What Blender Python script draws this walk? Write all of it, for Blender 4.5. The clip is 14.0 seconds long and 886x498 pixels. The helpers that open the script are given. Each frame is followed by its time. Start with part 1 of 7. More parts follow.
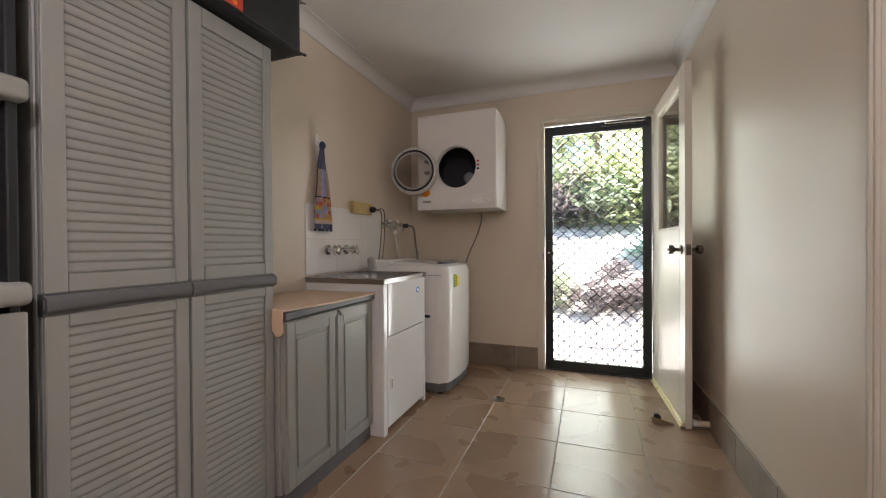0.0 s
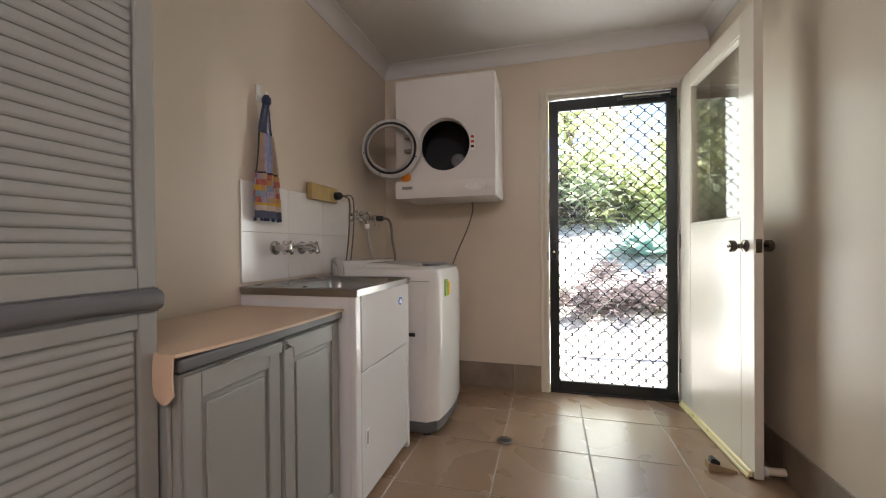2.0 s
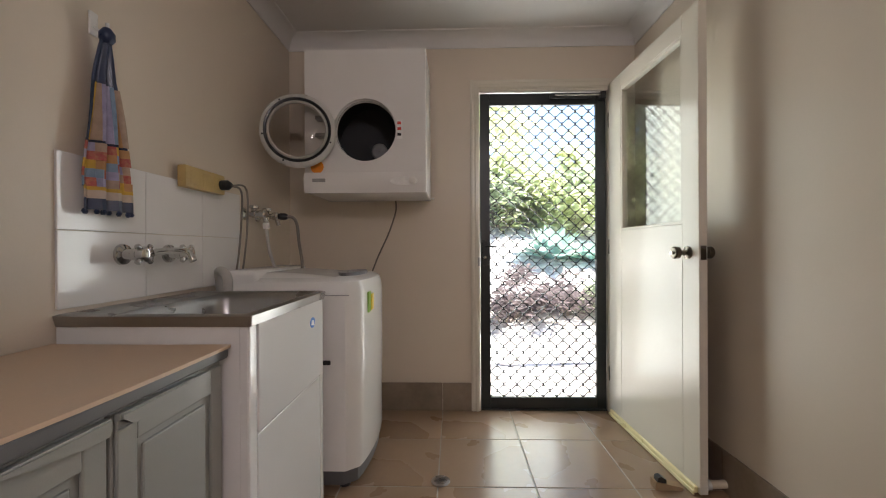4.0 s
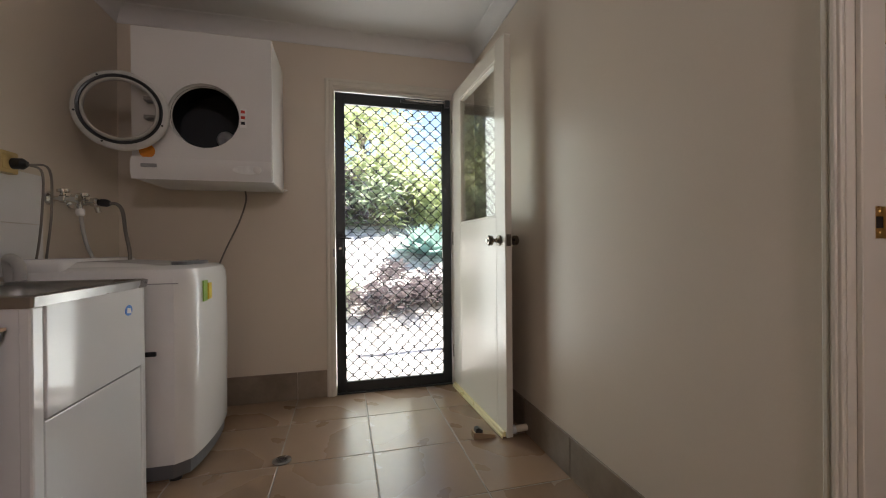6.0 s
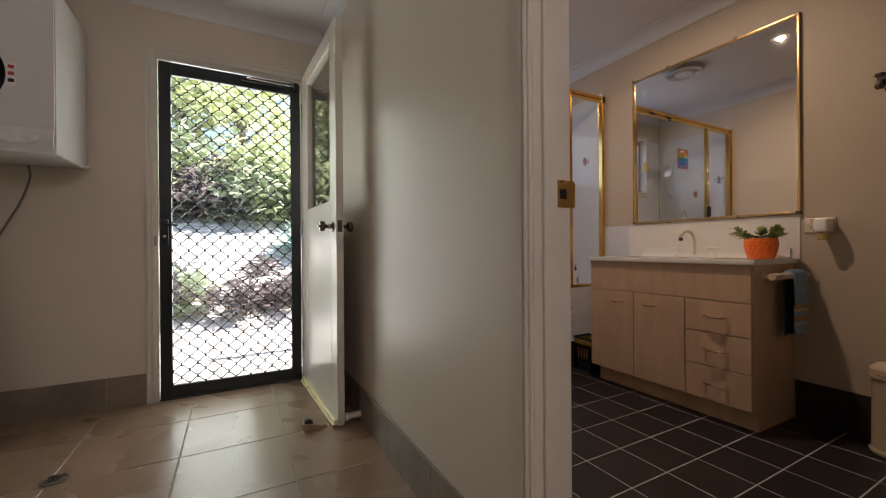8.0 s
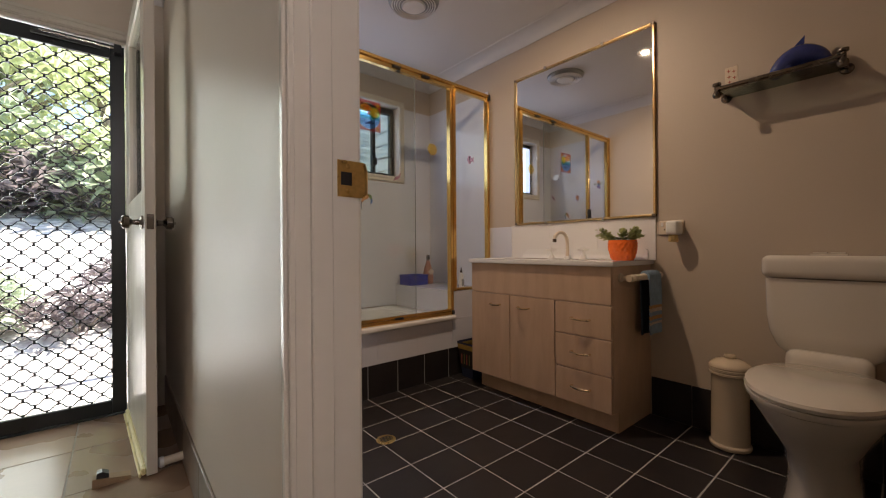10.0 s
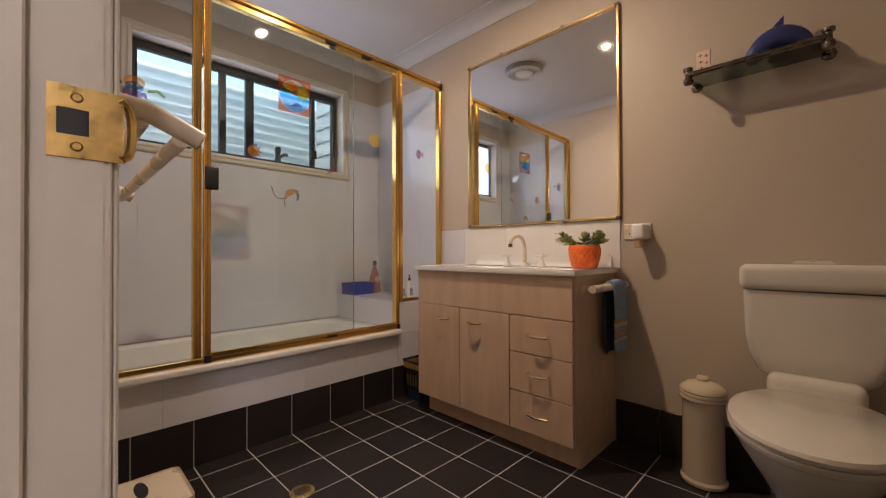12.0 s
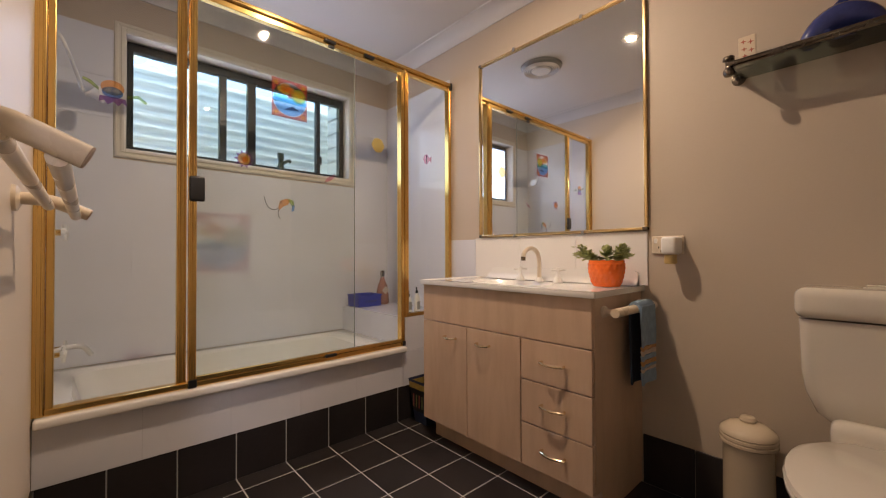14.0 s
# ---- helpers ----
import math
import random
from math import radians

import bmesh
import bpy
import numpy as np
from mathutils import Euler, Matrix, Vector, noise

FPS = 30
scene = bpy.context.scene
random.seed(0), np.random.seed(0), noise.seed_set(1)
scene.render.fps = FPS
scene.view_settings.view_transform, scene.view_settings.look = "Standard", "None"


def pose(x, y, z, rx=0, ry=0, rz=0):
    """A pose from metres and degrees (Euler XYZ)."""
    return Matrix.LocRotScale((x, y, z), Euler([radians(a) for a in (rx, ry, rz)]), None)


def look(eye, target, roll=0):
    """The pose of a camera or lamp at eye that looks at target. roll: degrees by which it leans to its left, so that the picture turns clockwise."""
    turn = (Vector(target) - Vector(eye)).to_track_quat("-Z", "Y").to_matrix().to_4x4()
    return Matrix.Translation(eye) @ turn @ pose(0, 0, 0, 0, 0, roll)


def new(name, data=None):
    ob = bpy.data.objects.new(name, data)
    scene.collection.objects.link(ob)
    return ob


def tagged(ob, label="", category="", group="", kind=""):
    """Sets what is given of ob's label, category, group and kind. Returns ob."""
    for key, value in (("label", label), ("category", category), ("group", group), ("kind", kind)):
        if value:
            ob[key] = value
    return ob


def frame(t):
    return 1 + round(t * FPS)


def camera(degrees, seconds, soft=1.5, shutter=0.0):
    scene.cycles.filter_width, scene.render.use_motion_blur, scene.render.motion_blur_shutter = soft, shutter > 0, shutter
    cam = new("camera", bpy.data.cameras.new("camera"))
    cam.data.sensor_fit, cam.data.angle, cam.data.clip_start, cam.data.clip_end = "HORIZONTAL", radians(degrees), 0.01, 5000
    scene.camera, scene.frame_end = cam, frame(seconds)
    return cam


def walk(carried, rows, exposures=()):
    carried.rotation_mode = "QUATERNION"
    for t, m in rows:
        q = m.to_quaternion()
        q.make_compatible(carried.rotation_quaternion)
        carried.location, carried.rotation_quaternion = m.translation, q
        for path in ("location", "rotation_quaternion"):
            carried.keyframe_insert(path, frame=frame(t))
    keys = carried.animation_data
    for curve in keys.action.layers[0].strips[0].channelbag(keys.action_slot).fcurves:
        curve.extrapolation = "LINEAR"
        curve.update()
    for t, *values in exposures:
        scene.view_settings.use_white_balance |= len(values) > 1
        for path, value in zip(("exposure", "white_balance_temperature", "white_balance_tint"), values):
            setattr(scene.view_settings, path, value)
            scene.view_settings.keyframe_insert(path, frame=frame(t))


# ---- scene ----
cam = camera(97.3, 14.0, soft=1.1)
PATH = [
    (0, (-0.058, -0.009, 1.052), (-0.755, 1.865, 1.035), -0.4),
    (0.5, (-0.115, 0.104, 1.04), (-0.79, 1.986, 1.021), -0.3),
    (1, (-0.197, 0.233, 1.018), (-0.835, 2.128, 0.996), -0.3),
    (1.5, (-0.309, 0.387, 1.021), (-0.89, 2.301, 1.009), -0.5),
    (2, (-0.401, 0.542, 1.03), (-0.926, 2.472, 1.017), -0.5),
    (2.2, (-0.431, 0.604, 1.038), (-0.933, 2.54, 1.023), -0.5),
    (2.7, (-0.503, 0.742, 1.044), (-0.925, 2.697, 1.031), -0.5),
    (3.25, (-0.560, 0.838, 1.048), (-0.845, 2.817, 1.040), -0.4),
    (3.8, (-0.576, 0.868, 1.046), (-0.692, 2.865, 1.043), -0.3),
    (4.3, (-0.541, 0.846, 1.041), (-0.501, 2.846, 1.038), -0.3),
    (4.5, (-0.513, 0.826, 1.046), (-0.408, 2.823, 1.037), -0.3),
    (5, (-0.453, 0.776, 1.027), (-0.204, 2.76, 1.025), -0.4),
    (5.5, (-0.39, 0.724, 1.008), (-0.016, 2.689, 1.01), -0.4),
    (6, (-0.345, 0.67, 0.984), (0.148, 2.609, 0.978), -0.5),
    (6.5, (-0.284, 0.623, 0.953), (0.323, 2.529, 0.944), -0.5),
    (7, (-0.201, 0.586, 0.936), (0.521, 2.452, 0.93), -0.5),
    (7.5, (-0.101, 0.556, 0.909), (0.736, 2.373, 0.91), -0.6),
    (8, (0.001, 0.535, 0.903), (0.943, 2.299, 0.899), -0.4),
    (8.5, (0.088, 0.528, 0.905), (1.13, 2.236, 0.897), -0.4),
    (9, (0.185, 0.53, 0.902), (1.306, 2.186, 0.895), -0.4),
    (9.2, (0.234, 0.538, 0.907), (1.387, 2.171, 0.902), -0.3),
    (9.7, (0.323, 0.556, 0.906), (1.560, 2.128, 0.903), -0.4),
    (10.25, (0.400, 0.596, 0.902), (1.725, 2.094, 0.901), -0.4),
    (10.8, (0.470, 0.644, 0.899), (1.860, 2.082, 0.901), -0.5),
    (11.3, (0.543, 0.683, 0.902), (1.957, 2.097, 0.909), -0.4),
    (11.5, (0.572, 0.695, 0.902), (1.991, 2.104, 0.912), -0.3),
    (12, (0.658, 0.73, 0.911), (2.077, 2.139, 0.929), -0.2),
    (12.5, (0.742, 0.757, 0.918), (2.141, 2.185, 0.943), -0.2),
    (13, (0.795, 0.782, 0.948), (2.172, 2.233, 0.973), -0.4),
    (13.5, (0.82, 0.793, 0.967), (2.178, 2.261, 0.989), -0.3),
    (14, (0.832, 0.799, 0.971), (2.173, 2.283, 0.997), -0.2),
]
EXPO = [(0.0, 1.9), (2.0, 1.98), (5.0, 1.57), (6.5, 1.3), (7.5, 1.28), (9.0, 1.38), (11.5, 1.88), (14.0, 2.2)]
walk(cam, [(t, look(eye, target, roll)) for t, eye, target, roll in PATH], EXPO)

# world, sun and lamps
world = bpy.data.worlds.new("sky")
scene.world = world
world.use_nodes = True
SUN_EL, SUN_AZ = 62.0, 92.0
_wn = world.node_tree.nodes
_sky = _wn.new("ShaderNodeTexSky")
_sky.sky_type, _sky.sun_disc = "NISHITA", False
_sky.sun_elevation, _sky.sun_rotation = radians(SUN_EL), radians(SUN_AZ)
world.node_tree.links.new(_sky.outputs[0], _wn["Background"].inputs[0])
_wn["Background"].inputs[1].default_value = 0.15


def lamp(name, kind, energy, colour, m, size=0.0, tall=0.0):
    data = bpy.data.lights.new(name, kind)
    data.energy, data.color = energy, colour
    if kind == "SUN":
        data.angle = size
    elif kind == "POINT":
        data.shadow_soft_size = size
    else:
        data.shape, data.size, data.size_y = "RECTANGLE", size, tall
    ob = new(name, data)
    ob.matrix_world = m
    return ob


_a, _e = radians(SUN_AZ), radians(SUN_EL)
_to_sun = Vector((math.sin(_a) * math.cos(_e), math.cos(_a) * math.cos(_e), math.sin(_e)))
lamp("sun", "SUN", 5.0, (1.0, 0.95, 0.86), look(_to_sun * 30, (0, 0, 0)), radians(0.5))
lamp("door_daylight", "AREA", 5.2, (0.94, 1.0, 0.97), pose(-0.12, 3.50, 1.10, -90, 0, 0), 0.46, 1.85)
lamp("window_daylight", "AREA", 1.1, (0.60, 0.67, 1.0), pose(1.6, 3.47, 1.82, -90, 0, 0), 1.2, 0.52)
lamp("bathroom_downlight_beam", "AREA", 5.2, (1.0, 0.75, 0.545), pose(1.66, 1.87, 2.398), 0.035, 0.035)
# unseen fill lamp, placed to balance the laundry's brightness
lamp("laundry_ceiling_light", "POINT", 10.2, (0.95, 0.88, 0.97), pose(0.12, -0.62, 2.10), 0.10)

# materials


def material(name, colour, rough=0.5, metal=0.0, var=0.08, vscale=4.0, bump=0.0, bscale=120.0, random_amount=0.0, spec=0.5, coat=0.0, stretch=(1, 1, 1), stain=None, rough_var=0.08):
    """A procedural surface: colour shifted at two scales, roughness that wanders, fine relief."""
    mat = bpy.data.materials.new(name)
    mat.use_nodes = True
    n, l = mat.node_tree.nodes, mat.node_tree.links
    b = n["Principled BSDF"]
    tc = n.new("ShaderNodeTexCoord")
    mp = n.new("ShaderNodeMapping")
    mp.inputs["Scale"].default_value = stretch
    l.new(tc.outputs["Object"], mp.inputs[0])
    big = n.new("ShaderNodeTexNoise")
    big.inputs["Scale"].default_value, big.inputs["Detail"].default_value = vscale, 5
    fine = n.new("ShaderNodeTexNoise")
    fine.inputs["Scale"].default_value, fine.inputs["Detail"].default_value = bscale, 3
    l.new(mp.outputs[0], big.inputs[0])
    l.new(mp.outputs[0], fine.inputs[0])
    add = n.new("ShaderNodeMath")
    add.operation = "MULTIPLY_ADD"
    add.inputs[1].default_value = 0.3
    l.new(fine.outputs[0], add.inputs[0])
    l.new(big.outputs[0], add.inputs[2])
    ramp = n.new("ShaderNodeMapRange")
    ramp.inputs[1].default_value, ramp.inputs[2].default_value = 0.35, 0.95
    ramp.inputs[3].default_value, ramp.inputs[4].default_value = 1.0 - var, 1.0 + var
    l.new(add.outputs[0], ramp.inputs[0])
    value = ramp.outputs[0]
    if random_amount:
        info = n.new("ShaderNodeObjectInfo")
        rr = n.new("ShaderNodeMapRange")
        rr.inputs[3].default_value, rr.inputs[4].default_value = 1.0 - random_amount, 1.0 + random_amount
        l.new(info.outputs["Random"], rr.inputs[0])
        mul = n.new("ShaderNodeMath")
        mul.operation = "MULTIPLY"
        l.new(value, mul.inputs[0])
        l.new(rr.outputs[0], mul.inputs[1])
        value = mul.outputs[0]
    base = n.new("ShaderNodeVectorMath")
    base.operation = "SCALE"
    if stain:
        mix = n.new("ShaderNodeMix")
        mix.data_type = "RGBA"
        mix.inputs[6].default_value, mix.inputs[7].default_value = (*colour, 1), (*stain, 1)
        sn = n.new("ShaderNodeTexNoise")
        sn.inputs["Scale"].default_value, sn.inputs["Detail"].default_value = vscale * 1.7, 6
        l.new(mp.outputs[0], sn.inputs[0])
        sr = n.new("ShaderNodeMapRange")
        sr.inputs[1].default_value, sr.inputs[2].default_value = 0.4, 0.68
        l.new(sn.outputs[0], sr.inputs[0])
        l.new(sr.outputs[0], mix.inputs[0])
        l.new(mix.outputs[2], base.inputs[0])
    else:
        base.inputs[0].default_value = colour
    l.new(value, base.inputs["Scale"])
    l.new(base.outputs[0], b.inputs["Base Color"])
    rv = n.new("ShaderNodeMapRange")
    rv.inputs[1].default_value, rv.inputs[2].default_value = 0.3, 0.7
    rv.inputs[3].default_value, rv.inputs[4].default_value = max(0.02, rough - rough_var), min(1, rough + rough_var)
    l.new(big.outputs[0], rv.inputs[0])
    l.new(rv.outputs[0], b.inputs["Roughness"])
    b.inputs["Metallic"].default_value = metal
    b.inputs["Specular IOR Level"].default_value = spec
    b.inputs["Coat Weight"].default_value = coat
    b.inputs["Coat Roughness"].default_value = 0.08
    if bump:
        bp = n.new("ShaderNodeBump")
        bp.inputs["Strength"].default_value, bp.inputs["Distance"].default_value = bump, 0.004
        l.new(fine.outputs[0], bp.inputs["Height"])
        l.new(bp.outputs[0], b.inputs["Normal"])
    return mat


def glass_material(name, tint=(1, 1, 1), rough=0.0):
    """A thin clear pane: straight-through light with a Fresnel gloss."""
    mat = bpy.data.materials.new(name)
    mat.use_nodes = True
    n, l = mat.node_tree.nodes, mat.node_tree.links
    n.remove(n["Principled BSDF"])
    tr = n.new("ShaderNodeBsdfTransparent")
    tr.inputs[0].default_value = (*tint, 1)
    gl = n.new("ShaderNodeBsdfGlossy")
    gl.inputs["Roughness"].default_value = rough
    fr = n.new("ShaderNodeLayerWeight")
    fr.inputs[0].default_value = 0.5
    pw = n.new("ShaderNodeMath")
    pw.operation, pw.inputs[1].default_value = "POWER", 4.5
    l.new(fr.outputs["Facing"], pw.inputs[0])
    ma = n.new("ShaderNodeMath")
    ma.operation = "MULTIPLY_ADD"
    ma.inputs[1].default_value, ma.inputs[2].default_value = 0.85, 0.03
    l.new(pw.outputs[0], ma.inputs[0])
    mx = n.new("ShaderNodeMixShader")
    l.new(ma.outputs[0], mx.inputs[0])
    l.new(tr.outputs[0], mx.inputs[1])
    l.new(gl.outputs[0], mx.inputs[2])
    l.new(mx.outputs[0], n["Material Output"].inputs[0])
    return mat


def glow_material(name, colour, strength):
    mat = bpy.data.materials.new(name)
    mat.use_nodes = True
    b = mat.node_tree.nodes["Principled BSDF"]
    b.inputs["Base Color"].default_value = (*colour, 1)
    b.inputs["Emission Color"].default_value = (*colour, 1)
    b.inputs["Emission Strength"].default_value = strength
    return mat


M = {}
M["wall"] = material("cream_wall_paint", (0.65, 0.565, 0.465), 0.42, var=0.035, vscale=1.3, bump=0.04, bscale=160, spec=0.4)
# the laundry's cream, darkened and warmed to put the bathroom's shade into the colour
M["bath_wall"] = material("cream_paint_shaded_bathroom", (0.50, 0.42, 0.335), 0.45, var=0.035, vscale=1.4, bump=0.06, bscale=160, spec=0.4)
M["ceiling"] = material("white_ceiling_paint", (0.68, 0.665, 0.65), 0.8, var=0.03, vscale=1.0, bump=0.05, bscale=180)
M["trim"] = material("cream_gloss_trim", (0.69, 0.64, 0.545), 0.22, var=0.02, vscale=3, bump=0.02, bscale=60, rough_var=0.04)
M["floor_tile"] = material("terracotta_beige_tile", (0.285, 0.187, 0.117), 0.28, var=0.12, vscale=2.2, bump=0.05, bscale=40, random_amount=0.07, rough_var=0.04)
M["skirt_tile"] = material("brown_skirting_tile", (0.25, 0.195, 0.145), 0.4, var=0.18, vscale=5, bump=0.08, bscale=45, random_amount=0.06, stain=(0.20, 0.15, 0.105))
M["grout"] = material("pale_grout", (0.36, 0.33, 0.28), 0.9, var=0.15, vscale=9, bump=0.2, bscale=200)
M["dark_tile"] = material("charcoal_tile", (0.026, 0.022, 0.022), 0.36, var=0.2, vscale=6, bump=0.04, bscale=60, random_amount=0.15, spec=0.3)
M["light_grout"] = material("grey_grout", (0.44, 0.43, 0.42), 0.9, var=0.15, vscale=12, bump=0.2, bscale=200)
# white bath tile with the window's blue daylight tint put into its colour
M["white_tile"] = material("white_tile_daylight_tint", (0.68, 0.69, 0.75), 0.09, var=0.02, vscale=2, bump=0.012, bscale=14, random_amount=0.02, rough_var=0.03)
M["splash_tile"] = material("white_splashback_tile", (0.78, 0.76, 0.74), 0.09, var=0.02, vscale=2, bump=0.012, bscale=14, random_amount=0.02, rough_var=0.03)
M["enamel"] = material("white_enamel", (0.80, 0.79, 0.77), 0.12, var=0.02, vscale=2, rough_var=0.04, coat=0.3)
M["appliance"] = material("white_appliance_enamel", (0.76, 0.745, 0.725), 0.14, var=0.025, vscale=3, rough_var=0.05)
M["tub_panel"] = material("white_powder_coated_steel", (0.74, 0.735, 0.725), 0.08, var=0.02, vscale=3, rough_var=0.03)
M["resin"] = material("pale_grey_resin", (0.295, 0.30, 0.28), 0.38, var=0.05, vscale=3, bump=0.04, bscale=220)
M["resin_dark"] = material("slate_grey_resin", (0.125, 0.125, 0.13), 0.4, var=0.08, vscale=4, bump=0.04, bscale=220)
M["black_cloth"] = material("black_nylon", (0.008, 0.008, 0.009), 0.6, var=0.3, vscale=8, bump=0.25, bscale=300)
M["black"] = material("black_plastic", (0.012, 0.012, 0.013), 0.35, var=0.2, vscale=8)
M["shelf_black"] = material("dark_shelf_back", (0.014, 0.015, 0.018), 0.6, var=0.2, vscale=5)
M["screen_frame"] = material("dark_green_powder_coat", (0.010, 0.014, 0.014), 0.35, var=0.15, vscale=7, bump=0.03, bscale=200)
M["steel"] = material("stainless_steel", (0.36, 0.35, 0.34), 0.30, 1.0, var=0.06, vscale=6, bump=0.01, bscale=60)
M["chrome"] = material("chrome", (0.62, 0.61, 0.59), 0.06, 1.0, var=0.04, vscale=14, rough_var=0.04)
M["brass"] = material("polished_gold_aluminium", (0.80, 0.53, 0.18), 0.17, 1.0, var=0.04, vscale=5, stretch=(1, 1, 0.3), rough_var=0.03)
M["pale_brass"] = material("pale_gold_mirror_frame", (0.78, 0.58, 0.29), 0.2, 1.0, var=0.05, vscale=6)
M["brass_old"] = material("worn_brass", (0.62, 0.42, 0.15), 0.32, 1.0, var=0.25, vscale=40, bump=0.05, bscale=150)
M["bronze"] = material("dark_bronze_knob", (0.17, 0.145, 0.12), 0.26, 1.0, var=0.2, vscale=20)
M["yellow_seal"] = material("pale_gold_weather_strip", (0.78, 0.67, 0.36), 0.3, 0.0, var=0.03, vscale=6)
M["cork"] = material("peach_laminate", (0.60, 0.44, 0.31), 0.5, var=0.06, vscale=7, bump=0.08, bscale=160)
M["wood"] = material("raw_wood", (0.34, 0.23, 0.13), 0.6, var=0.2, vscale=9, bump=0.1, bscale=60, stretch=(1, 6, 6))
M["maple"] = material("pale_wood_laminate", (0.61, 0.435, 0.305), 0.36, var=0.05, vscale=4, bump=0.02, bscale=90, stretch=(3, 3, 0.6), stain=(0.55, 0.38, 0.26))
M["cream_plastic"] = material("cream_plastic", (0.68, 0.58, 0.45), 0.3, var=0.05, vscale=6)
M["cream_enamel"] = material("cream_enamel_bin", (0.60, 0.50, 0.37), 0.16, var=0.04, vscale=6, coat=0.4)
M["old_plastic"] = material("yellowed_plastic", (0.50, 0.36, 0.14), 0.4, var=0.12, vscale=14)
M["door_grey"] = material("pale_grey_plastic", (0.56, 0.55, 0.52), 0.28, var=0.05, vscale=8)
M["white_plastic"] = material("white_plastic", (0.76, 0.74, 0.71), 0.3, var=0.03, vscale=6)
M["grey_cable"] = material("grey_cable", (0.16, 0.14, 0.12), 0.5, var=0.08, vscale=20)
M["hose"] = material("pale_hose", (0.42, 0.40, 0.37), 0.5, var=0.08, vscale=20)
M["ceramic"] = material("toilet_ceramic", (0.65, 0.595, 0.515), 0.1, var=0.02, vscale=3, coat=0.5, rough_var=0.03)
M["orange_pot"] = material("orange_glazed_pot", (0.90, 0.17, 0.025), 0.16, var=0.08, vscale=20)
M["leaf_dark"] = material("dark_succulent_leaf", (0.20, 0.24, 0.09), 0.4, var=0.35, vscale=30)
M["leaf_pale"] = material("pale_green_leaf", (0.46, 0.50, 0.22), 0.5, var=0.3, vscale=30)
M["leaf_olive"] = material("olive_green_leaf", (0.33, 0.36, 0.13), 0.45, var=0.3, vscale=30)
M["soil"] = material("potting_soil", (0.05, 0.035, 0.025), 0.9, var=0.3, vscale=60, bump=0.3, bscale=90)
M["mirror"] = material("mirror_silver", (0.90, 0.90, 0.89), 0.02, 1.0, var=0.0, rough_var=0.0)
M["glass"] = glass_material("clear_glass", (0.96, 0.98, 0.97))
M["shelf_glass"] = glass_material("dark_shelf_glass", (0.45, 0.50, 0.48))
M["lens"] = glass_material("smoky_door_glass", (0.80, 0.78, 0.76))
M["dolphin"] = material("blue_glazed_ornament", (0.03, 0.045, 0.19), 0.2, var=0.3, vscale=12, coat=0.5)
M["towel_blue"] = material("blue_towel_terry", (0.23, 0.33, 0.45), 0.95, var=0.2, vscale=40, bump=0.6, bscale=500)
M["towel_dark"] = material("dark_blue_towel_terry", (0.03, 0.04, 0.065), 0.95, var=0.2, vscale=40, bump=0.6, bscale=500)
M["stripe_orange"] = material("orange_towel_stripe", (0.48, 0.27, 0.12), 0.95, var=0.15, vscale=40, bump=0.5, bscale=500)
M["rust"] = material("rust_red_print", (0.42, 0.10, 0.09), 0.95, var=0.3, vscale=60, bump=0.5, bscale=500, stain=(0.45, 0.20, 0.12))
M["stripe_cream"] = material("cream_towel_stripe", (0.55, 0.46, 0.38), 0.95, var=0.15, vscale=40, bump=0.5, bscale=500)
for _n, _c in (("yellow_thread", (0.60, 0.38, 0.07)), ("lilac", (0.36, 0.34, 0.50)), ("stripe_tan", (0.42, 0.31, 0.23)), ("leaf_green", (0.20, 0.24, 0.12))):
    M[_n] = material("towel_" + _n, _c, 0.95, var=0.2, vscale=40, bump=0.5, bscale=500)
M["blue_plastic"] = material("royal_blue_plastic", (0.03, 0.05, 0.34), 0.35, var=0.06, vscale=9)
M["amber_rose"] = material("rose_brown_bottle", (0.36, 0.19, 0.15), 0.15, var=0.1, vscale=14)
M["champagne"] = material("champagne_metal", (0.80, 0.66, 0.45), 0.16, 1.0, var=0.05, vscale=14)
M["dull_gold"] = material("dull_gold_print", (0.36, 0.25, 0.06), 0.5, var=0.3, vscale=60)
M["glass_edge"] = material("grey_green_glass_edge", (0.20, 0.23, 0.21), 0.2, var=0.1, vscale=10)
M["ornament_green"] = material("dark_green_ceramic", (0.05, 0.075, 0.05), 0.3, var=0.2, vscale=20)
for _n, _c in (("red", (0.55, 0.05, 0.035)), ("yellow", (0.82, 0.60, 0.05)), ("orange", (0.80, 0.28, 0.03)), ("blue", (0.04, 0.20, 0.62)), ("purple", (0.32, 0.08, 0.45)),
               ("pink", (0.75, 0.30, 0.45)), ("teal", (0.05, 0.40, 0.42)), ("green", (0.25, 0.42, 0.06)), ("white", (0.8, 0.8, 0.78)), ("navy", (0.018, 0.03, 0.075)), ("grey", (0.30, 0.30, 0.30))):
    M[_n] = material("sticker_" + _n, _c, 0.35, var=0.12, vscale=40)
M["zinc"] = material("weathered_zinc_sheet", (0.70, 0.745, 0.70), 0.5, 0.0, var=0.12, vscale=5, bump=0.05, bscale=60, stretch=(0.4, 1, 6), stain=(0.50, 0.53, 0.51))
M["board"] = material("cream_weatherboard", (0.68, 0.68, 0.64), 0.6, var=0.08, vscale=5)
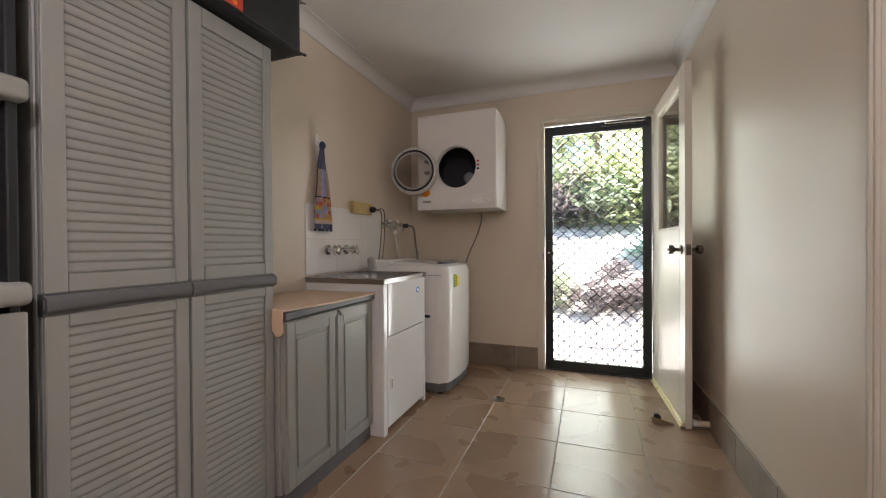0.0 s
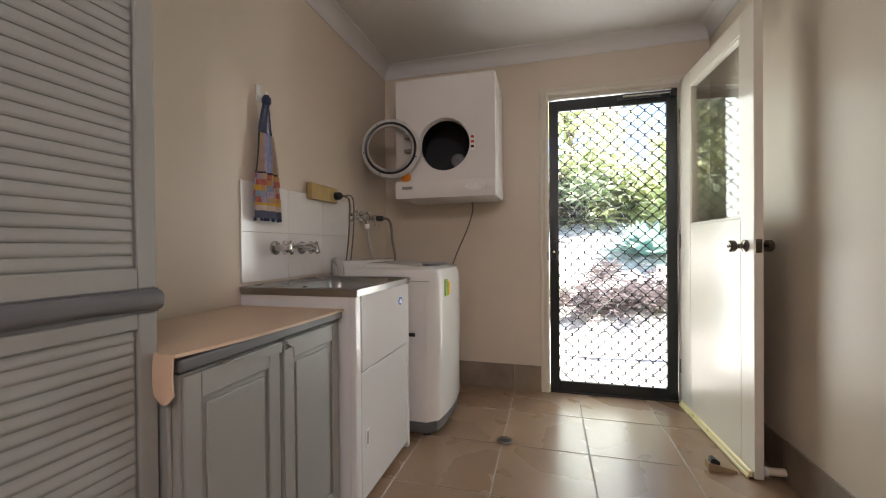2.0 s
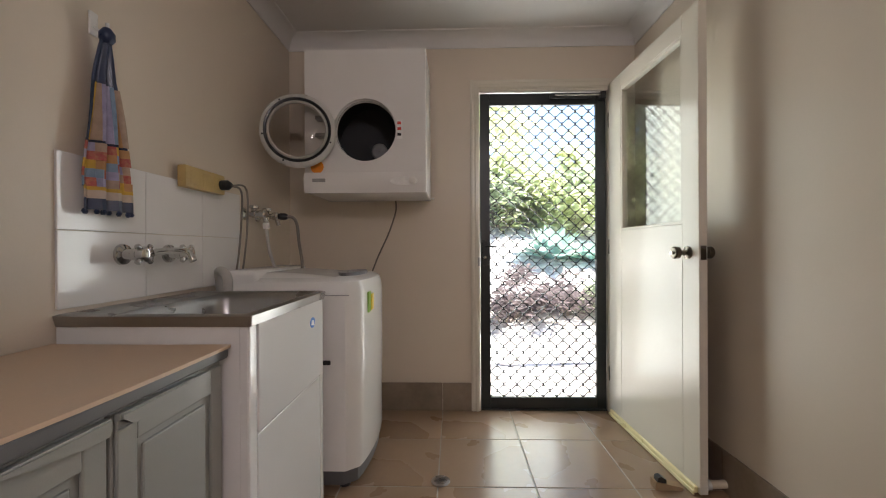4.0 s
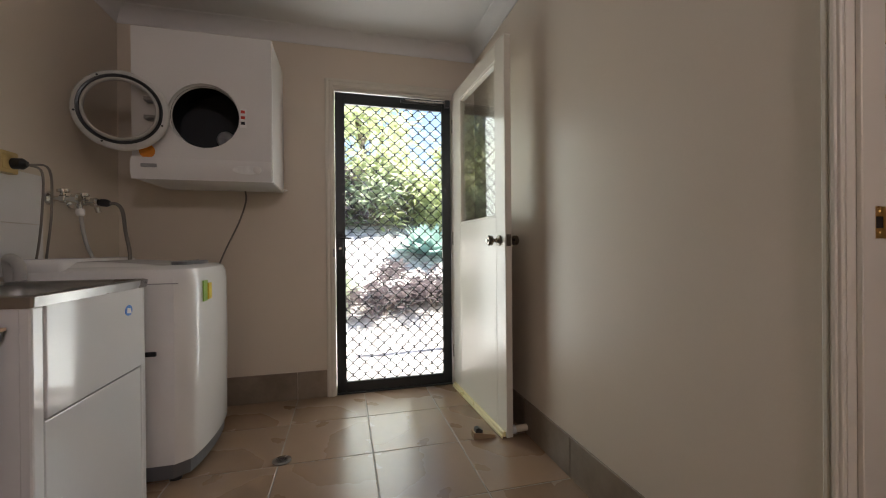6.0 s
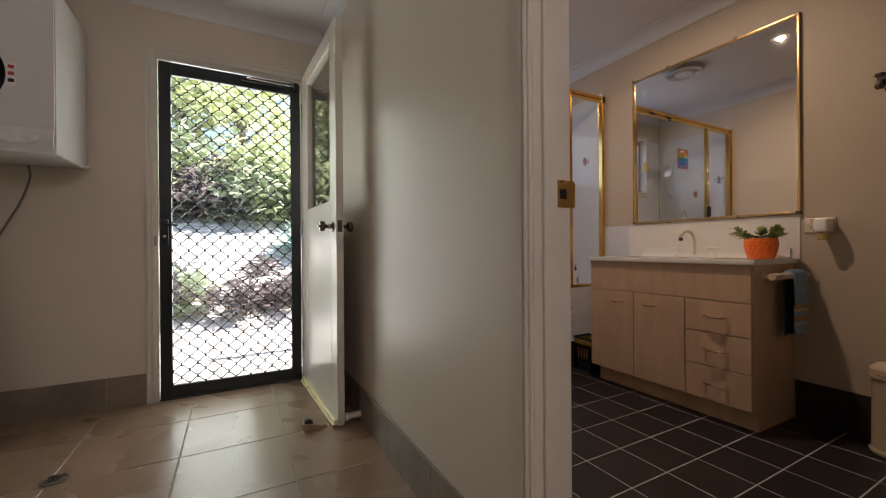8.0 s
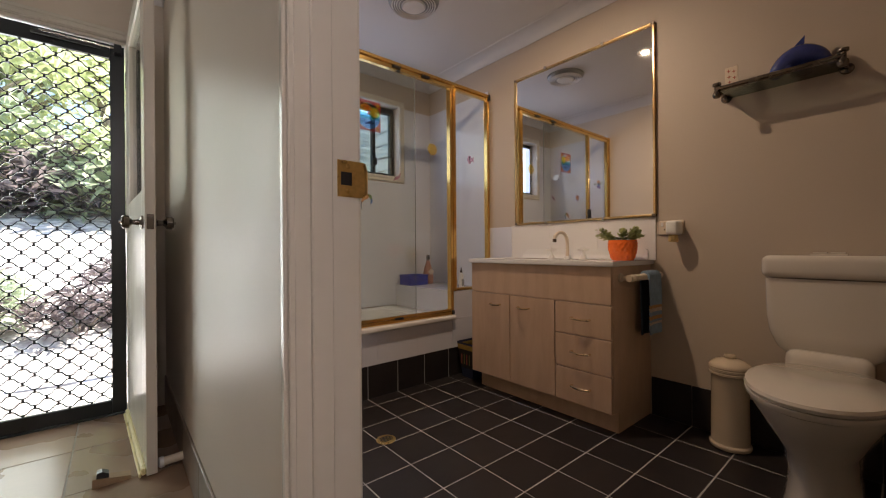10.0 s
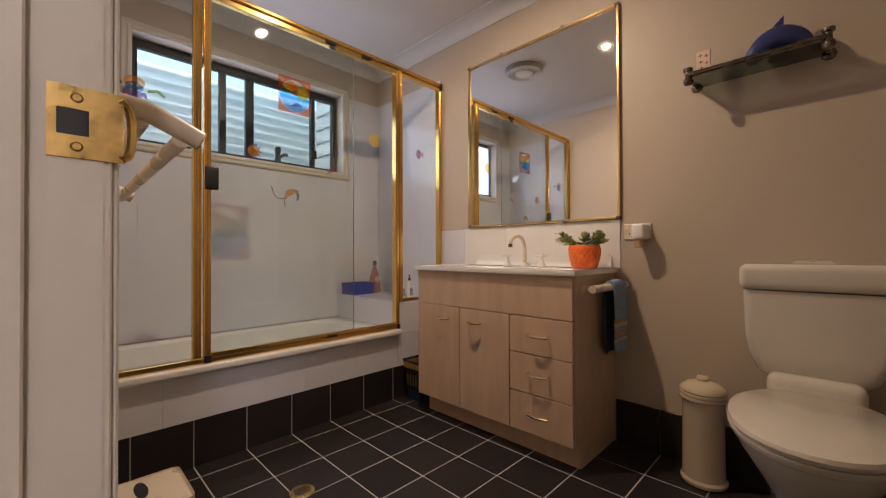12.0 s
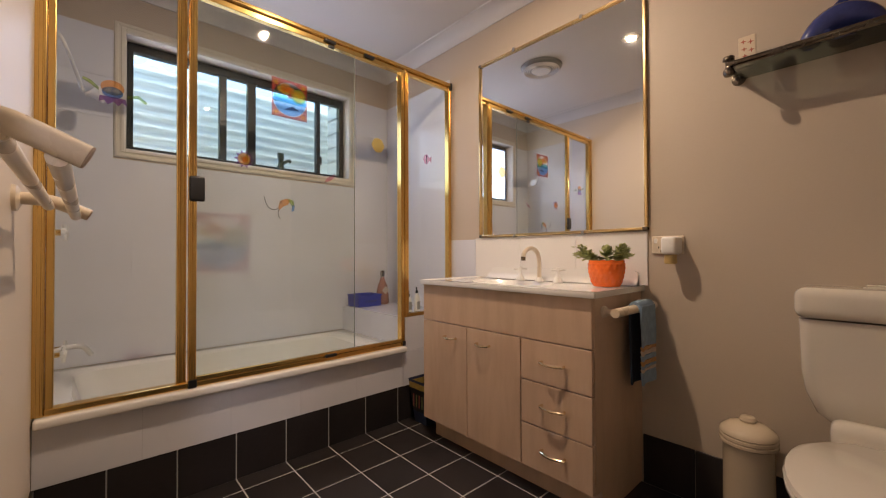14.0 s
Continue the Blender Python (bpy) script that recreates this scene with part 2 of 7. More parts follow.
def suncatcher(colour, name):
    """A sticker of coloured translucent film."""
    mat = material("film_" + name, colour, 0.3, var=0.12, vscale=40)
    n, l = mat.node_tree.nodes, mat.node_tree.links
    tr = n.new("ShaderNodeBsdfTransparent")
    tr.inputs[0].default_value = (*[min(1.0, 0.30 + 0.70 * c) for c in colour], 1)
    mx = n.new("ShaderNodeMixShader")
    mx.inputs[0].default_value = 0.84
    l.new(n["Principled BSDF"].outputs[0], mx.inputs[1])
    l.new(tr.outputs[0], mx.inputs[2])
    l.new(mx.outputs[0], n["Material Output"].inputs[0])
    return mat


for _n, _c in (("red", (0.60, 0.05, 0.035)), ("yellow", (0.90, 0.62, 0.04)), ("orange", (0.90, 0.36, 0.03)), ("blue", (0.05, 0.26, 0.72)), ("purple", (0.35, 0.10, 0.50)),
               ("pink", (0.75, 0.30, 0.45)), ("teal", (0.06, 0.50, 0.56)), ("green", (0.35, 0.50, 0.06)), ("white", (0.8, 0.8, 0.78)), ("navy", (0.03, 0.05, 0.16))):
    M["film_" + _n] = suncatcher(_c, _n)
M["bulb"] = glow_material("lit_bulb", (1.0, 0.78, 0.5), 9.0)


def ground_material():
    mat = material("sunlit_mulch_and_gravel", (0.72, 0.69, 0.66), 0.9, var=0.45, vscale=5.0, bump=0.9, bscale=30, stain=(0.30, 0.26, 0.24))
    return mat


M["ground"] = ground_material()


def leaf_material(name, colour, glow):
    mat = material(name, colour, 0.5, var=0.4, vscale=3.0)
    n, l = mat.node_tree.nodes, mat.node_tree.links
    tl = n.new("ShaderNodeBsdfTranslucent")
    tl.inputs[0].default_value = (*glow, 1)
    mx = n.new("ShaderNodeMixShader")
    mx.inputs[0].default_value = 0.5
    l.new(n["Principled BSDF"].outputs[0], mx.inputs[1])
    l.new(tl.outputs[0], mx.inputs[2])
    l.new(mx.outputs[0], n["Material Output"].inputs[0])
    return mat


M["fol_lime"] = leaf_material("lime_foliage", (0.44, 0.48, 0.29), (0.88, 0.92, 0.58))
M["fol_green"] = leaf_material("green_foliage", (0.34, 0.39, 0.28), (0.75, 0.82, 0.60))
M["fol_blue"] = leaf_material("blue_green_agave", (0.30, 0.44, 0.40), (0.40, 0.58, 0.50))
M["fol_dry"] = leaf_material("dry_brown_foliage", (0.24, 0.20, 0.21), (0.30, 0.25, 0.25))
M["bark"] = material("grey_bark", (0.26, 0.22, 0.18), 0.9, var=0.3, vscale=9, bump=0.5, bscale=40, stretch=(3, 3, 0.6))

# building blocks
ORIGIN = {}


def thing(name, at, label, category, group="", kind=""):
    ob = new(name)
    ob.empty_display_size = 0.05
    ob.location = at
    ORIGIN[ob] = Vector(at)
    return tagged(ob, label, category, group, kind)


def part(name, bm, mat, parent=None, label="", smooth=False):
    """Links a bmesh, given in world metres, as one mesh under a thing or a part."""
    me = bpy.data.meshes.new(name)
    o = ORIGIN.get(parent, Vector((0, 0, 0)))
    bmesh.ops.recalc_face_normals(bm, faces=bm.faces)
    if parent is not None:
        bmesh.ops.translate(bm, verts=bm.verts, vec=-o)
    bm.to_mesh(me)
    bm.free()
    me.materials.append(M[mat] if isinstance(mat, str) else mat)
    if smooth:
        for p in me.polygons:
            p.use_smooth = True
        me.set_sharp_from_angle(angle=radians(38))
    ob = new(name, me)
    if parent is not None:
        ob.parent = parent
        ORIGIN[ob] = o
    if label:
        ob["label"] = label
    return ob


def box(x0, x1, y0, y1, z0, z1, r=0.0, seg=2, bm=None):
    bm = bm or bmesh.new()
    g = bmesh.ops.create_cube(bm, size=1, matrix=Matrix.Translation(((x0 + x1) / 2, (y0 + y1) / 2, (z0 + z1) / 2)) @ Matrix.Diagonal((abs(x1 - x0), abs(y1 - y0), abs(z1 - z0), 1)))
    if r:
        vs = set(g["verts"])
        es = [e for e in bm.edges if e.verts[0] in vs and e.verts[1] in vs]
        bmesh.ops.bevel(bm, geom=es, offset=r, segments=seg, affect="EDGES", profile=0.5)
    return bm


def lathe(profile, m=None, seg=28, bm=None, cap=True):
    """A turned shape from (radius, height) pairs about the z axis of m."""
    bm = bm or bmesh.new()
    m = m or Matrix()
    rings = []
    for r, z in profile:
        rings.append([bm.verts.new(m @ Vector((r * math.cos(2 * math.pi * k / seg), r * math.sin(2 * math.pi * k / seg), z))) for k in range(seg)])
    for a, b in zip(rings, rings[1:]):
        for k in range(seg):
            bm.faces.new((a[k], a[(k + 1) % seg], b[(k + 1) % seg], b[k]))
    if cap:
        bm.faces.new(rings[0][::-1])
        bm.faces.new(rings[-1])
    return bm


def along(p, q):
    """A pose at p whose z axis points to q."""
    d = Vector(q) - Vector(p)
    return Matrix.Translation(p) @ d.to_track_quat("Z", "Y").to_matrix().to_4x4()


def rod(p, q, r, seg=14, bm=None):
    return lathe([(r, 0), (r, (Vector(q) - Vector(p)).length)], along(p, q), seg, bm)


def smooth_points(pts, n=6):
    """Catmull-Rom points through pts."""
    p = [Vector(v) for v in pts]
    p = [p[0] * 2 - p[1]] + p + [p[-1] * 2 - p[-2]]
    out = []
    for a, b, c, d in zip(p, p[1:], p[2:], p[3:]):
        for k in range(n):
            t = k / n
            out.append(0.5 * (2 * b + (c - a) * t + (2 * a - 5 * b + 4 * c - d) * t * t + (3 * b - a - 3 * c + d) * t ** 3))
    return out + [p[-2]]


def tube(pts, r, seg=10, bm=None, curve=True, n=6):
    bm = bm or bmesh.new()
    pts = smooth_points(pts, n) if curve else [Vector(v) for v in pts]
    rings, up = [], None
    for k, p in enumerate(pts):
        d = (pts[min(k + 1, len(pts) - 1)] - pts[max(k - 1, 0)]).normalized()
        if up is None:
            up = d.orthogonal().normalized()
        up = (up - d * up.dot(d)).normalized()
        side = d.cross(up)
        rr = r(k / (len(pts) - 1)) if callable(r) else r
        rings.append([bm.verts.new(p + rr * (math.cos(2 * math.pi * j / seg) * up + math.sin(2 * math.pi * j / seg) * side)) for j in range(seg)])
    for a, b in zip(rings, rings[1:]):
        for k in range(seg):
            bm.faces.new((a[k], a[(k + 1) % seg], b[(k + 1) % seg], b[k]))
    bm.faces.new(rings[0][::-1])
    bm.faces.new(rings[-1])
    return bm


def sheet(fn, nu, nv, thick=0.0, bm=None):
    """A sheet fn(u, v) -> point; with thickness it becomes closed cloth."""
    bm = bm or bmesh.new()
    g = [[bm.verts.new(fn(u / nu, v / nv)) for v in range(nv + 1)] for u in range(nu + 1)]
    fs = [bm.faces.new((g[u][v], g[u + 1][v], g[u + 1][v + 1], g[u][v + 1])) for u in range(nu) for v in range(nv)]
    if thick:
        bmesh.ops.recalc_face_normals(bm, faces=fs)
        bmesh.ops.solidify(bm, geom=fs, thickness=thick)
    return bm


def slab(outline, lo, hi, axis="y", r=0.0, bm=None):
    """A flat outline (pairs) given thickness from lo to hi along an axis."""
    bm = bm or bmesh.new()
    put = {"y": lambda a, b, h: (a, h, b), "x": lambda a, b, h: (h, a, b), "z": lambda a, b, h: (a, b, h)}[axis]
    lower = [bm.verts.new(put(a, b, lo)) for a, b in outline]
    upper = [bm.verts.new(put(a, b, hi)) for a, b in outline]
    bm.faces.new(lower)
    bm.faces.new(upper[::-1])
    k = len(outline)
    for i in range(k):
        bm.faces.new((lower[i], lower[(i + 1) % k], upper[(i + 1) % k], upper[i]))
    if r:
        es = [e for e in bm.edges if all(v in upper for v in e.verts)]
        bmesh.ops.bevel(bm, geom=es, offset=r, segments=2, affect="EDGES")
    return bm


def circle(cx, cy, r, n=20, squash=1.0):
    return [(cx + r * math.cos(2 * math.pi * k / n), cy + squash * r * math.sin(2 * math.pi * k / n)) for k in range(n)]


def structure(name, bm, mat, label="", smooth=False):
    return tagged(part(name, bm, mat, None, label, smooth), label, name.split("_")[0], kind="structure")


def piece(name, me, at, parent, turn=None):
    ob = new(name, me)
    ob.parent = parent
    ob.location = at
    if turn is not None:
        ob.rotation_euler = turn
    return ob


def tile_mesh(w, d, h, mat, r=0.0015):
    bm = box(-w / 2, w / 2, -d / 2, d / 2, 0, h)
    top = [e for e in bm.edges if all(v.co.z > h / 2 for v in e.verts)]
    bmesh.ops.bevel(bm, geom=top, offset=r, segments=1, affect="EDGES")
    bmesh.ops.recalc_face_normals(bm, faces=bm.faces)
    me = bpy.data.meshes.new("tile")
    bm.to_mesh(me)
    bm.free()
    me.materials.append(M[mat])
    return me


# the plan
XL, XR, YD, YB, CE = -1.63, 0.585, 3.37, -1.30, 2.41
BX0, BX1, BY0, BY1 = 0.69, 2.585, -0.10, 3.40
OUT = 3.56
DOOR_X0, DOOR_X1, DOOR_Z = -0.40, 0.41, 2.045
JY0, JY1, JZ = 0.40, 1.20, 2.06
WX0, WX1, WZ0, WZ1 = 0.965, 2.245, 1.525, 2.125

# structure: laundry
structure("floor_laundry", box(XL - 0.1, XR + 0.06, YB - 0.1, OUT, -0.10, 0.0009), "grout", "tiled laundry floor with pale grout joints")
structure("wall_west", box(XL - 0.11, XL, YB, OUT, 0, 2.5), "wall", "plain cream painted laundry wall")
structure("wall_south", box(XL - 0.11, XR, YB - 0.1, YB, 0, 2.5), "wall", "plain cream painted back wall")
bm = box(XL, DOOR_X0 - 0.02, YD, OUT, 0, 2.5)
box(DOOR_X1 + 0.02, XR, YD, OUT, 0, 2.5, bm=bm)
box(DOOR_X0 - 0.02, DOOR_X1 + 0.02, YD, OUT, DOOR_Z + 0.02, 2.5, bm=bm)
structure("wall_north", bm, "wall", "cream painted outer wall with the back door opening")
bm = box(XR, BX0, JY1 + 0.02, OUT, 0, 2.5)
box(XR, BX0, YB - 0.1, JY0 - 0.02, 0, 2.5, bm=bm)
box(XR, BX0, JY0 - 0.02, JY1 + 0.02, JZ + 0.02, 2.5, bm=bm)
structure("wall_partition", bm, "wall", "cream painted partition wall between laundry and bathroom")
structure("ceiling_laundry", box(XL - 0.11, XR, YB - 0.1, OUT, CE, CE + 0.08), "ceiling", "white painted plaster ceiling")


def cornice(name, p, q, inward, label):
    """Coved plaster cornice along a wall from p to q, bulging into the corner."""
    n = 8
    prof = [(0.0, -0.085), (0.006, -0.085)] + [(0.006 + 0.074 * (1 - math.cos(a)), -0.08 + 0.074 * math.sin(a)) for a in [math.pi / 2 * k / n for k in range(n + 1)]] + [(0.085, 0.0), (0.0, 0.0)]
    b = bmesh.new()
    ends = []
    for e in (p, q):
        ends.append([b.verts.new((e[0] + inward[0] * d, e[1] + inward[1] * d, CE + h)) for d, h in prof])
    for i in range(len(prof) - 1):
        b.faces.new((ends[0][i], ends[0][i + 1], ends[1][i + 1], ends[1][i]))
    b.faces.new(ends[0])
    b.faces.new(ends[1][::-1])
    return structure(name, b, "ceiling", label, smooth=True)


cornice("trim_cornice_west", (XL, YB), (XL, YD), (1, 0), "white coved plaster cornice")
cornice("trim_cornice_north", (XL, YD), (XR, YD), (0, -1), "white coved plaster cornice")
cornice("trim_cornice_east", (XR, YB), (XR, YD), (-1, 0), "white coved plaster cornice")
cornice("trim_cornice_bath_east", (BX1, BY0), (BX1, BY1), (-1, 0), "white coved plaster cornice in the bathroom")
cornice("trim_cornice_bath_north", (BX0, BY1), (BX1, BY1), (0, -1), "white coved plaster cornice in the bathroom")
cornice("trim_cornice_bath_west", (BX0, BY0), (BX0, BY1), (1, 0), "white coved plaster cornice in the bathroom")

# structure: bathroom
structure("floor_bathroom", box(XR + 0.06, BX1 + 0.1, BY0 - 0.1, OUT, -0.10, 0.0011), "light_grout", "dark tiled bathroom floor with grey grout joints")
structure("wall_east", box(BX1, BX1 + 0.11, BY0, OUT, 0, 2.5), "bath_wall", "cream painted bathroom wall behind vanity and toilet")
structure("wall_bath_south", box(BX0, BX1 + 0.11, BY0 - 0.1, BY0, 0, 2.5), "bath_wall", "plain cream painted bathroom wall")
bm = box(BX0, WX0, BY1, OUT, 0, 2.5)
box(WX1, BX1, BY1, OUT, 0, 2.5, bm=bm)
box(WX0, WX1, BY1, OUT, 0, WZ0, bm=bm)
box(WX0, WX1, BY1, OUT, WZ1, 2.5, bm=bm)
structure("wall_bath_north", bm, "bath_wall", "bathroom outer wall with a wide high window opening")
structure("ceiling_bathroom", box(XR, BX1 + 0.11, BY0 - 0.1, OUT, CE, CE + 0.08), "ceiling", "white painted bathroom ceiling")
structure("roof", box(XL - 0.4, BX1 + 0.4, YB - 0.4, OUT, 2.5, 2.62), "zinc", "flat roof deck over the rooms")


def architrave(name, parent_label, axis, face, a0, a1, top, w, proud, sill=None):
    """Moulded trim round an opening on the plane axis = face; a0, a1 its sides."""
    root = tagged(thing(name, (0, 0, 0), parent_label, "architrave"), kind="structure")
    steps = ((0.0, w, 0.0, proud * 0.6), (0.006, w * 0.45, proud * 0.6, proud), (w * 0.62, w * 0.9, proud * 0.6, proud * 0.85))

    def strip(lo_a, hi_a, lo_z, hi_z, d0, d1, b):
        if axis == "y":
            box(lo_a, hi_a, face - d1, face - d0, lo_z, hi_z, 0.002, 1, b)
        else:
            box(face - d1, face - d0, lo_a, hi_a, lo_z, hi_z, 0.002, 1, b)

    for side in (0, 1):
        b = bmesh.new()
        for o0, o1, d0, d1 in steps:
            lo, hi = (a0 - o1, a0 - o0) if side == 0 else (a1 + o0, a1 + o1)
            strip(lo, hi, sill - o1 if sill else 0.002, top + o1, d0, d1, b)
        part("side_moulding", b, "trim", root)
    b = bmesh.new()
    for o0, o1, d0, d1 in steps:
        strip(a0 - o0, a1 + o0, top + o0, top + o1, d0, d1, b)
        if sill:
            strip(a0 - o0, a1 + o0, sill - o1, sill - o0, d0, d1, b)
    part("head_moulding", b, "trim", root)
    return root


architrave("trim_back_door", "cream moulded architrave round the back door", "y", YD, DOOR_X0 - 0.003, DOOR_X1 + 0.003, DOOR_Z + 0.016, 0.056, 0.018)
architrave("trim_bathroom_door", "cream moulded architrave round the bathroom doorway", "x", XR, JY0 - 0.002, JY1 + 0.002, JZ + 0.002, 0.034, 0.018)
architrave("trim_bathroom_door_inner", "cream moulded architrave on the bathroom side", "x", BX0, JY0 - 0.002, JY1 + 0.002, JZ + 0.002, 0.045, -0.014)
architrave("trim_window", "cream moulded trim round the bathroom window", "y", BY1, WX0, WX1, WZ1, 0.05, 0.014, sill=WZ0)
bm = box(DOOR_X0 - 0.02, DOOR_X0, YD - 0.001, OUT, 0, DOOR_Z)
box(DOOR_X1, DOOR_X1 + 0.02, YD - 0.001, OUT, 0, DOOR_Z, bm=bm)
box(DOOR_X0 - 0.02, DOOR_X1 + 0.02, YD - 0.001, OUT, DOOR_Z, DOOR_Z + 0.02, bm=bm)
structure("door_jamb_back", bm, "trim", "cream painted back door jamb")
bm = box(XR - 0.002, BX0 + 0.002, JY1, JY1 + 0.019, 0, JZ)
box(XR - 0.002, BX0 + 0.002, JY0 - 0.019, JY0, 0, JZ, bm=bm)
box(XR - 0.002, BX0 + 0.002, JY0 - 0.019, JY1 + 0.019, JZ, JZ + 0.019, bm=bm)
box(XR + 0.022, XR + 0.058, JY1 - 0.011, JY1, 0, JZ, 0.002, 1, bm)
box(XR + 0.022, XR + 0.058, JY0, JY0 + 0.011, 0, JZ, 0.002, 1, bm)
structure("door_jamb_bathroom", bm, "trim", "cream painted bathroom door jamb with stop")


def strike_plate():
    root = thing("strike_plate", (0.67, JY1, 1.02), "worn brass strike plate screwed to the door jamb", "strike plate")
    y = JY1 - 0.0015
    b = box(0.655, 0.706, y, JY1, 0.995, 1.015)
    box(0.655, 0.706, y, JY1, 1.038, 1.058, bm=b)
    box(0.655, 0.661, y, JY1, 1.015, 1.038, bm=b)
    box(0.682, 0.706, y, JY1, 1.015, 1.038, bm=b)
    tube([(0.704, y + 0.001, 0.998), (0.711, y + 0.006, 1.006), (0.713, y + 0.009, 1.026), (0.711, y + 0.006, 1.046), (0.704, y + 0.001, 1.055)], 0.004, 8, b)
    part("plate", b, "brass_old", root, smooth=True)
    part("latch_hole", box(0.661, 0.682, y + 0.0008, y + 0.0012, 1.015, 1.038), "black", root)
    for z in (1.005, 1.048):
        part("screw", lathe([(0.0045, 0), (0.003, 0.0015)], along((0.674, y, z), (0.674, y - 1, z)), 12), "brass_old", root)


strike_plate()

# laundry things


def screen_door():
    x0, x1, y, z0, z1 = DOOR_X0 + 0.004, DOOR_X1 - 0.004, 3.385, 0.012, 2.038
    root = thing("screen_door", ((x0 + x1) / 2, y, z0), "closed dark green security screen door with diamond grille", "screen door")
    w = 0.062
    d0, d1 = y, y + 0.026
    part("left_stile", box(x0, x0 + w, d0, d1, z0, z1, 0.003), "screen_frame", root)
    part("right_stile", box(x1 - w, x1, d0, d1, z0, z1, 0.003), "screen_frame", root)
    part("top_rail", box(x0 + w, x1 - w, d0, d1, z1 - 0.075, z1, 0.003), "screen_frame", root)
    part("bottom_rail", box(x0 + w, x1 - w, d0, d1, z0, z0 + 0.07, 0.003), "screen_frame", root)
    gx0, gx1, gz0, gz1 = x0 + w, x1 - w, z0 + 0.07, z1 - 0.075
    nx, nz = 8, 23
    px, pz = (gx1 - gx0) / nx, (gz1 - gz0) / nz
    b = bmesh.new()
    yc, t = y + 0.013, 0.0035
    for i in range(nx * 2 + 1):
        for k in range(nz * 2 + 1):
            if (i + k) % 2:
                continue
            cx, cz = gx0 + i * px / 2, gz0 + k * pz / 2
            box(cx - 0.0046, cx + 0.0046, yc - 0.006, yc + 0.006, max(gz0, cz - 0.011), min(gz1, cz + 0.011), bm=b)
            for s in (-1, 1):
                ex, ez = cx + s * px / 2, cz + pz / 2
                if k < nz * 2 and gx0 - 0.001 <= ex <= gx1 + 0.001:
                    a = Vector((cx, yc, cz + 0.006))
                    q = Vector((ex, yc, ez - 0.006))
                    mid = (a + q) / 2
                    tube([a, a.lerp(mid, 0.5) + Vector((s * 0.003, 0, -0.002)), mid, mid.lerp(q, 0.5) + Vector((-s * 0.003, 0, 0.002)), q], t, 4, b, curve=False)
    part("grille", b, "screen_frame", root, "black diamond security grille")
    part("lock_body", box(x0 + 0.012, x0 + 0.048, y - 0.014, y, 0.93, 1.09, 0.004), "black", root)
    part("lever", tube([(x0 + 0.03, y - 0.02, 1.055), (x0 + 0.06, y - 0.035, 1.055), (x0 + 0.10, y - 0.035, 1.052)], 0.006, 8), "black", root, smooth=True)
    part("lock_cylinder", lathe([(0.009, 0), (0.009, 0.008), (0.006, 0.01)], along((x0 + 0.028, y - 0.014, 0.985), (x0 + 0.028, y - 1, 0.985)), 16), "chrome", root, smooth=True)
    part("closer_tube", rod((x1 - 0.36, y - 0.022, z1 - 0.035), (x1 - 0.10, y - 0.022, z1 - 0.035), 0.011, 14), "black", root, smooth=True)
    part("closer_rod", rod((x1 - 0.33, y - 0.035, z1 - 0.027), (x1 - 0.03, y - 0.035, z1 - 0.030), 0.005, 10), "chrome", root, smooth=True)
    part("closer_bracket", box(x1 - 0.045, x1 - 0.012, y - 0.045, y, z1 - 0.055, z1 - 0.008, 0.003), "black", root)
    part("threshold", box(x0, x1, y - 0.012, y + 0.06, 0.0, z0 - 0.002, 0.002), "screen_frame", root)


screen_door()
keeper = thing("lock_keeper", (DOOR_X0 - 0.02, YD - 0.018, 0.96), "small chrome lock keeper on the door architrave", "lock keeper")
part("plate", box(DOOR_X0 - 0.016, DOOR_X0 - 0.001, YD - 0.026, YD - 0.016, 0.93, 0.985, 0.002), "steel", keeper)


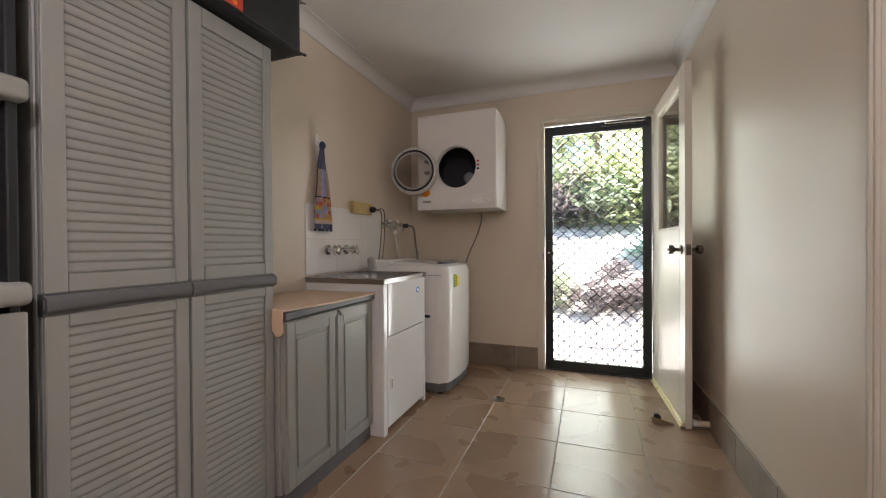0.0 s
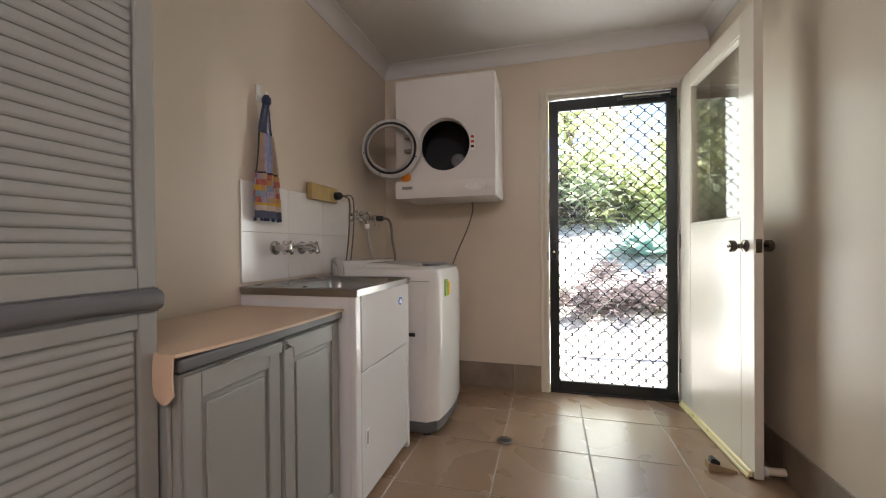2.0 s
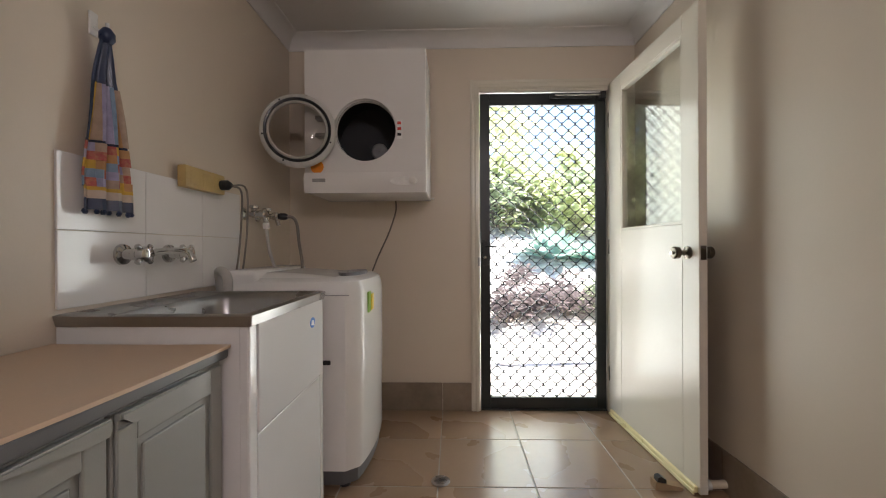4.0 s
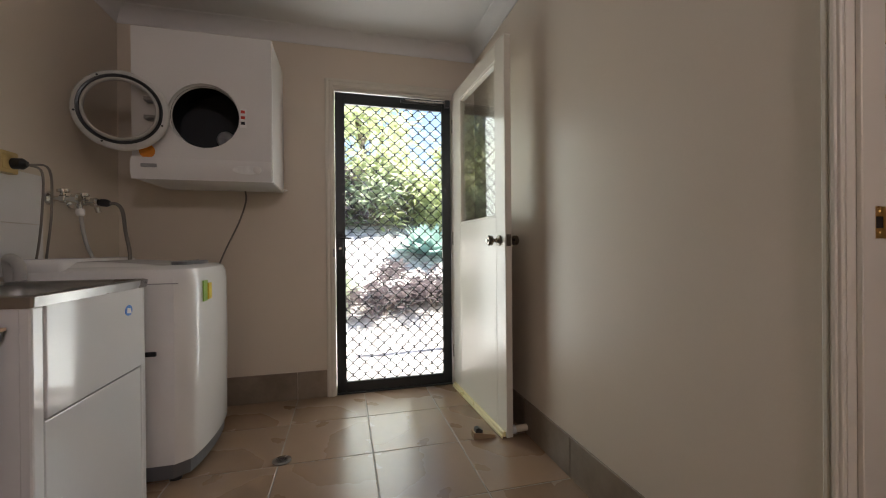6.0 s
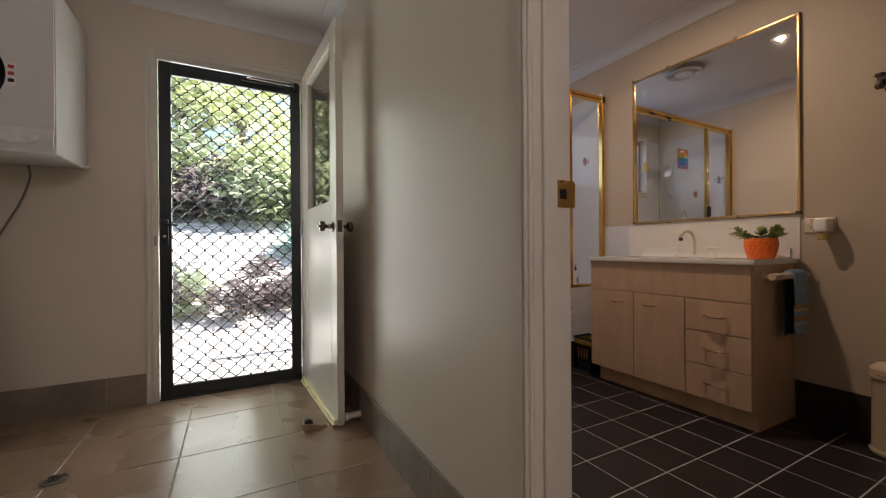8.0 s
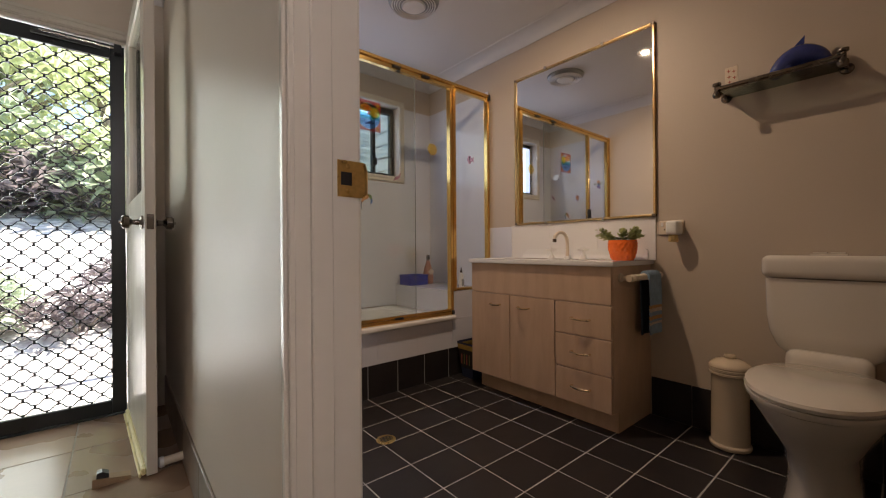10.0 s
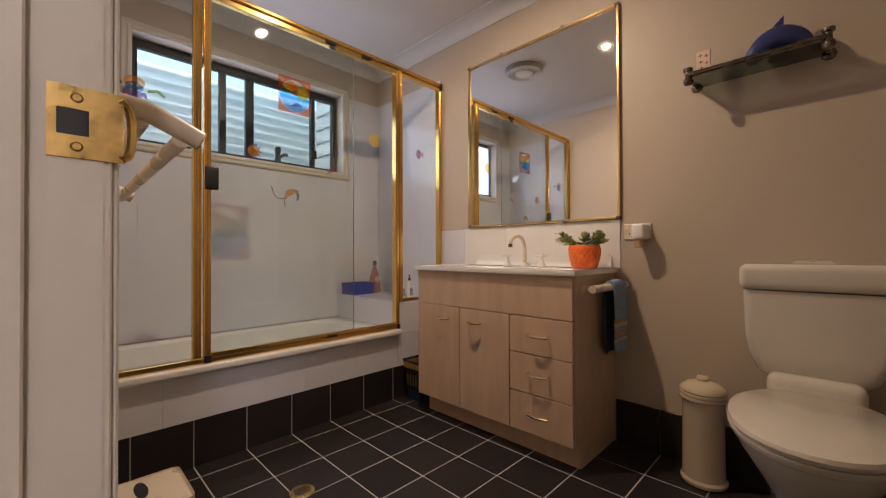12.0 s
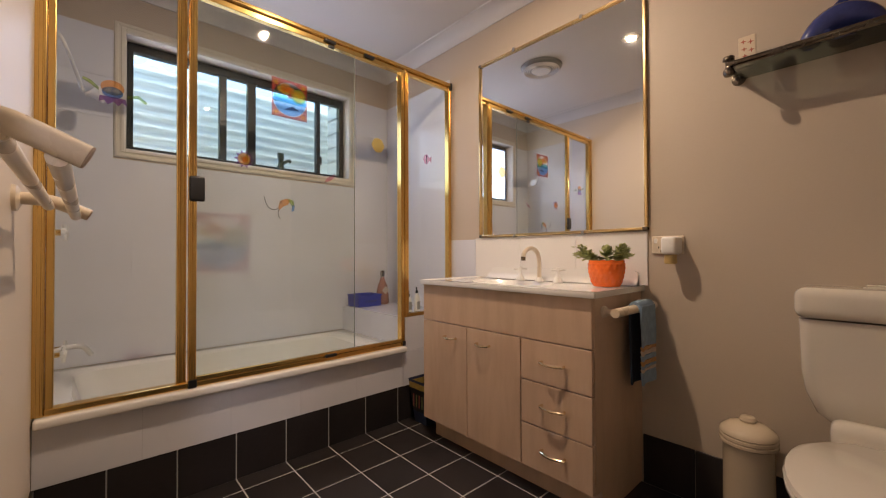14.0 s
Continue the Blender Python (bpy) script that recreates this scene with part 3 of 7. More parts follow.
def timber_door():
    """The back door's leaf, swung open into the room, its upper half glazed."""
    hinge, free = Vector((0.412, 3.35, 0)), Vector((0.452, 2.515, 0))
    d = (free - hinge).normalized()
    nrm = Vector((-d.y, d.x, 0))
    if nrm.x < 0:
        nrm = -nrm
    L, T, z0, z1 = (free - hinge).length, 0.036, 0.010, 2.075
    root = thing("back_door", hinge + Vector((0, 0, z0)), "cream half-glazed back door standing open against the wall", "door")

    def leaf(a0, a1, b0, b1, h0, h1, r=0.002):
        b = box(a0, a1, b0, b1, h0, h1, r, 1)
        m = Matrix(((d.x, nrm.x, 0, hinge.x), (d.y, nrm.y, 0, hinge.y), (0, 0, 1, 0), (0, 0, 0, 1)))
        bmesh.ops.transform(b, matrix=m, verts=b.verts)
        return b

    g0, g1, gz0, gz1 = 0.155, 0.725, 1.145, 1.985
    part("hinge_stile", leaf(0, g0, 0, T, z0, z1), "trim", root)
    part("lock_stile", leaf(g1, L, 0, T, z0, z1), "trim", root)
    part("lower_panel", leaf(g0, g1, 0, T, z0, gz0), "trim", root)
    part("top_rail", leaf(g0, g1, 0, T, gz1, z1), "trim", root)
    beads = ((g0, g1, gz0, gz0 + 0.014), (g0, g1, gz1 - 0.014, gz1), (g0, g0 + 0.014, gz0 + 0.014, gz1 - 0.014), (g1 - 0.014, g1, gz0 + 0.014, gz1 - 0.014))
    for a0, a1, h0, h1 in beads:
        part("glazing_bead", leaf(a0, a1, 0.002, T - 0.002, h0, h1), "trim", root)
    pane = part("pane", leaf(g0 + 0.014, g1 - 0.014, T / 2 - 0.002, T / 2 + 0.002, gz0 + 0.014, gz1 - 0.014, 0), "glass", root, "clear glass pane")
    pane.visible_shadow = False
    part("weather_strip", leaf(0.03, L - 0.01, -0.016, 0, z0 + 0.002, z0 + 0.03, 0.004), "yellow_seal", root, "pale gold weather strip")
    part("drip_edge", leaf(0.03, L - 0.01, -0.024, -0.016, z0 - 0.004, z0 + 0.012, 0.002), "yellow_seal", root)
    kx, kz = L - 0.07, 1.02
    for s in (-1, 1):
        base = hinge + d * kx + nrm * (0 if s < 0 else T) + Vector((0, 0, kz))
        m = along(base, base + nrm * s)
        knob = part("door_knob", lathe([(0.028, 0), (0.028, 0.006), (0.012, 0.012), (0.010, 0.032), (0.016, 0.038), (0.026, 0.044), (0.027, 0.062), (0.022, 0.068), (0.004, 0.069)], m, 24), "bronze", root, "dark bronze door knob", smooth=True)
        part("key_button", lathe([(0.007, 0.068), (0.006, 0.076)], m, 14), "chrome", knob, smooth=True)
    part("latch_plate", leaf(L, L + 0.0015, 0.006, T - 0.006, kz - 0.03, kz + 0.03, 0), "bronze", root)
    for hz in (0.25, 1.05, 1.85):
        part("hinge", rod(hinge + Vector((0.004, 0.006, hz - 0.045)), hinge + Vector((0.004, 0.006, hz + 0.045)), 0.007, 12), "bronze", root)


timber_door()
wedge = thing("door_wedge", (0.35, 2.58, 0.002), "small worn wooden door wedge with black rubber on the tiles", "door wedge")
bm = slab([(0.290, 0.003), (0.405, 0.003), (0.405, 0.016), (0.290, 0.038)], 2.555, 2.600, "y")
part("block", bm, "wood", wedge)
part("rubber", slab([(0.300, 0.036), (0.338, 0.030), (0.338, 0.046), (0.318, 0.058), (0.303, 0.054)], 2.560, 2.595, "y", 0.003), "black", wedge)
stop = thing("door_stop", (XR - 0.02, 2.545, 0.045), "cream rubber-tipped door stop fixed to the skirting", "door stop")
part("stem", rod((XR - 0.009, 2.545, 0.040), (XR - 0.075, 2.545, 0.037), 0.017, 16), "cream_plastic", stop, smooth=True)
part("tip", lathe([(0.021, 0), (0.021, 0.014), (0.015, 0.018)], along((XR - 0.075, 2.545, 0.037), (XR - 1, 2.545, 0.0)), 16), "white_plastic", stop, smooth=True)


def dryer():
    x0, x1, y0, y1, z0, z1 = -1.362, -0.712, 2.93, 3.335, 1.345, 2.105
    root = thing("tumble_dryer", ((x0 + x1) / 2, (y0 + y1) / 2, z0), "white wall-mounted tumble dryer with its round door open", "tumble dryer")
    cx, cz, r = -1.037, 1.675, 0.158
    t = 0.006
    part("side_panel", box(x0, x0 + t, y0 + 0.004, y1, z0 + 0.002, z1 - t, 0.002), "appliance", root)
    part("side_panel", box(x1 - t, x1, y0 + 0.004, y1, z0 + 0.002, z1 - t, 0.002), "appliance", root)
    part("top_panel", box(x0, x1, y0 + 0.002, y1, z1 - t, z1, 0.003), "appliance", root)
    part("base_panel", box(x0 + t, x1 - t, y0 + 0.012, y1, z0, z0 + t, 0.002), "appliance", root)
    part("back_panel", box(x0 + t, x1 - t, y1 - t, y1, z0 + t, z1 - t), "appliance", root)
    # front plate with a round hole
    n = 48
    b = bmesh.new()
    inner, outer = [], []
    fz0, fz1 = z0 + 0.105, z1 - 0.004
    for k in range(n):
        a = 2 * math.pi * k / n
        c, s = math.cos(a), math.sin(a)
        sc = min((x1 - 0.004 - cx) / c if c > 1e-6 else ((x0 + 0.004 - cx) / c if c < -1e-6 else 9), (fz1 - cz) / s if s > 1e-6 else ((fz0 - cz) / s if s < -1e-6 else 9))
        inner.append(b.verts.new((cx + (r + 0.008) * c, y0, cz + (r + 0.008) * s)))
        outer.append(b.verts.new((cx + sc * c, y0, cz + sc * s)))
    for corner in ((x0 + 0.004, fz0), (x1 - 0.004, fz0), (x0 + 0.004, fz1), (x1 - 0.004, fz1)):
        best = min(outer, key=lambda v: (v.co.x - corner[0]) ** 2 + (v.co.z - corner[1]) ** 2)
        best.co.x, best.co.z = corner
    fs = [b.faces.new((inner[k], inner[(k + 1) % n], outer[(k + 1) % n], outer[k])) for k in range(n)]
    bmesh.ops.recalc_face_normals(b, faces=fs)
    bmesh.ops.solidify(b, geom=fs, thickness=0.010)
    part("front_panel", b, "appliance", root)
    m = along((cx, y0, cz), (cx, y0 - 1, cz))
    part("door_seat_ring", lathe([(r + 0.052, 0.0), (r + 0.050, 0.004), (r + 0.020, 0.007), (r + 0.004, -0.008), (r, -0.03), (r + 0.02, -0.034), (r + 0.052, 0.0)], m, 48, cap=False), "appliance", root, smooth=True)
    # near-black colour paints in the shade of the open drum
    part("drum", lathe([(r + 0.001, -0.012), (r + 0.05, -0.05), (r + 0.06, -0.30), (0.03, -0.32), (0.001, -0.32)], m, 40, cap=False), "shelf_black", root, "drum interior with its shade painted near-black", smooth=True)
    part("drum_vent", lathe([(0.05, -0.30), (0.04, -0.288), (0.001, -0.286)], along((cx + 0.02, y0, cz - 0.04), (cx + 0.02, y0 - 1, cz - 0.04)), 24, cap=False), "grey", root, smooth=True)
    # lower control band, slightly bowed forward
    b = sheet(lambda u, v: Vector((x0 + 0.003 + u * (x1 - x0 - 0.006), y0 - 0.022 * math.sin(math.pi * (0.15 + 0.7 * v)) + 0.006, z0 + v * 0.1)), 8, 10, 0.012)
    part("control_band", b, "appliance", root, smooth=True)
    part("badge", box(x0 + 0.05, x0 + 0.12, y0 - 0.034, y0 - 0.026, z0 + 0.052, z0 + 0.07, 0.002), "grey", root)
    part("dial_recess", slab(circle(x1 - 0.115, z0 + 0.055, 0.075, 28, 0.3), y0 - 0.0325, y0 - 0.026), "white", root)
    part("dial", lathe([(0.020, 0), (0.019, 0.012), (0.010, 0.015)], along((x1 - 0.07, y0 - 0.0325, z0 + 0.055), (x1 - 0.07, y0 - 1, z0 + 0.055)), 22), "white_plastic", root, smooth=True)
    part("warning_label", box(cx + r + 0.012, cx + r + 0.042, y0 - 0.0135, y0 - 0.0115, cz - 0.05, cz + 0.05), "white", root, "white label with red marks")
    for k in range(3):
        part("label_mark", box(cx + r + 0.016, cx + r + 0.036, y0 - 0.0145, y0 - 0.0136, cz - 0.035 + k * 0.03, cz - 0.02 + k * 0.03), "red" if k else "black", root)
    part("energy_label", slab(circle(x0 + 0.07, z0 + 0.135, 0.035, 18), y0 - 0.0125, y0 - 0.0105), "orange", root, "orange rating label")
    part("bracket_bolt", rod((x1 - 0.005, y1 - 0.02, z0 + 0.012), (x1 + 0.022, y1 - 0.02, z0 + 0.012), 0.006, 10), "white_plastic", root)
    # open round door, swung right round its left hinge
    hx = cx - r - 0.045
    dc = Vector((-1.366, y0 - 0.068, 1.650))
    m = along(dc, dc + Vector((0.20, -1, 0.02)))
    ring = part("door", lathe([(0.158, 0.002), (0.183, 0.0), (0.190, 0.012), (0.188, 0.028), (0.178, 0.038), (0.164, 0.040), (0.158, 0.030), (0.158, 0.002)], m, 56, cap=False), "door_grey", root, "open round dryer door", smooth=True)
    part("door_seal", lathe([(0.166, 0.041), (0.161, 0.046), (0.153, 0.044), (0.150, 0.036), (0.158, 0.030)], m, 52, cap=False), "black", ring, "dark rubber door seal", smooth=True)
    part("inner_ring", lathe([(0.151, 0.036), (0.149, 0.044), (0.141, 0.050), (0.136, 0.046), (0.136, 0.030), (0.150, 0.026)], m, 52, cap=False), "hose", ring, "grey inner ring", smooth=True)
    part("door_window", lathe([(0.137, 0.036), (0.115, 0.048), (0.06, 0.056), (0.001, 0.058)], m, 40, cap=False), "lens", ring, "clear domed window", smooth=True)
    for a2 in (-0.35, 2.1, 3.3, 4.3):
        c2 = m @ Vector((0.172 * math.cos(a2), 0.172 * math.sin(a2), 0.0395))
        part("door_screw", lathe([(0.005, 0), (0.004, 0.002)], along(c2, m @ Vector((0.172 * math.cos(a2), 0.172 * math.sin(a2), 1.0))), 10), "black", ring)
    for dz in (-0.045, 0.045):
        part("door_hinge", box(hx - 0.045, hx + 0.02, y0 - 0.062, y0 - 0.012, 1.682 + dz - 0.010, 1.682 + dz + 0.010, 0.003), "steel", root)
    part("power_cord", tube([(-0.93, 3.30, z0), (-0.935, 3.33, 1.28), (-0.98, 3.345, 1.15), (-1.05, 3.35, 1.0), (-1.09, 3.35, 0.9)], 0.005, 8), "grey_cable", root, smooth=True)


dryer()


def washing_machine():
    y0, y1, xb, xf, zt = 2.53, 3.13, -1.60, -0.995, 0.90
    root = thing("washing_machine", (-1.3, 2.83, 0), "white top-loading washing machine with a bowed front", "washing machine")

    def outline(grow=0.0, bow=0.035):
        pts = [(xb, y0 - grow), (xb, y1 + grow)]
        n = 14
        for k in range(n + 1):
            a = k / n
            y = y1 + grow - a * (y1 - y0 + 2 * grow)
            e = abs(2 * a - 1)
            x = xf + bow * (1 - e ** 2.2) - 0.045 * max(0, (e - 0.82) / 0.18) ** 2
            pts.append((x + grow, y))
        return pts

    rings = [(0.085, 0.0), (0.50, 0.004), (0.83, 0.003), (0.875, -0.002), (0.902, -0.013), (0.916, -0.04)]
    b = bmesh.new()
    loops = [[b.verts.new((x, y, z)) for x, y in outline(g)] for z, g in rings]
    for p, q in zip(loops, loops[1:]):
        for k in range(len(p)):
            b.faces.new((p[k], p[(k + 1) % len(p)], q[(k + 1) % len(p)], q[k]))
    b.faces.new(loops[0][::-1])
    b.faces.new(loops[-1])
    part("cabinet", b, "appliance", root, smooth=True)
    b = slab(outline(-0.012), 0.02, 0.088, "z")
    part("plinth", b, "resin_dark", root, "dark grey plinth")
    for fy in (y0 + 0.05, y1 - 0.05):
        for fx in (xb + 0.05, xf - 0.06):
            part("foot", lathe([(0.024, 0), (0.024, 0.02), (0.018, 0.024)], Matrix.Translation((fx, fy, 0)), 16), "black", root)
    # raised lid and console rising towards the wall
    part("lid", sheet(lambda u, v: Vector((xf - 0.045 - u * 0.40, y0 + 0.035 + v * (y1 - y0 - 0.07), 0.900 + 0.038 * math.sin((0.12 + 0.88 * u) * math.pi / 2) * min(1, 8 * v, 8 * (1 - v)) ** 0.5)), 12, 24), "appliance", root, smooth=True)
    part("console", box(xb + 0.005, xb + 0.175, y0 + 0.012, y1 - 0.012, 0.87, 0.952, 0.022, 3), "appliance", root, smooth=True)
    part("control_panel", slab([(-1.085 + 0.060 * math.cos(a), 2.86 + 0.17 * math.sin(a)) for a in [2 * math.pi * k / 26 for k in range(26)]], 0.910, 0.931, "z", 0.003), "resin_dark", root, "dark grey control panel with buttons")
    for k in range(5):
        part("button", lathe([(0.008, 0), (0.007, 0.004)], Matrix.Translation((-1.085, 2.76 + k * 0.05, 0.9312)), 12), "steel", root)
    part("energy_label", box(xf + 0.033, xf + 0.0375, 2.70, 2.745, 0.755, 0.83), "yellow", root, "yellow energy label")
    part("rating_label", box(xf + 0.028, xf + 0.0329, 2.65, 2.705, 0.75, 0.845), "green", root)
    part("drain_slot", box(-1.20, -1.10, y0 - 0.012, y0 - 0.001, 0.545, 0.565, 0.004), "black", root, "dark recessed grip")
    part("seam", box(-1.42, -1.02, y0 - 0.0035, y0 + 0.001, 0.842, 0.846), "grey", root)


washing_machine()


def laundry_tub():
    x0, x1, y0, y1, zt = XL + 0.005, -1.105, 1.87, 2.445, 0.872
    root = thing("laundry_tub", (-1.37, 2.18, 0), "white laundry tub cabinet with a stainless steel basin", "laundry tub")
    part("side_panel", box(x0, x1 - 0.012, y0, y0 + 0.014, 0.0, zt - 0.025, 0.002), "tub_panel", root)
    part("side_panel", box(x0, x1 - 0.012, y1 - 0.014, y1, 0.0, zt - 0.025, 0.002), "tub_panel", root)
    part("front_post", box(x1 - 0.03, x1, y0 - 0.001, y0 + 0.042, 0.0, zt - 0.027, 0.006), "tub_panel", root)
    part("front_post", box(x1 - 0.03, x1, y1 - 0.032, y1 + 0.001, 0.0, zt - 0.027, 0.006), "tub_panel", root)
    part("fascia", box(x1 - 0.012, x1 + 0.004, y0 + 0.044, y1 - 0.034, 0.545, zt - 0.028, 0.003), "tub_panel", root)
    door = part("door", box(x1 - 0.014, x1 - 0.002, y0 + 0.046, y1 - 0.036, 0.035, 0.538, 0.003), "tub_panel", root)
    part("door_pull", box(x1 - 0.003, x1 + 0.001, y0 + 0.075, y0 + 0.105, 0.235, 0.305, 0.002), "white_plastic", door)
    part("pull_slot", box(x1 + 0.0005, x1 + 0.0015, y0 + 0.082, y0 + 0.098, 0.242, 0.295), "grey", door)
    part("brand_mark", slab(circle(2.315, 0.768, 0.024, 18, 0.8), x1 + 0.004, x1 + 0.0055, "x"), "blue", root, "small blue round mark")
    part("brand_mark", slab([(2.30, 0.76), (2.33, 0.755), (2.325, 0.775), (2.305, 0.778)], x1 + 0.0056, x1 + 0.0065, "x"), "white", root)
    # steel top with rim and hollow basin
    b = bmesh.new()
    rings = [(0.0, zt - 0.03), (-0.004, zt - 0.002), (0.006, zt + 0.002), (0.028, zt), (0.034, zt - 0.008), (0.045, zt - 0.03), (0.060, zt - 0.21), (0.09, zt - 0.235)]
    loops = []
    for g, z in rings:
        pts = []
        rr = 0.008 if g < 0.03 else 0.06
        ax0, ax1, ay0, ay1 = x0 + g + (0.07 if g > 0.03 else 0), x1 + 0.006 - g, y0 - 0.006 + g, y1 + 0.006 - g
        for qx, qy, a0 in ((ax1 - rr, ay1 - rr, 0), (ax0 + rr, ay1 - rr, 90), (ax0 + rr, ay0 + rr, 180), (ax1 - rr, ay0 + rr, 270)):
            for k in range(6):
                a = radians(a0 + k * 18)
                pts.append((qx + rr * math.cos(a), qy + rr * math.sin(a), z))
        loops.append([b.verts.new(p) for p in pts])
    for p, q in zip(loops, loops[1:]):
        for k in range(len(p)):
            b.faces.new((p[k], p[(k + 1) % len(p)], q[(k + 1) % len(p)], q[k]))
    b.faces.new(loops[-1])
    part("steel_top", b, "steel", root, "stainless steel top with a deep basin", smooth=True)
    part("overflow_pipe", tube([(-1.53, 2.45, 0.86), (-1.53, 2.44, 0.92), (-1.52, 2.42, 0.955), (-1.49, 2.40, 0.955), (-1.465, 2.385, 0.93), (-1.46, 2.38, 0.88)], 0.018, 12), "hose", root, "grey drain hose hooked over the rim", smooth=True)


laundry_tub()


def wall_tap(parent, at, out=0.055, cross=True):
    """A capstan tap standing out from the west wall."""
    x, y, z = at
    m = along(at, (x + 1, y, z))
    part("flange", lathe([(0.034, 0), (0.032, 0.008), (0.018, 0.014), (0.015, out - 0.02), (0.020, out - 0.015), (0.020, out)], m, 20), "chrome", parent, smooth=True)
    hd = part("tap_handle", lathe([(0.015, out), (0.026, out + 0.006), (0.026, out + 0.030), (0.016, out + 0.036)], m, 16), "chrome", parent, smooth=True)
    if cross:
        for k in range(4):
            a = radians(45 + 90 * k)
            dy, dz = math.cos(a), math.sin(a)
            part("handle_arm", rod((x + out + 0.016, y + dy * 0.012, z + dz * 0.012), (x + out + 0.016, y + dy * 0.038, z + dz * 0.038), 0.009, 10), "chrome", hd, smooth=True)


sb = tagged(thing("splashback_tiles", (XL, 2.3, 1.1), "white glazed splashback tiles behind the laundry tub", "tiles"), kind="structure")
for iy in range(2):
    part("tile", box(XL, XL + 0.008, 1.872 + iy * 0.3, 1.872 + iy * 0.3 + 0.2985, 0.885, 1.098, 0.0012, 1), "splash_tile", sb)
    part("tile", box(XL, XL + 0.008, 1.872 + iy * 0.3, 1.872 + iy * 0.3 + 0.2985, 1.1, 1.312, 0.0012, 1), "splash_tile", sb)
part("tile", box(XL, XL + 0.008, 2.472, 2.76, 0.885, 1.098, 0.0012, 1), "splash_tile", sb)
part("tile", box(XL, XL + 0.008, 2.472, 2.76, 1.1, 1.312, 0.0012, 1), "splash_tile", sb)

taps = thing("tub_taps", (XL + 0.008, 2.2, 1.04), "chrome tub taps with a wall spout", "taps")
wall_tap(taps, (XL + 0.008, 2.075, 1.03))
wall_tap(taps, (XL + 0.008, 2.275, 1.03))
part("spout_flange", lathe([(0.026, 0), (0.024, 0.006), (0.014, 0.012)], along((XL + 0.008, 2.175, 1.03), (0, 2.175, 1.03)), 20), "chrome", taps, smooth=True)
part("spout", tube([(XL + 0.01, 2.175, 1.03), (XL + 0.08, 2.175, 1.04), (XL + 0.15, 2.175, 1.035), (XL + 0.17, 2.175, 1.005)], 0.012, 12), "chrome", taps, smooth=True)
mt = thing("machine_taps", (XL, 2.88, 1.21), "chrome washing machine taps with fill hoses", "taps")
for ty in (2.81, 2.95):
    m = along((XL, ty, 1.222), (0, ty, 1.222))
    part("flange", lathe([(0.032, 0), (0.030, 0.006), (0.018, 0.012), (0.013, 0.016), (0.013, 0.040), (0.019, 0.044), (0.019, 0.062), (0.014, 0.066), (0.014, 0.082), (0.021, 0.086), (0.023, 0.108), (0.016, 0.116)], m, 20), "chrome", mt, smooth=True)
    hd = part("tap_handle", lathe([(0.010, 0.0), (0.012, 0.018), (0.024, 0.022), (0.024, 0.034), (0.012, 0.038)], along((XL + 0.053, ty, 1.230), (XL + 0.053, ty - 0.02, 2.0)), 16), "chrome", mt, smooth=True)
    part("outlet", rod((XL + 0.098, ty + 0.012, 1.215), (XL + 0.100, ty + 0.030, 1.178), 0.012, 14), "chrome", mt, smooth=True)
part("hose_nut", lathe([(0.014, 0), (0.017, 0.006), (0.017, 0.026), (0.012, 0.032)], along((XL + 0.100, 2.84, 1.180), (XL + 0.102, 2.85, 1.0)), 12), "white_plastic", mt, smooth=True)
part("fill_hose", tube([(XL + 0.100, 2.842, 1.165), (XL + 0.100, 2.850, 1.12), (XL + 0.106, 2.865, 1.03), (XL + 0.12, 2.89, 0.95), (XL + 0.12, 2.90, 0.90)], 0.0085, 10), "hose", mt, "pale ribbed fill hose", smooth=True)
part("hose_nut", lathe([(0.016, 0), (0.019, 0.005), (0.019, 0.030), (0.012, 0.042)], along((XL + 0.118, 2.955, 1.222), (XL + 0.30, 2.985, 1.214)), 14), "black", mt, "black plastic hose connector", smooth=True)
part("fill_hose", tube([(XL + 0.155, 2.962, 1.220), (XL + 0.185, 2.968, 1.216), (XL + 0.205, 2.975, 1.18), (XL + 0.212, 2.985, 1.08), (XL + 0.222, 3.00, 0.98), (XL + 0.222, 3.00, 0.92)], 0.0085, 10), "grey_cable", mt, "grey fill hose", smooth=True)

ot = thing("power_board", (XL + 0.02, 2.43, 1.33), "yellowed plastic power board on the wall with plugs", "power outlet")
part("case", box(XL + 0.009, XL + 0.045, 2.32, 2.575, 1.285, 1.37, 0.006), "old_plastic", ot, smooth=True)
for k in range(3):
    part("socket", box(XL + 0.045, XL + 0.047, 2.345 + k * 0.075, 2.395 + k * 0.075, 1.30, 1.355, 0.001, 1), "old_plastic", ot)
part("plug", lathe([(0.022, 0), (0.022, 0.03), (0.010, 0.045)], along((XL + 0.046, 2.545, 1.325), (0, 2.59, 1.325)), 16), "black", ot, smooth=True)
for k, (dy, dz) in enumerate(((0.03, 0.0), (0.07, 0.02))):
    part("cord", tube([(XL + 0.085, 2.55, 1.325), (XL + 0.11, 2.56 + dy, 1.30 + dz), (XL + 0.10, 2.565 + dy * 1.3, 1.15), (XL + 0.08, 2.575 + dy * 1.3, 1.0), (XL + 0.05, 2.59 + dy * 1.5, 0.9)], 0.0045, 8), "grey_cable", ot, smooth=True)


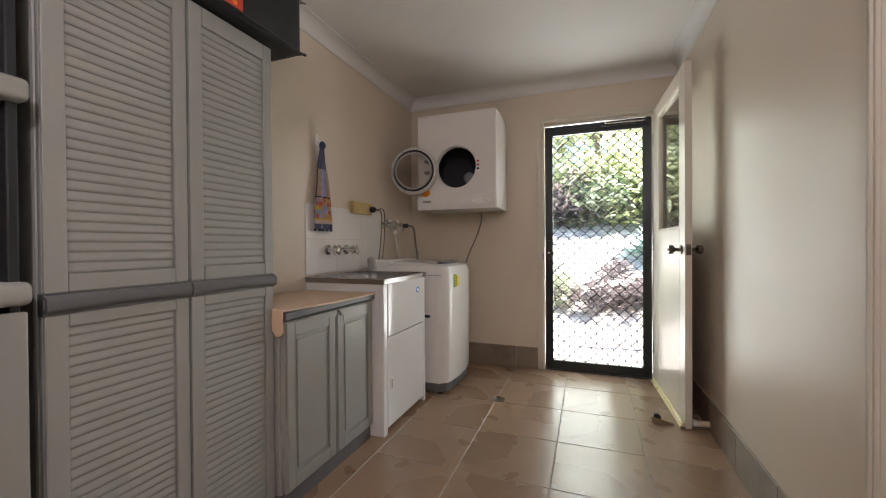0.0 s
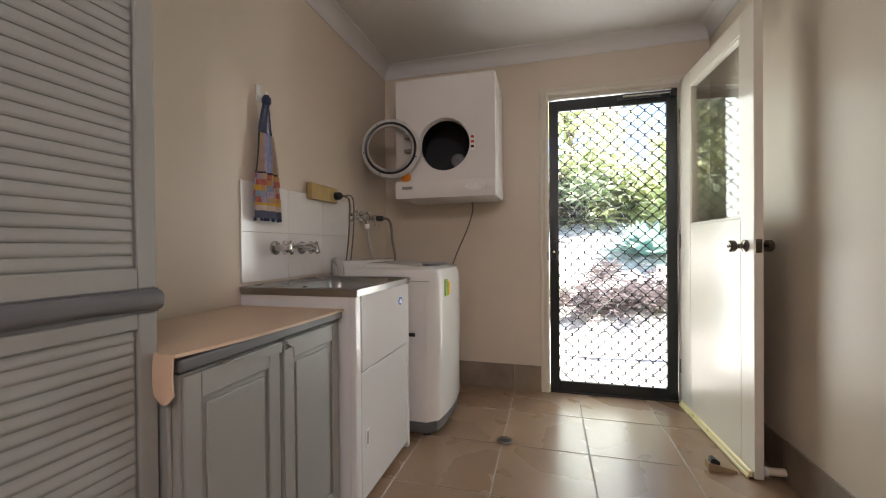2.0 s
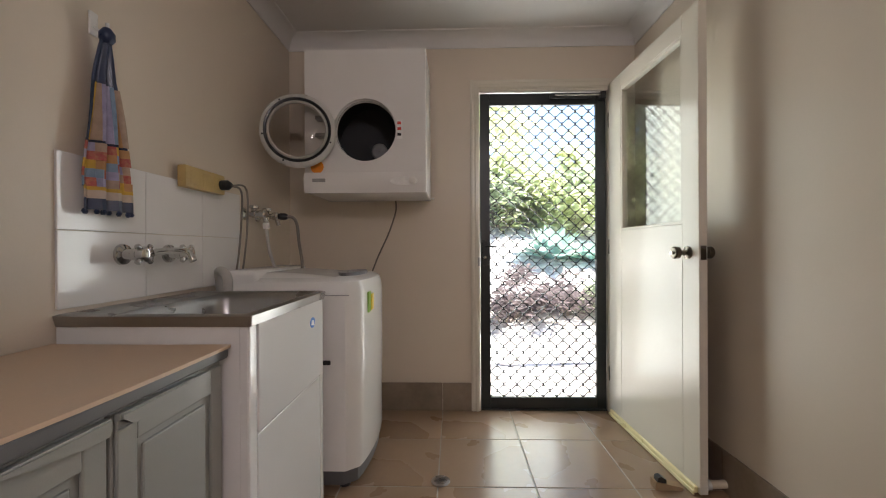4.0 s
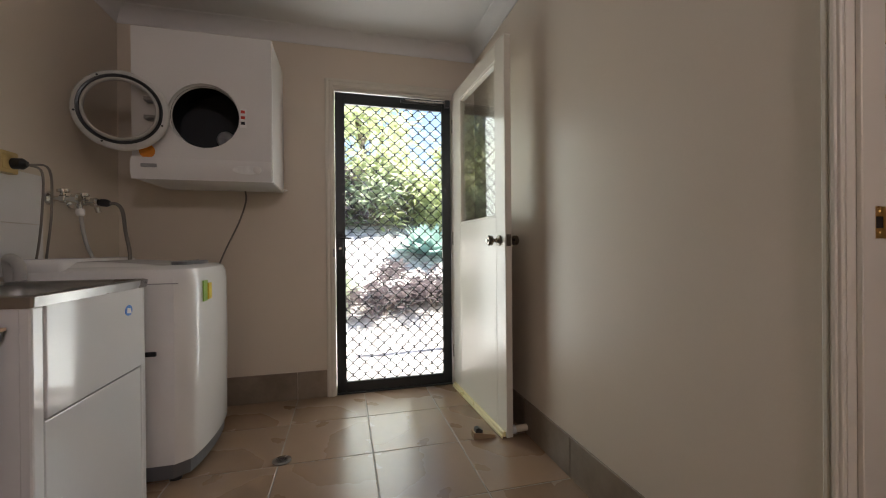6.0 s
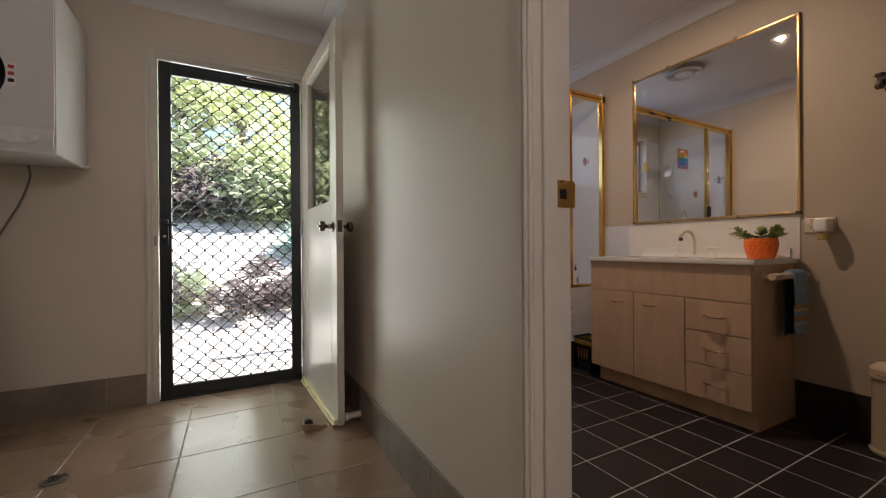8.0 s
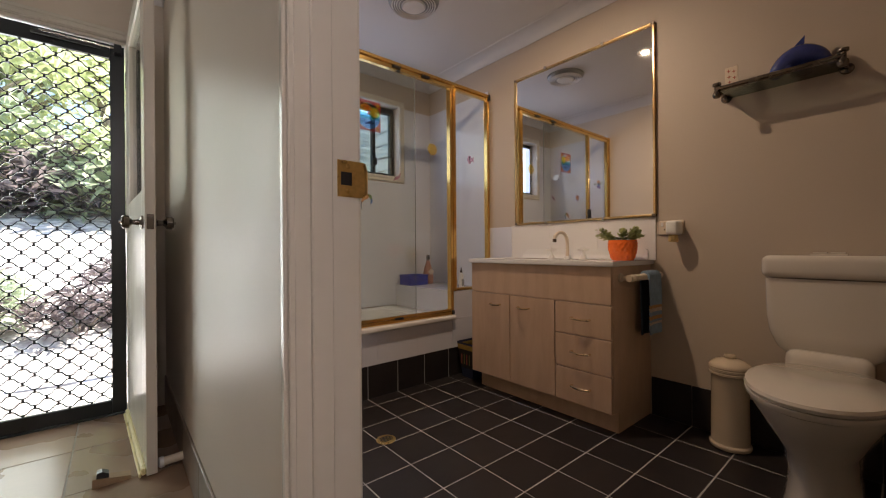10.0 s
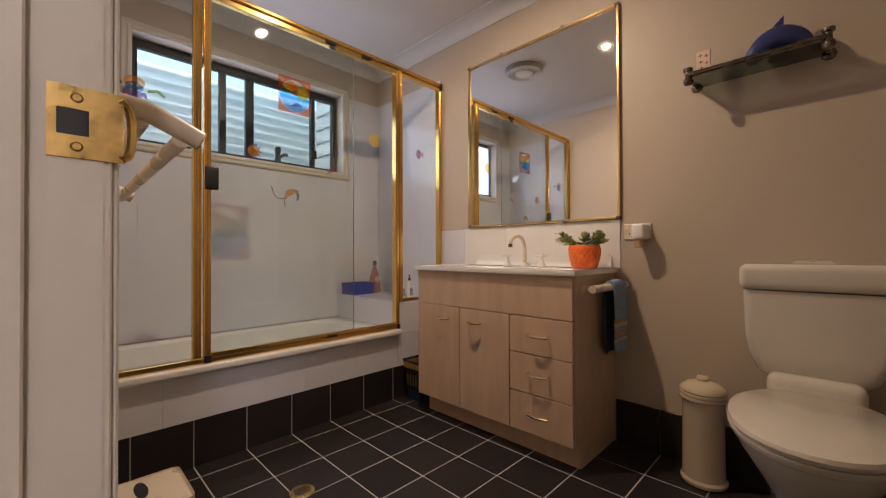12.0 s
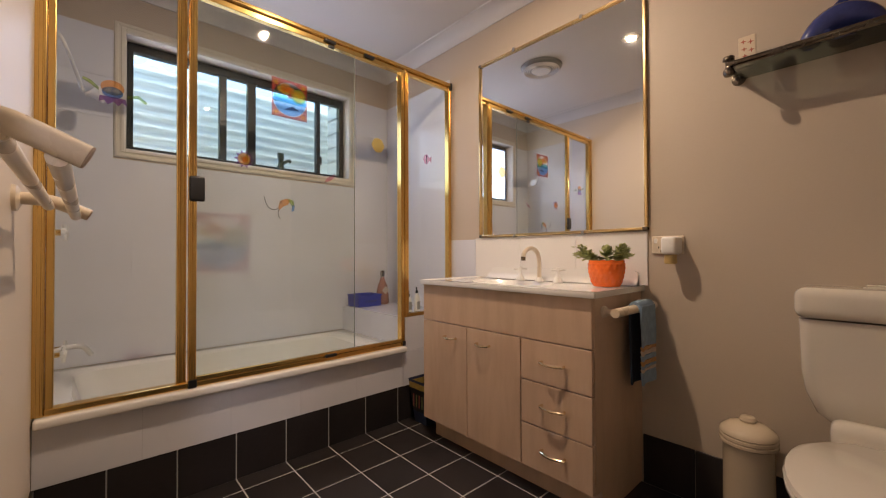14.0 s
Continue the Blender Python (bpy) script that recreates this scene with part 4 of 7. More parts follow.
def hanging_towel():
    y, top = 1.985, 1.685
    root = thing("hand_towel", (XL + 0.03, y, 1.42), "striped blue and orange hand towel hanging from a wall hook", "towel")

    def surf(v0, v1, extra=0.0):
        def fn(u, v):
            h = v0 + (v1 - v0) * v
            half = 0.011 + 0.078 * min(1, h / 0.8) ** 0.85
            fold = 0.013 * min(1, h * 2.2) * math.sin(u * math.pi * 7 + h * 2.0)
            back = 0.035 * (1 - min(1, h / 0.25))
            return Vector((XL + 0.028 + fold + 0.014 * math.sin(u * math.pi) + back * 0.4 + extra, y + 0.02 * h + (u - 0.5) * 2 * half, top - 0.525 * h))
        return fn

    bands = ((0.0, 0.30, "navy"), (0.62, 0.635, "towel_dark"), (0.875, 0.895, "yellow_thread"), (0.895, 0.94, "stripe_cream"), (0.94, 1.0, "navy"))
    for v0, v1, mat in bands:
        part("towel_band", sheet(surf(v0, v1), 28, max(2, int((v1 - v0) * 20)), 0.004), mat, root, smooth=True)
    stripes = ("towel_dark", "yellow_thread", "stripe_tan", "lilac", "stripe_cream", "lilac", "towel_blue", "stripe_tan", "stripe_orange", "stripe_tan", "towel_dark")
    for k, c in enumerate(stripes):
        f = surf(0.30, 0.62)
        part("towel_stripe", sheet(lambda u, v, f=f, k=k: f((k + u) / len(stripes), v), 5, 8, 0.004), c, root, smooth=True)
    rng = random.Random(8)
    rows, n = 5, 9
    for j in range(rows):
        for k in range(n):
            f = surf(0.635 + 0.24 * j / rows, 0.635 + 0.24 * (j + 1) / rows)
            c = ("rust", "rust", "lilac", "stripe_tan", "rust", "yellow_thread", "rust", "stripe_orange", "towel_blue")[(k + 2 * j + rng.randrange(2)) % 9]
            part("towel_print", sheet(lambda u, v, f=f, k=k: f((k + u) / n, v), 4, 2, 0.004), c, root, smooth=True)
    b = bmesh.new()
    for k in range(12):
        f = surf(0.99, 1.0)
        p = f((k + 0.5) / 12, 1)
        lathe([(0.004, 0), (0.0075, 0.007), (0.004, 0.014)], Matrix.Translation(p - Vector((0, 0, 0.013))), 8, b)
    part("fringe", b, "navy", root)
    part("knot", lathe([(0.012, 0), (0.02, 0.012), (0.02, 0.03), (0.010, 0.045)], Matrix.Translation((XL + 0.045, y, top - 0.035)), 14), "navy", root, smooth=True)
    hook = thing("towel_hook", (XL, y, 1.70), "white adhesive wall hook", "hook")
    part("hook_base", box(XL, XL + 0.006, y - 0.014, y + 0.014, 1.675, 1.745, 0.003), "white_plastic", hook)
    part("hook_arm", tube([(XL + 0.006, y, 1.70), (XL + 0.03, y, 1.685), (XL + 0.045, y, 1.695), (XL + 0.046, y, 1.71)], 0.005, 8), "white_plastic", hook, smooth=True)


hanging_towel()


def low_cabinet():
    x0, x1, y0, y1, zt = XL + 0.01, -1.168, 1.190, 1.852, 0.797
    root = thing("low_cabinet", (-1.4, 1.54, 0), "pale grey resin base cabinet with two panelled doors", "cabinet")
    part("body", box(x0, x1 - 0.022, y0, y1, 0.07, zt - 0.03, 0.006), "resin", root)
    part("plinth", box(x0 + 0.01, x1 - 0.012, y0 + 0.004, y1 - 0.004, 0.0, 0.07, 0.004), "resin_dark", root, "slate grey plinth")
    ym = (y0 + y1) / 2
    for a, c, s in ((y0 + 0.006, ym - 0.004, 1), (ym + 0.004, y1 - 0.006, -1)):
        b = box(x1 - 0.022, x1, a, c, 0.078, zt - 0.038, 0.004)
        door = part("door", b, "resin", root)
        # raised frame round a sunk panel
        for q in ((a + 0.006, a + 0.05, 0.085, zt - 0.045), (c - 0.05, c - 0.006, 0.085, zt - 0.045), (a + 0.05, c - 0.05, 0.085, 0.14), (a + 0.05, c - 0.05, zt - 0.105, zt - 0.045)):
            part("frame_strip", box(x1, x1 + 0.008, *q, 0.003), "resin", door)
        part("panel", box(x1, x1 + 0.005, a + 0.066, c - 0.066, 0.156, zt - 0.121, 0.004), "resin", door)
        hy = c - 0.07 if s > 0 else a + 0.005
        flare = (hy + 0.062, hy + 0.02) if s > 0 else (hy, hy + 0.04)
        part("grip", slab([(hy - (0.14 if s > 0 else 0.0), zt - 0.040), (hy + (0.065 if s > 0 else 0.20), zt - 0.040), (hy + (0.065 if s > 0 else 0.14), zt - 0.052), (flare[0], zt - 0.070), (flare[1], zt - 0.070), (hy - (0.08 if s > 0 else 0.0), zt - 0.052)], x1 + 0.004, x1 + 0.018, "x", 0.003), "resin", door, smooth=True)
    part("top_edge", box(x0, x1 + 0.018, y0 - 0.004, y1 + 0.003, zt - 0.032, zt - 0.002, 0.006), "resin_dark", root, "slate grey top edge")
    cover = thing("bench_cover", (-1.4, 1.54, zt), "peach laminate cover laid on the low cabinet", "bench top")
    part("sheet", sheet(lambda u, v: Vector((x0 + u * (x1 + 0.022 - x0), y0 - 0.02 + v * (y1 - y0 + 0.024), zt + 0.002 + 0.004 * math.sin(5 * v + 1) * math.sin(u * 3) + 0.012 * (1 - v) ** 3 * u)), 12, 16, 0.008), "cork", cover, smooth=True)
    part("hanging_edge", sheet(lambda u, v: Vector((x1 - 0.030 + 0.052 * u, y0 - 0.021 - 0.003 * math.sin(v * 3), zt + 0.014 - v * (0.085 + 0.020 * math.sin(u * math.pi)))), 6, 8, 0.004), "cork", cover, smooth=True)


low_cabinet()


def tall_cabinet():
    x0, x1, y0, y1, zt = XL + 0.01, -1.205, 0.495, 1.183, 1.825
    root = thing("tall_cabinet", (-1.4, 0.84, 0), "tall pale grey resin cabinet with four louvred doors", "cabinet")
    part("body", box(x0, x1 - 0.025, y0, y1, 0.0, zt, 0.008), "resin", root)
    ym = 0.843
    for lo, hi, bottom, top in ((0.05, 0.898, 0.055, 0.032), (0.948, zt - 0.008, 0.044, 0.060)):
        for a, c in ((y0 + 0.004, ym - 0.004), (ym + 0.004, y1 - 0.002)):
            door = part("door", box(x1 - 0.025, x1 - 0.010, a, c, lo, hi, 0.003), "resin", root)
            w, e = 0.045, 0.040
            for q in ((a, a + w, lo, hi), (c - e, c, lo, hi), (a + w, c - e, lo, lo + bottom), (a + w, c - e, hi - top, hi)):
                part("frame_strip", box(x1 - 0.010, x1, *q, 0.0035), "resin", door)
            n = round((hi - top - lo - bottom) / 0.0248)
            step = (hi - top - lo - bottom) / n
            for k in range(n):
                z = lo + bottom + k * step
                b = bmesh.new()
                pr = [(x1 - 0.0105, z + 0.0006), (x1 - 0.0066, z + 0.0012), (x1 - 0.0042, z + 0.0048), (x1 - 0.0042, z + 0.0085), (x1 - 0.0060, z + step * 0.62), (x1 - 0.0085, z + step * 0.99)]
                rows = [[b.verts.new((x, y, zz)) for x, zz in pr] for y in (a + w, c - e - 0.006)]
                for i in range(len(pr) - 1):
                    b.faces.new((rows[0][i], rows[0][i + 1], rows[1][i + 1], rows[1][i]))
                b.faces.new(rows[0])
                b.faces.new(rows[1][::-1])
                part("slat", b, "resin", door, smooth=True)
    for a, c, g0, g1 in ((y0 + 0.002, ym - 0.003, 1.0, 0.75), (ym + 0.003, y1, 0.55, 1.0)):
        part("grip_rail", sheet(lambda u, v: Vector((x1 + 0.003 + 0.014 * (1 - abs(2 * v - 1) ** 4) * (g0 + (g1 - g0) * u), a + u * (c - a), 0.901 + 0.006 * math.sin(u * 3.1) * (1 - v) + v * 0.044)), 12, 8, 0.008), "resin_dark", root, "slate grey moulded grip", smooth=True)
    part("grip_backing", box(x1 - 0.022, x1 + 0.001, y0 + 0.002, y1, 0.898, 0.948), "resin_dark", root)


tall_cabinet()


def shelf_unit():
    x0, x1, y0, y1 = XL + 0.01, -1.18, -0.20, 0.455
    root = thing("shelf_unit", (-1.4, 0.15, 0), "dark shelving unit with pale grey shelf fronts and a closed cupboard", "shelf unit")
    part("back_panel", box(x0, x0 + 0.02, y0, y1, 0.0, 1.95), "shelf_black", root)
    part("side_panel", box(x0, x1 - 0.01, y1 - 0.02, y1, 0.0, 1.95, 0.004), "shelf_black", root)
    part("side_panel", box(x0, x1 - 0.01, y0, y0 + 0.02, 0.0, 1.95, 0.004), "shelf_black", root)
    for z in (0.932, 1.360, 1.88):
        part("shelf", box(x0, x1 + 0.02, y0, y1 + 0.010, z, z + 0.050, 0.014, 3), "resin", root, smooth=True)
    part("cupboard", box(x0, x1 - 0.012, y0 + 0.02, y1 - 0.02, 0.03, 0.915, 0.004), "resin", root)
    for a, c in ((y0 + 0.01, 0.122), (0.130, y1 + 0.005)):
        d = part("door", box(x1 - 0.012, x1 + 0.006, a, c, 0.04, 0.918, 0.004), "resin", root)
        part("panel", box(x1 + 0.006, x1 + 0.012, a + 0.06, c - 0.06, 0.12, 0.85, 0.005), "resin", d)


shelf_unit()
bag = thing("storage_case", (-1.38, 0.85, 1.827), "black fabric storage case lying on the tall cabinet", "storage case")
part("case", box(XL + 0.02, -1.150, 0.40, 1.293, 1.829, 2.13, 0.022, 3), "black_cloth", bag, smooth=True)
part("piping", tube([(-1.152, 0.43, 1.842), (-1.149, 0.8, 1.838), (-1.149, 1.265, 1.838), (-1.18, 1.293, 1.842), (-1.5, 1.293, 1.842)], 0.005, 8), "black", bag, smooth=True)
part("zip", tube([(-1.151, 0.43, 2.05), (-1.149, 0.8, 2.048), (-1.149, 1.265, 2.05), (-1.18, 1.294, 2.05), (-1.5, 1.294, 2.05)], 0.003, 6), "grey_cable", bag, "dark zip line", smooth=True)
part("sticker", box(-1.1498, -1.147, 0.905, 0.998, 1.845, 1.985), "red", bag, "red and yellow sticker")
part("sticker_mark", slab(circle(0.955, 1.905, 0.024, 16), -1.1468, -1.1455, "x"), "yellow", bag)
part("sticker_mark", slab(circle(0.965, 1.862, 0.010, 12), -1.1468, -1.1455, "x"), "orange", bag)
part("sticker_mark", slab(circle(0.925, 1.866, 0.007, 12), -1.1468, -1.1455, "x"), "yellow", bag)

fd = thing("floor_drain", (-0.632, 2.602, 0.004), "round chrome floor drain in the laundry tiles", "floor drain")
part("grate", lathe([(0.042, 0.0), (0.042, 0.003), (0.036, 0.004), (0.001, 0.002)], Matrix.Translation((-0.632, 2.602, 0.005)), 28, cap=False), "steel", fd, smooth=True)
for k in range(5):
    hw = math.sqrt(0.03 ** 2 - (-0.02 + k * 0.01) ** 2)
    part("slot", box(-0.632 - hw, -0.632 + hw, 2.582 + k * 0.01 - 0.002, 2.582 + k * 0.01 + 0.002, 0.0078, 0.0086), "black", fd)
# added fitting, out of view, above the fill lamp
cl = thing("laundry_ceiling_light", (0.12, -0.62, CE), "unseen round white fitting added over the laundry fill lamp", "ceiling light")
part("base", lathe([(0.06, 0), (0.055, -0.02), (0.03, -0.025), (0.001, -0.025)], Matrix.Translation((0.12, -0.62, CE)), 24, cap=False), "white_plastic", cl, smooth=True)
part("bulb", lathe([(0.012, -0.025), (0.02, -0.05), (0.03, -0.08), (0.02, -0.10), (0.001, -0.106)], Matrix.Translation((0.12, -0.62, CE)), 20, cap=False), "bulb", cl, smooth=True)

# bathroom things


def window_frame():
    y0, y1 = 3.485, 3.53
    root = tagged(thing("window_1", ((WX0 + WX1) / 2, y0, WZ0), "wide dark framed sliding window above the bath", "window"), kind="structure")
    f = 0.034
    part("sill_rail", box(WX0, WX1, y0, y1, WZ0, WZ0 + f, 0.003), "screen_frame", root)
    part("head_rail", box(WX0, WX1, y0, y1, WZ1 - f * 1.4, WZ1, 0.003), "screen_frame", root)
    part("side_rail", box(WX0, WX0 + f, y0, y1, WZ0 + f, WZ1 - f, 0.003), "screen_frame", root)
    part("side_rail", box(WX1 - f, WX1, y0, y1, WZ0 + f, WZ1 - f, 0.003), "screen_frame", root)
    for a, c in ((1.415, 1.455), (1.575, 1.625), (2.035, 2.065)):
        part("mullion", box(a, c, y0 + 0.004, y1 - 0.004, WZ0 + f, WZ1 - f, 0.003), "screen_frame", root)
    for a, c in ((WX0 + f, 1.415), (1.455, 1.575), (1.625, 2.035), (2.065, WX1 - f)):
        p = part("pane", box(a, c, y0 + 0.02, y0 + 0.024, WZ0 + f, WZ1 - f), "glass", root)
        p.visible_shadow = False
    part("latch", box(2.03, 2.07, y0 - 0.016, y0 + 0.004, 1.62, 1.68, 0.004), "black", root)


window_frame()
frog = thing("figurine", (1.77, 3.45, WZ0), "small dark green ceramic ornament standing on the window ledge", "ornament")
part("body", lathe([(0.022, 0.0), (0.026, 0.02), (0.018, 0.05), (0.016, 0.075), (0.022, 0.085), (0.022, 0.12), (0.001, 0.122)], Matrix.Translation((1.77, 3.45, WZ0)), 16, cap=False), "ornament_green", frog, smooth=True)
part("arm", tube([(1.775, 3.44, WZ0 + 0.045), (1.81, 3.43, WZ0 + 0.075), (1.83, 3.43, WZ0 + 0.07)], 0.011, 8), "ornament_green", frog, smooth=True)


def bath():
    root = thing("bathtub", (1.45, 3.03, 0), "white built-in bathtub behind a tiled apron", "bathtub")
    b = bmesh.new()
    zt = 0.432
    x0, x1, y0, y1 = BX0 + 0.004, 2.20, 2.625, BY1 - 0.01
    rings = [(0.0, zt - 0.022, 0.01), (0.0, zt - 0.005, 0.01), (0.006, zt, 0.01), (0.065, zt, 0.06), (0.085, zt - 0.012, 0.10), (0.11, zt - 0.10, 0.13), (0.16, zt - 0.33, 0.14), (0.22, zt - 0.36, 0.12)]
    loops = []
    for g, z, rr in rings:
        pts = []
        e = 0.0 if g < 0.01 else g * 0.9
        for qx, qy, a0 in ((x1 - g - e - rr, y1 - g - rr, 0), (x0 + g + rr, y1 - g - rr, 90), (x0 + g + rr, y0 + g + rr, 180), (x1 - g - e - rr, y0 + g + rr, 270)):
            for k in range(7):
                a = radians(a0 + k * 15)
                pts.append((qx + rr * math.cos(a), qy + rr * math.sin(a), z))
        loops.append([b.verts.new(p) for p in pts])
    for p, q in zip(loops, loops[1:]):
        for k in range(len(p)):
            b.faces.new((p[k], p[(k + 1) % len(p)], q[(k + 1) % len(p)], q[k]))
    b.faces.new(loops[-1])
    part("shell", b, "enamel", root, smooth=True)
    part("rim_front", box(x0, x1, 2.618, 2.668, zt - 0.030, zt + 0.004, 0.010, 3), "enamel", root, smooth=True)


bath()


def tiled_face(name, label, cells, mat):
    root = tagged(thing(name, (0, 0, 0), label, "tiles"), kind="structure")
    for c in cells:
        part("tile", box(*c, 0.00015 if mat == "white_tile" else 0.0012, 1), mat, root)
    return root


P = 0.2128
X_TILE = 1.517
# apron: core, dark skirting row and white row above it
structure("bath_apron_core", box(BX0, 2.585, 2.6585, 2.70, 0, 0.405), "light_grout", "bath apron wall under the tiles")
edges = [BX0 + 0.002] + [X_TILE + k * P for k in range(-3, 5)] + [BX1 - 0.001]
tiled_face("baseboard_bath_apron", "row of charcoal skirting tiles along the bath", [(a + 0.0024, c - 0.0024, 2.656, 2.666, 0.002, 0.2) for a, c in zip(edges, edges[1:]) if c - a > 0.01], "dark_tile")
wide = [BX0 + 0.002, 0.98, 1.282, 1.584, 1.886, 2.188]
tiled_face("bath_apron_tiles", "white glazed apron tiles", [(a + 0.0002, c - 0.0002, 2.654, 2.666, 0.2012, 0.408) for a, c in zip(wide, wide[1:])] + [(2.1892, 2.385, 2.650, 2.666, 0.2012, 0.402), (2.3862, BX1 - 0.001, 2.650, 2.666, 0.2012, 0.402)]
           + [(2.205, 2.385, 2.650, 2.666, 0.4035, 0.600), (2.3862, BX1 - 0.001, 2.650, 2.666, 0.4035, 0.600)], "white_tile")
structure("bath_ledge_core", box(2.205, BX1, 2.664, BY1, 0.0, 0.588), "light_grout", "tiled ledge at the end of the bath")
tiled_face("bath_ledge_tiles", "white glazed tiles on the ledge", [(2.202, 2.395, a, a + 0.2438, 0.589, 0.600) for a in (2.666, 2.911, 3.156)] + [(2.396, BX1 - 0.001, a, a + 0.2438, 0.589, 0.600) for a in (2.666, 2.911, 3.156)]
           + [(2.197, 2.206, a, a + 0.2438, 0.43, 0.600) for a in (2.66, 2.9045, 3.149)], "white_tile")
# wall tiles inside the shower and on the lower wall
cells = []
nx = [BX0 + 0.001, 0.99, 1.29, 1.59, 1.89, 2.19, BX1 - 0.009]
nz = [0.4325, 0.646, 0.852, 1.06, 1.262, 1.466, 1.67, 1.874, 2.12]
for a, c in zip(nx, nx[1:]):
    for lo, hi in zip(nz, nz[1:]):
        if hi <= 1.48 or c < 0.95:
            cells.append((a + 0.0002, c - 0.0002, BY1 - 0.008, BY1, lo + 0.0002, hi - 0.0002))
for lo, hi in zip(nz[5:], nz[6:]):
    cells.append((nx[0] + 0.0002, WX0 - 0.052, BY1 - 0.008, BY1, lo, hi - 0.001))
    cells.append((WX1 + 0.052, BX1 - 0.009, BY1 - 0.008, BY1, lo, hi - 0.001))
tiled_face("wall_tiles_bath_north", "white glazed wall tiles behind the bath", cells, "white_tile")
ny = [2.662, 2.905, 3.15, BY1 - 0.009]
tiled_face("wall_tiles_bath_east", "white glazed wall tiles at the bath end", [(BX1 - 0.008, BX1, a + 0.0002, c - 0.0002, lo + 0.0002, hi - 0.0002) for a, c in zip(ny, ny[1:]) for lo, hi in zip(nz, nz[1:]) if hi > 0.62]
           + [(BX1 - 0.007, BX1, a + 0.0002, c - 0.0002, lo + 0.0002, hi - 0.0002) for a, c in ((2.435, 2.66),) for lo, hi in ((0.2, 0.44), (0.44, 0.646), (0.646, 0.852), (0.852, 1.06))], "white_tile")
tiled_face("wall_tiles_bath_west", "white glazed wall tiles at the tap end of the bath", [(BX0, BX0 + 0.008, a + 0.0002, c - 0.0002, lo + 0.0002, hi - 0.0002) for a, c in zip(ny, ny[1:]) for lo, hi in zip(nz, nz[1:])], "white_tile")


def shower_screen():
    y0, y1 = 2.642, 2.684
    zb, zt = 0.437, 2.082
    root = thing("shower_screen", (1.6, 2.66, zb), "gold framed sliding glass shower screen on the bath", "shower screen")
    part("wall_post", box(BX0, BX0 + 0.030, y0, y1, zb, zt, 0.003), "brass", root)
    part("left_stile", box(BX0 + 0.031, BX0 + 0.052, y0 + 0.004, y1 - 0.004, zb + 0.02, zt - 0.04, 0.003), "brass", root)
    part("middle_post", box(1.085, 1.118, y0 + 0.012, y1, zb + 0.01, zt - 0.04, 0.003), "brass", root)
    part("sliding_stile", box(1.122, 1.150, y0 - 0.008, y0 + 0.016, zb + 0.012, zt - 0.045, 0.003), "brass", root)
    part("end_post", box(2.172, 2.196, y0, y1, zb, zt - 0.04, 0.003), "brass", root)
    part("end_post", box(2.199, 2.226, y0, y1, 0.602, zt - 0.04, 0.003), "brass", root)
    part("wall_post", box(2.553, BX1 - 0.008, y0 + 0.004, y1, 0.602, zt, 0.003), "brass", root)
    part("head_rail", box(BX0, BX1 - 0.008, y0 - 0.004, y1, zt - 0.022, zt, 0.003), "brass", root)
    part("head_track", box(BX0 + 0.05, 2.20, y0 + 0.006, y1 - 0.006, zt - 0.048, zt - 0.023, 0.002), "brass", root)
    part("head_track", box(2.226, 2.553, y0 + 0.010, y1 - 0.004, zt - 0.042, zt - 0.023, 0.002), "brass", root)
    part("sill_rail", box(BX0 + 0.03, 2.172, y0, y1, zb, zb + 0.024, 0.004), "brass", root)
    part("sliding_sill", box(1.15, 2.172, y0 - 0.006, y0 + 0.012, zb + 0.026, zb + 0.044, 0.003), "brass", root)
    part("end_sill", box(2.226, 2.553, y0 + 0.006, y1, 0.602, 0.622, 0.003), "brass", root)
    for a, d, lo, hi in ((BX0 + 0.006, y0, zb + 0.002, zt - 0.024), (BX0 + 0.020, y0, zb + 0.002, zt - 0.024), (1.092, y0 + 0.012, zb + 0.026, zt - 0.05), (1.105, y0 + 0.012, zb + 0.026, zt - 0.05), (1.130, y0 - 0.008, zb + 0.04, zt - 0.05), (1.140, y0 - 0.008, zb + 0.04, zt - 0.05),
                         (2.180, y0, zb + 0.03, zt - 0.045), (2.206, y0, 0.606, zt - 0.045), (2.216, y0, 0.606, zt - 0.045), (2.562, y0 + 0.004, 0.606, zt - 0.05)):
        part("rib", box(a, a + 0.005, d - 0.0025, d, lo, hi, 0.001, 1), "brass", root)
    for z in (zt - 0.018, zt - 0.009):
        part("rib", box(BX0 + 0.002, BX1 - 0.024, y0 - 0.0065, y0 - 0.004, z, z + 0.004, 0.001, 1), "brass", root)
    panes = ((BX0 + 0.05, 1.086, 2.667, zb + 0.02, zt - 0.04), (1.15, 1.871, 2.650, zb + 0.04, zt - 0.05), (1.118, 2.172, 2.670, zb + 0.02, zt - 0.04), (2.226, 2.553, 2.668, 0.62, zt - 0.03))
    for a, c, y, lo, hi in panes:
        p = part("pane", box(a, c, y, y + 0.004, lo, hi), "glass", root, "clear glass pane")
        p.visible_shadow = False
    part("glass_edge", box(1.8712, 1.8735, 2.6495, 2.6545, zb + 0.04, zt - 0.05), "glass_edge", root, "polished edge of the sliding pane")
    for x in (1.70, 1.93):
        part("roller", box(x, x + 0.06, y0 - 0.007, y0 + 0.006, zt - 0.036, zt - 0.022, 0.003), "black", root)
    part("roller_block", box(1.72, 1.752, y0 - 0.007, y0 + 0.006, zt - 0.062, zt - 0.048, 0.003), "black", root)
    part("guide", box(1.70, 1.76, y0 - 0.016, y0 - 0.003, zb + 0.020, zb + 0.034, 0.004), "black", root)
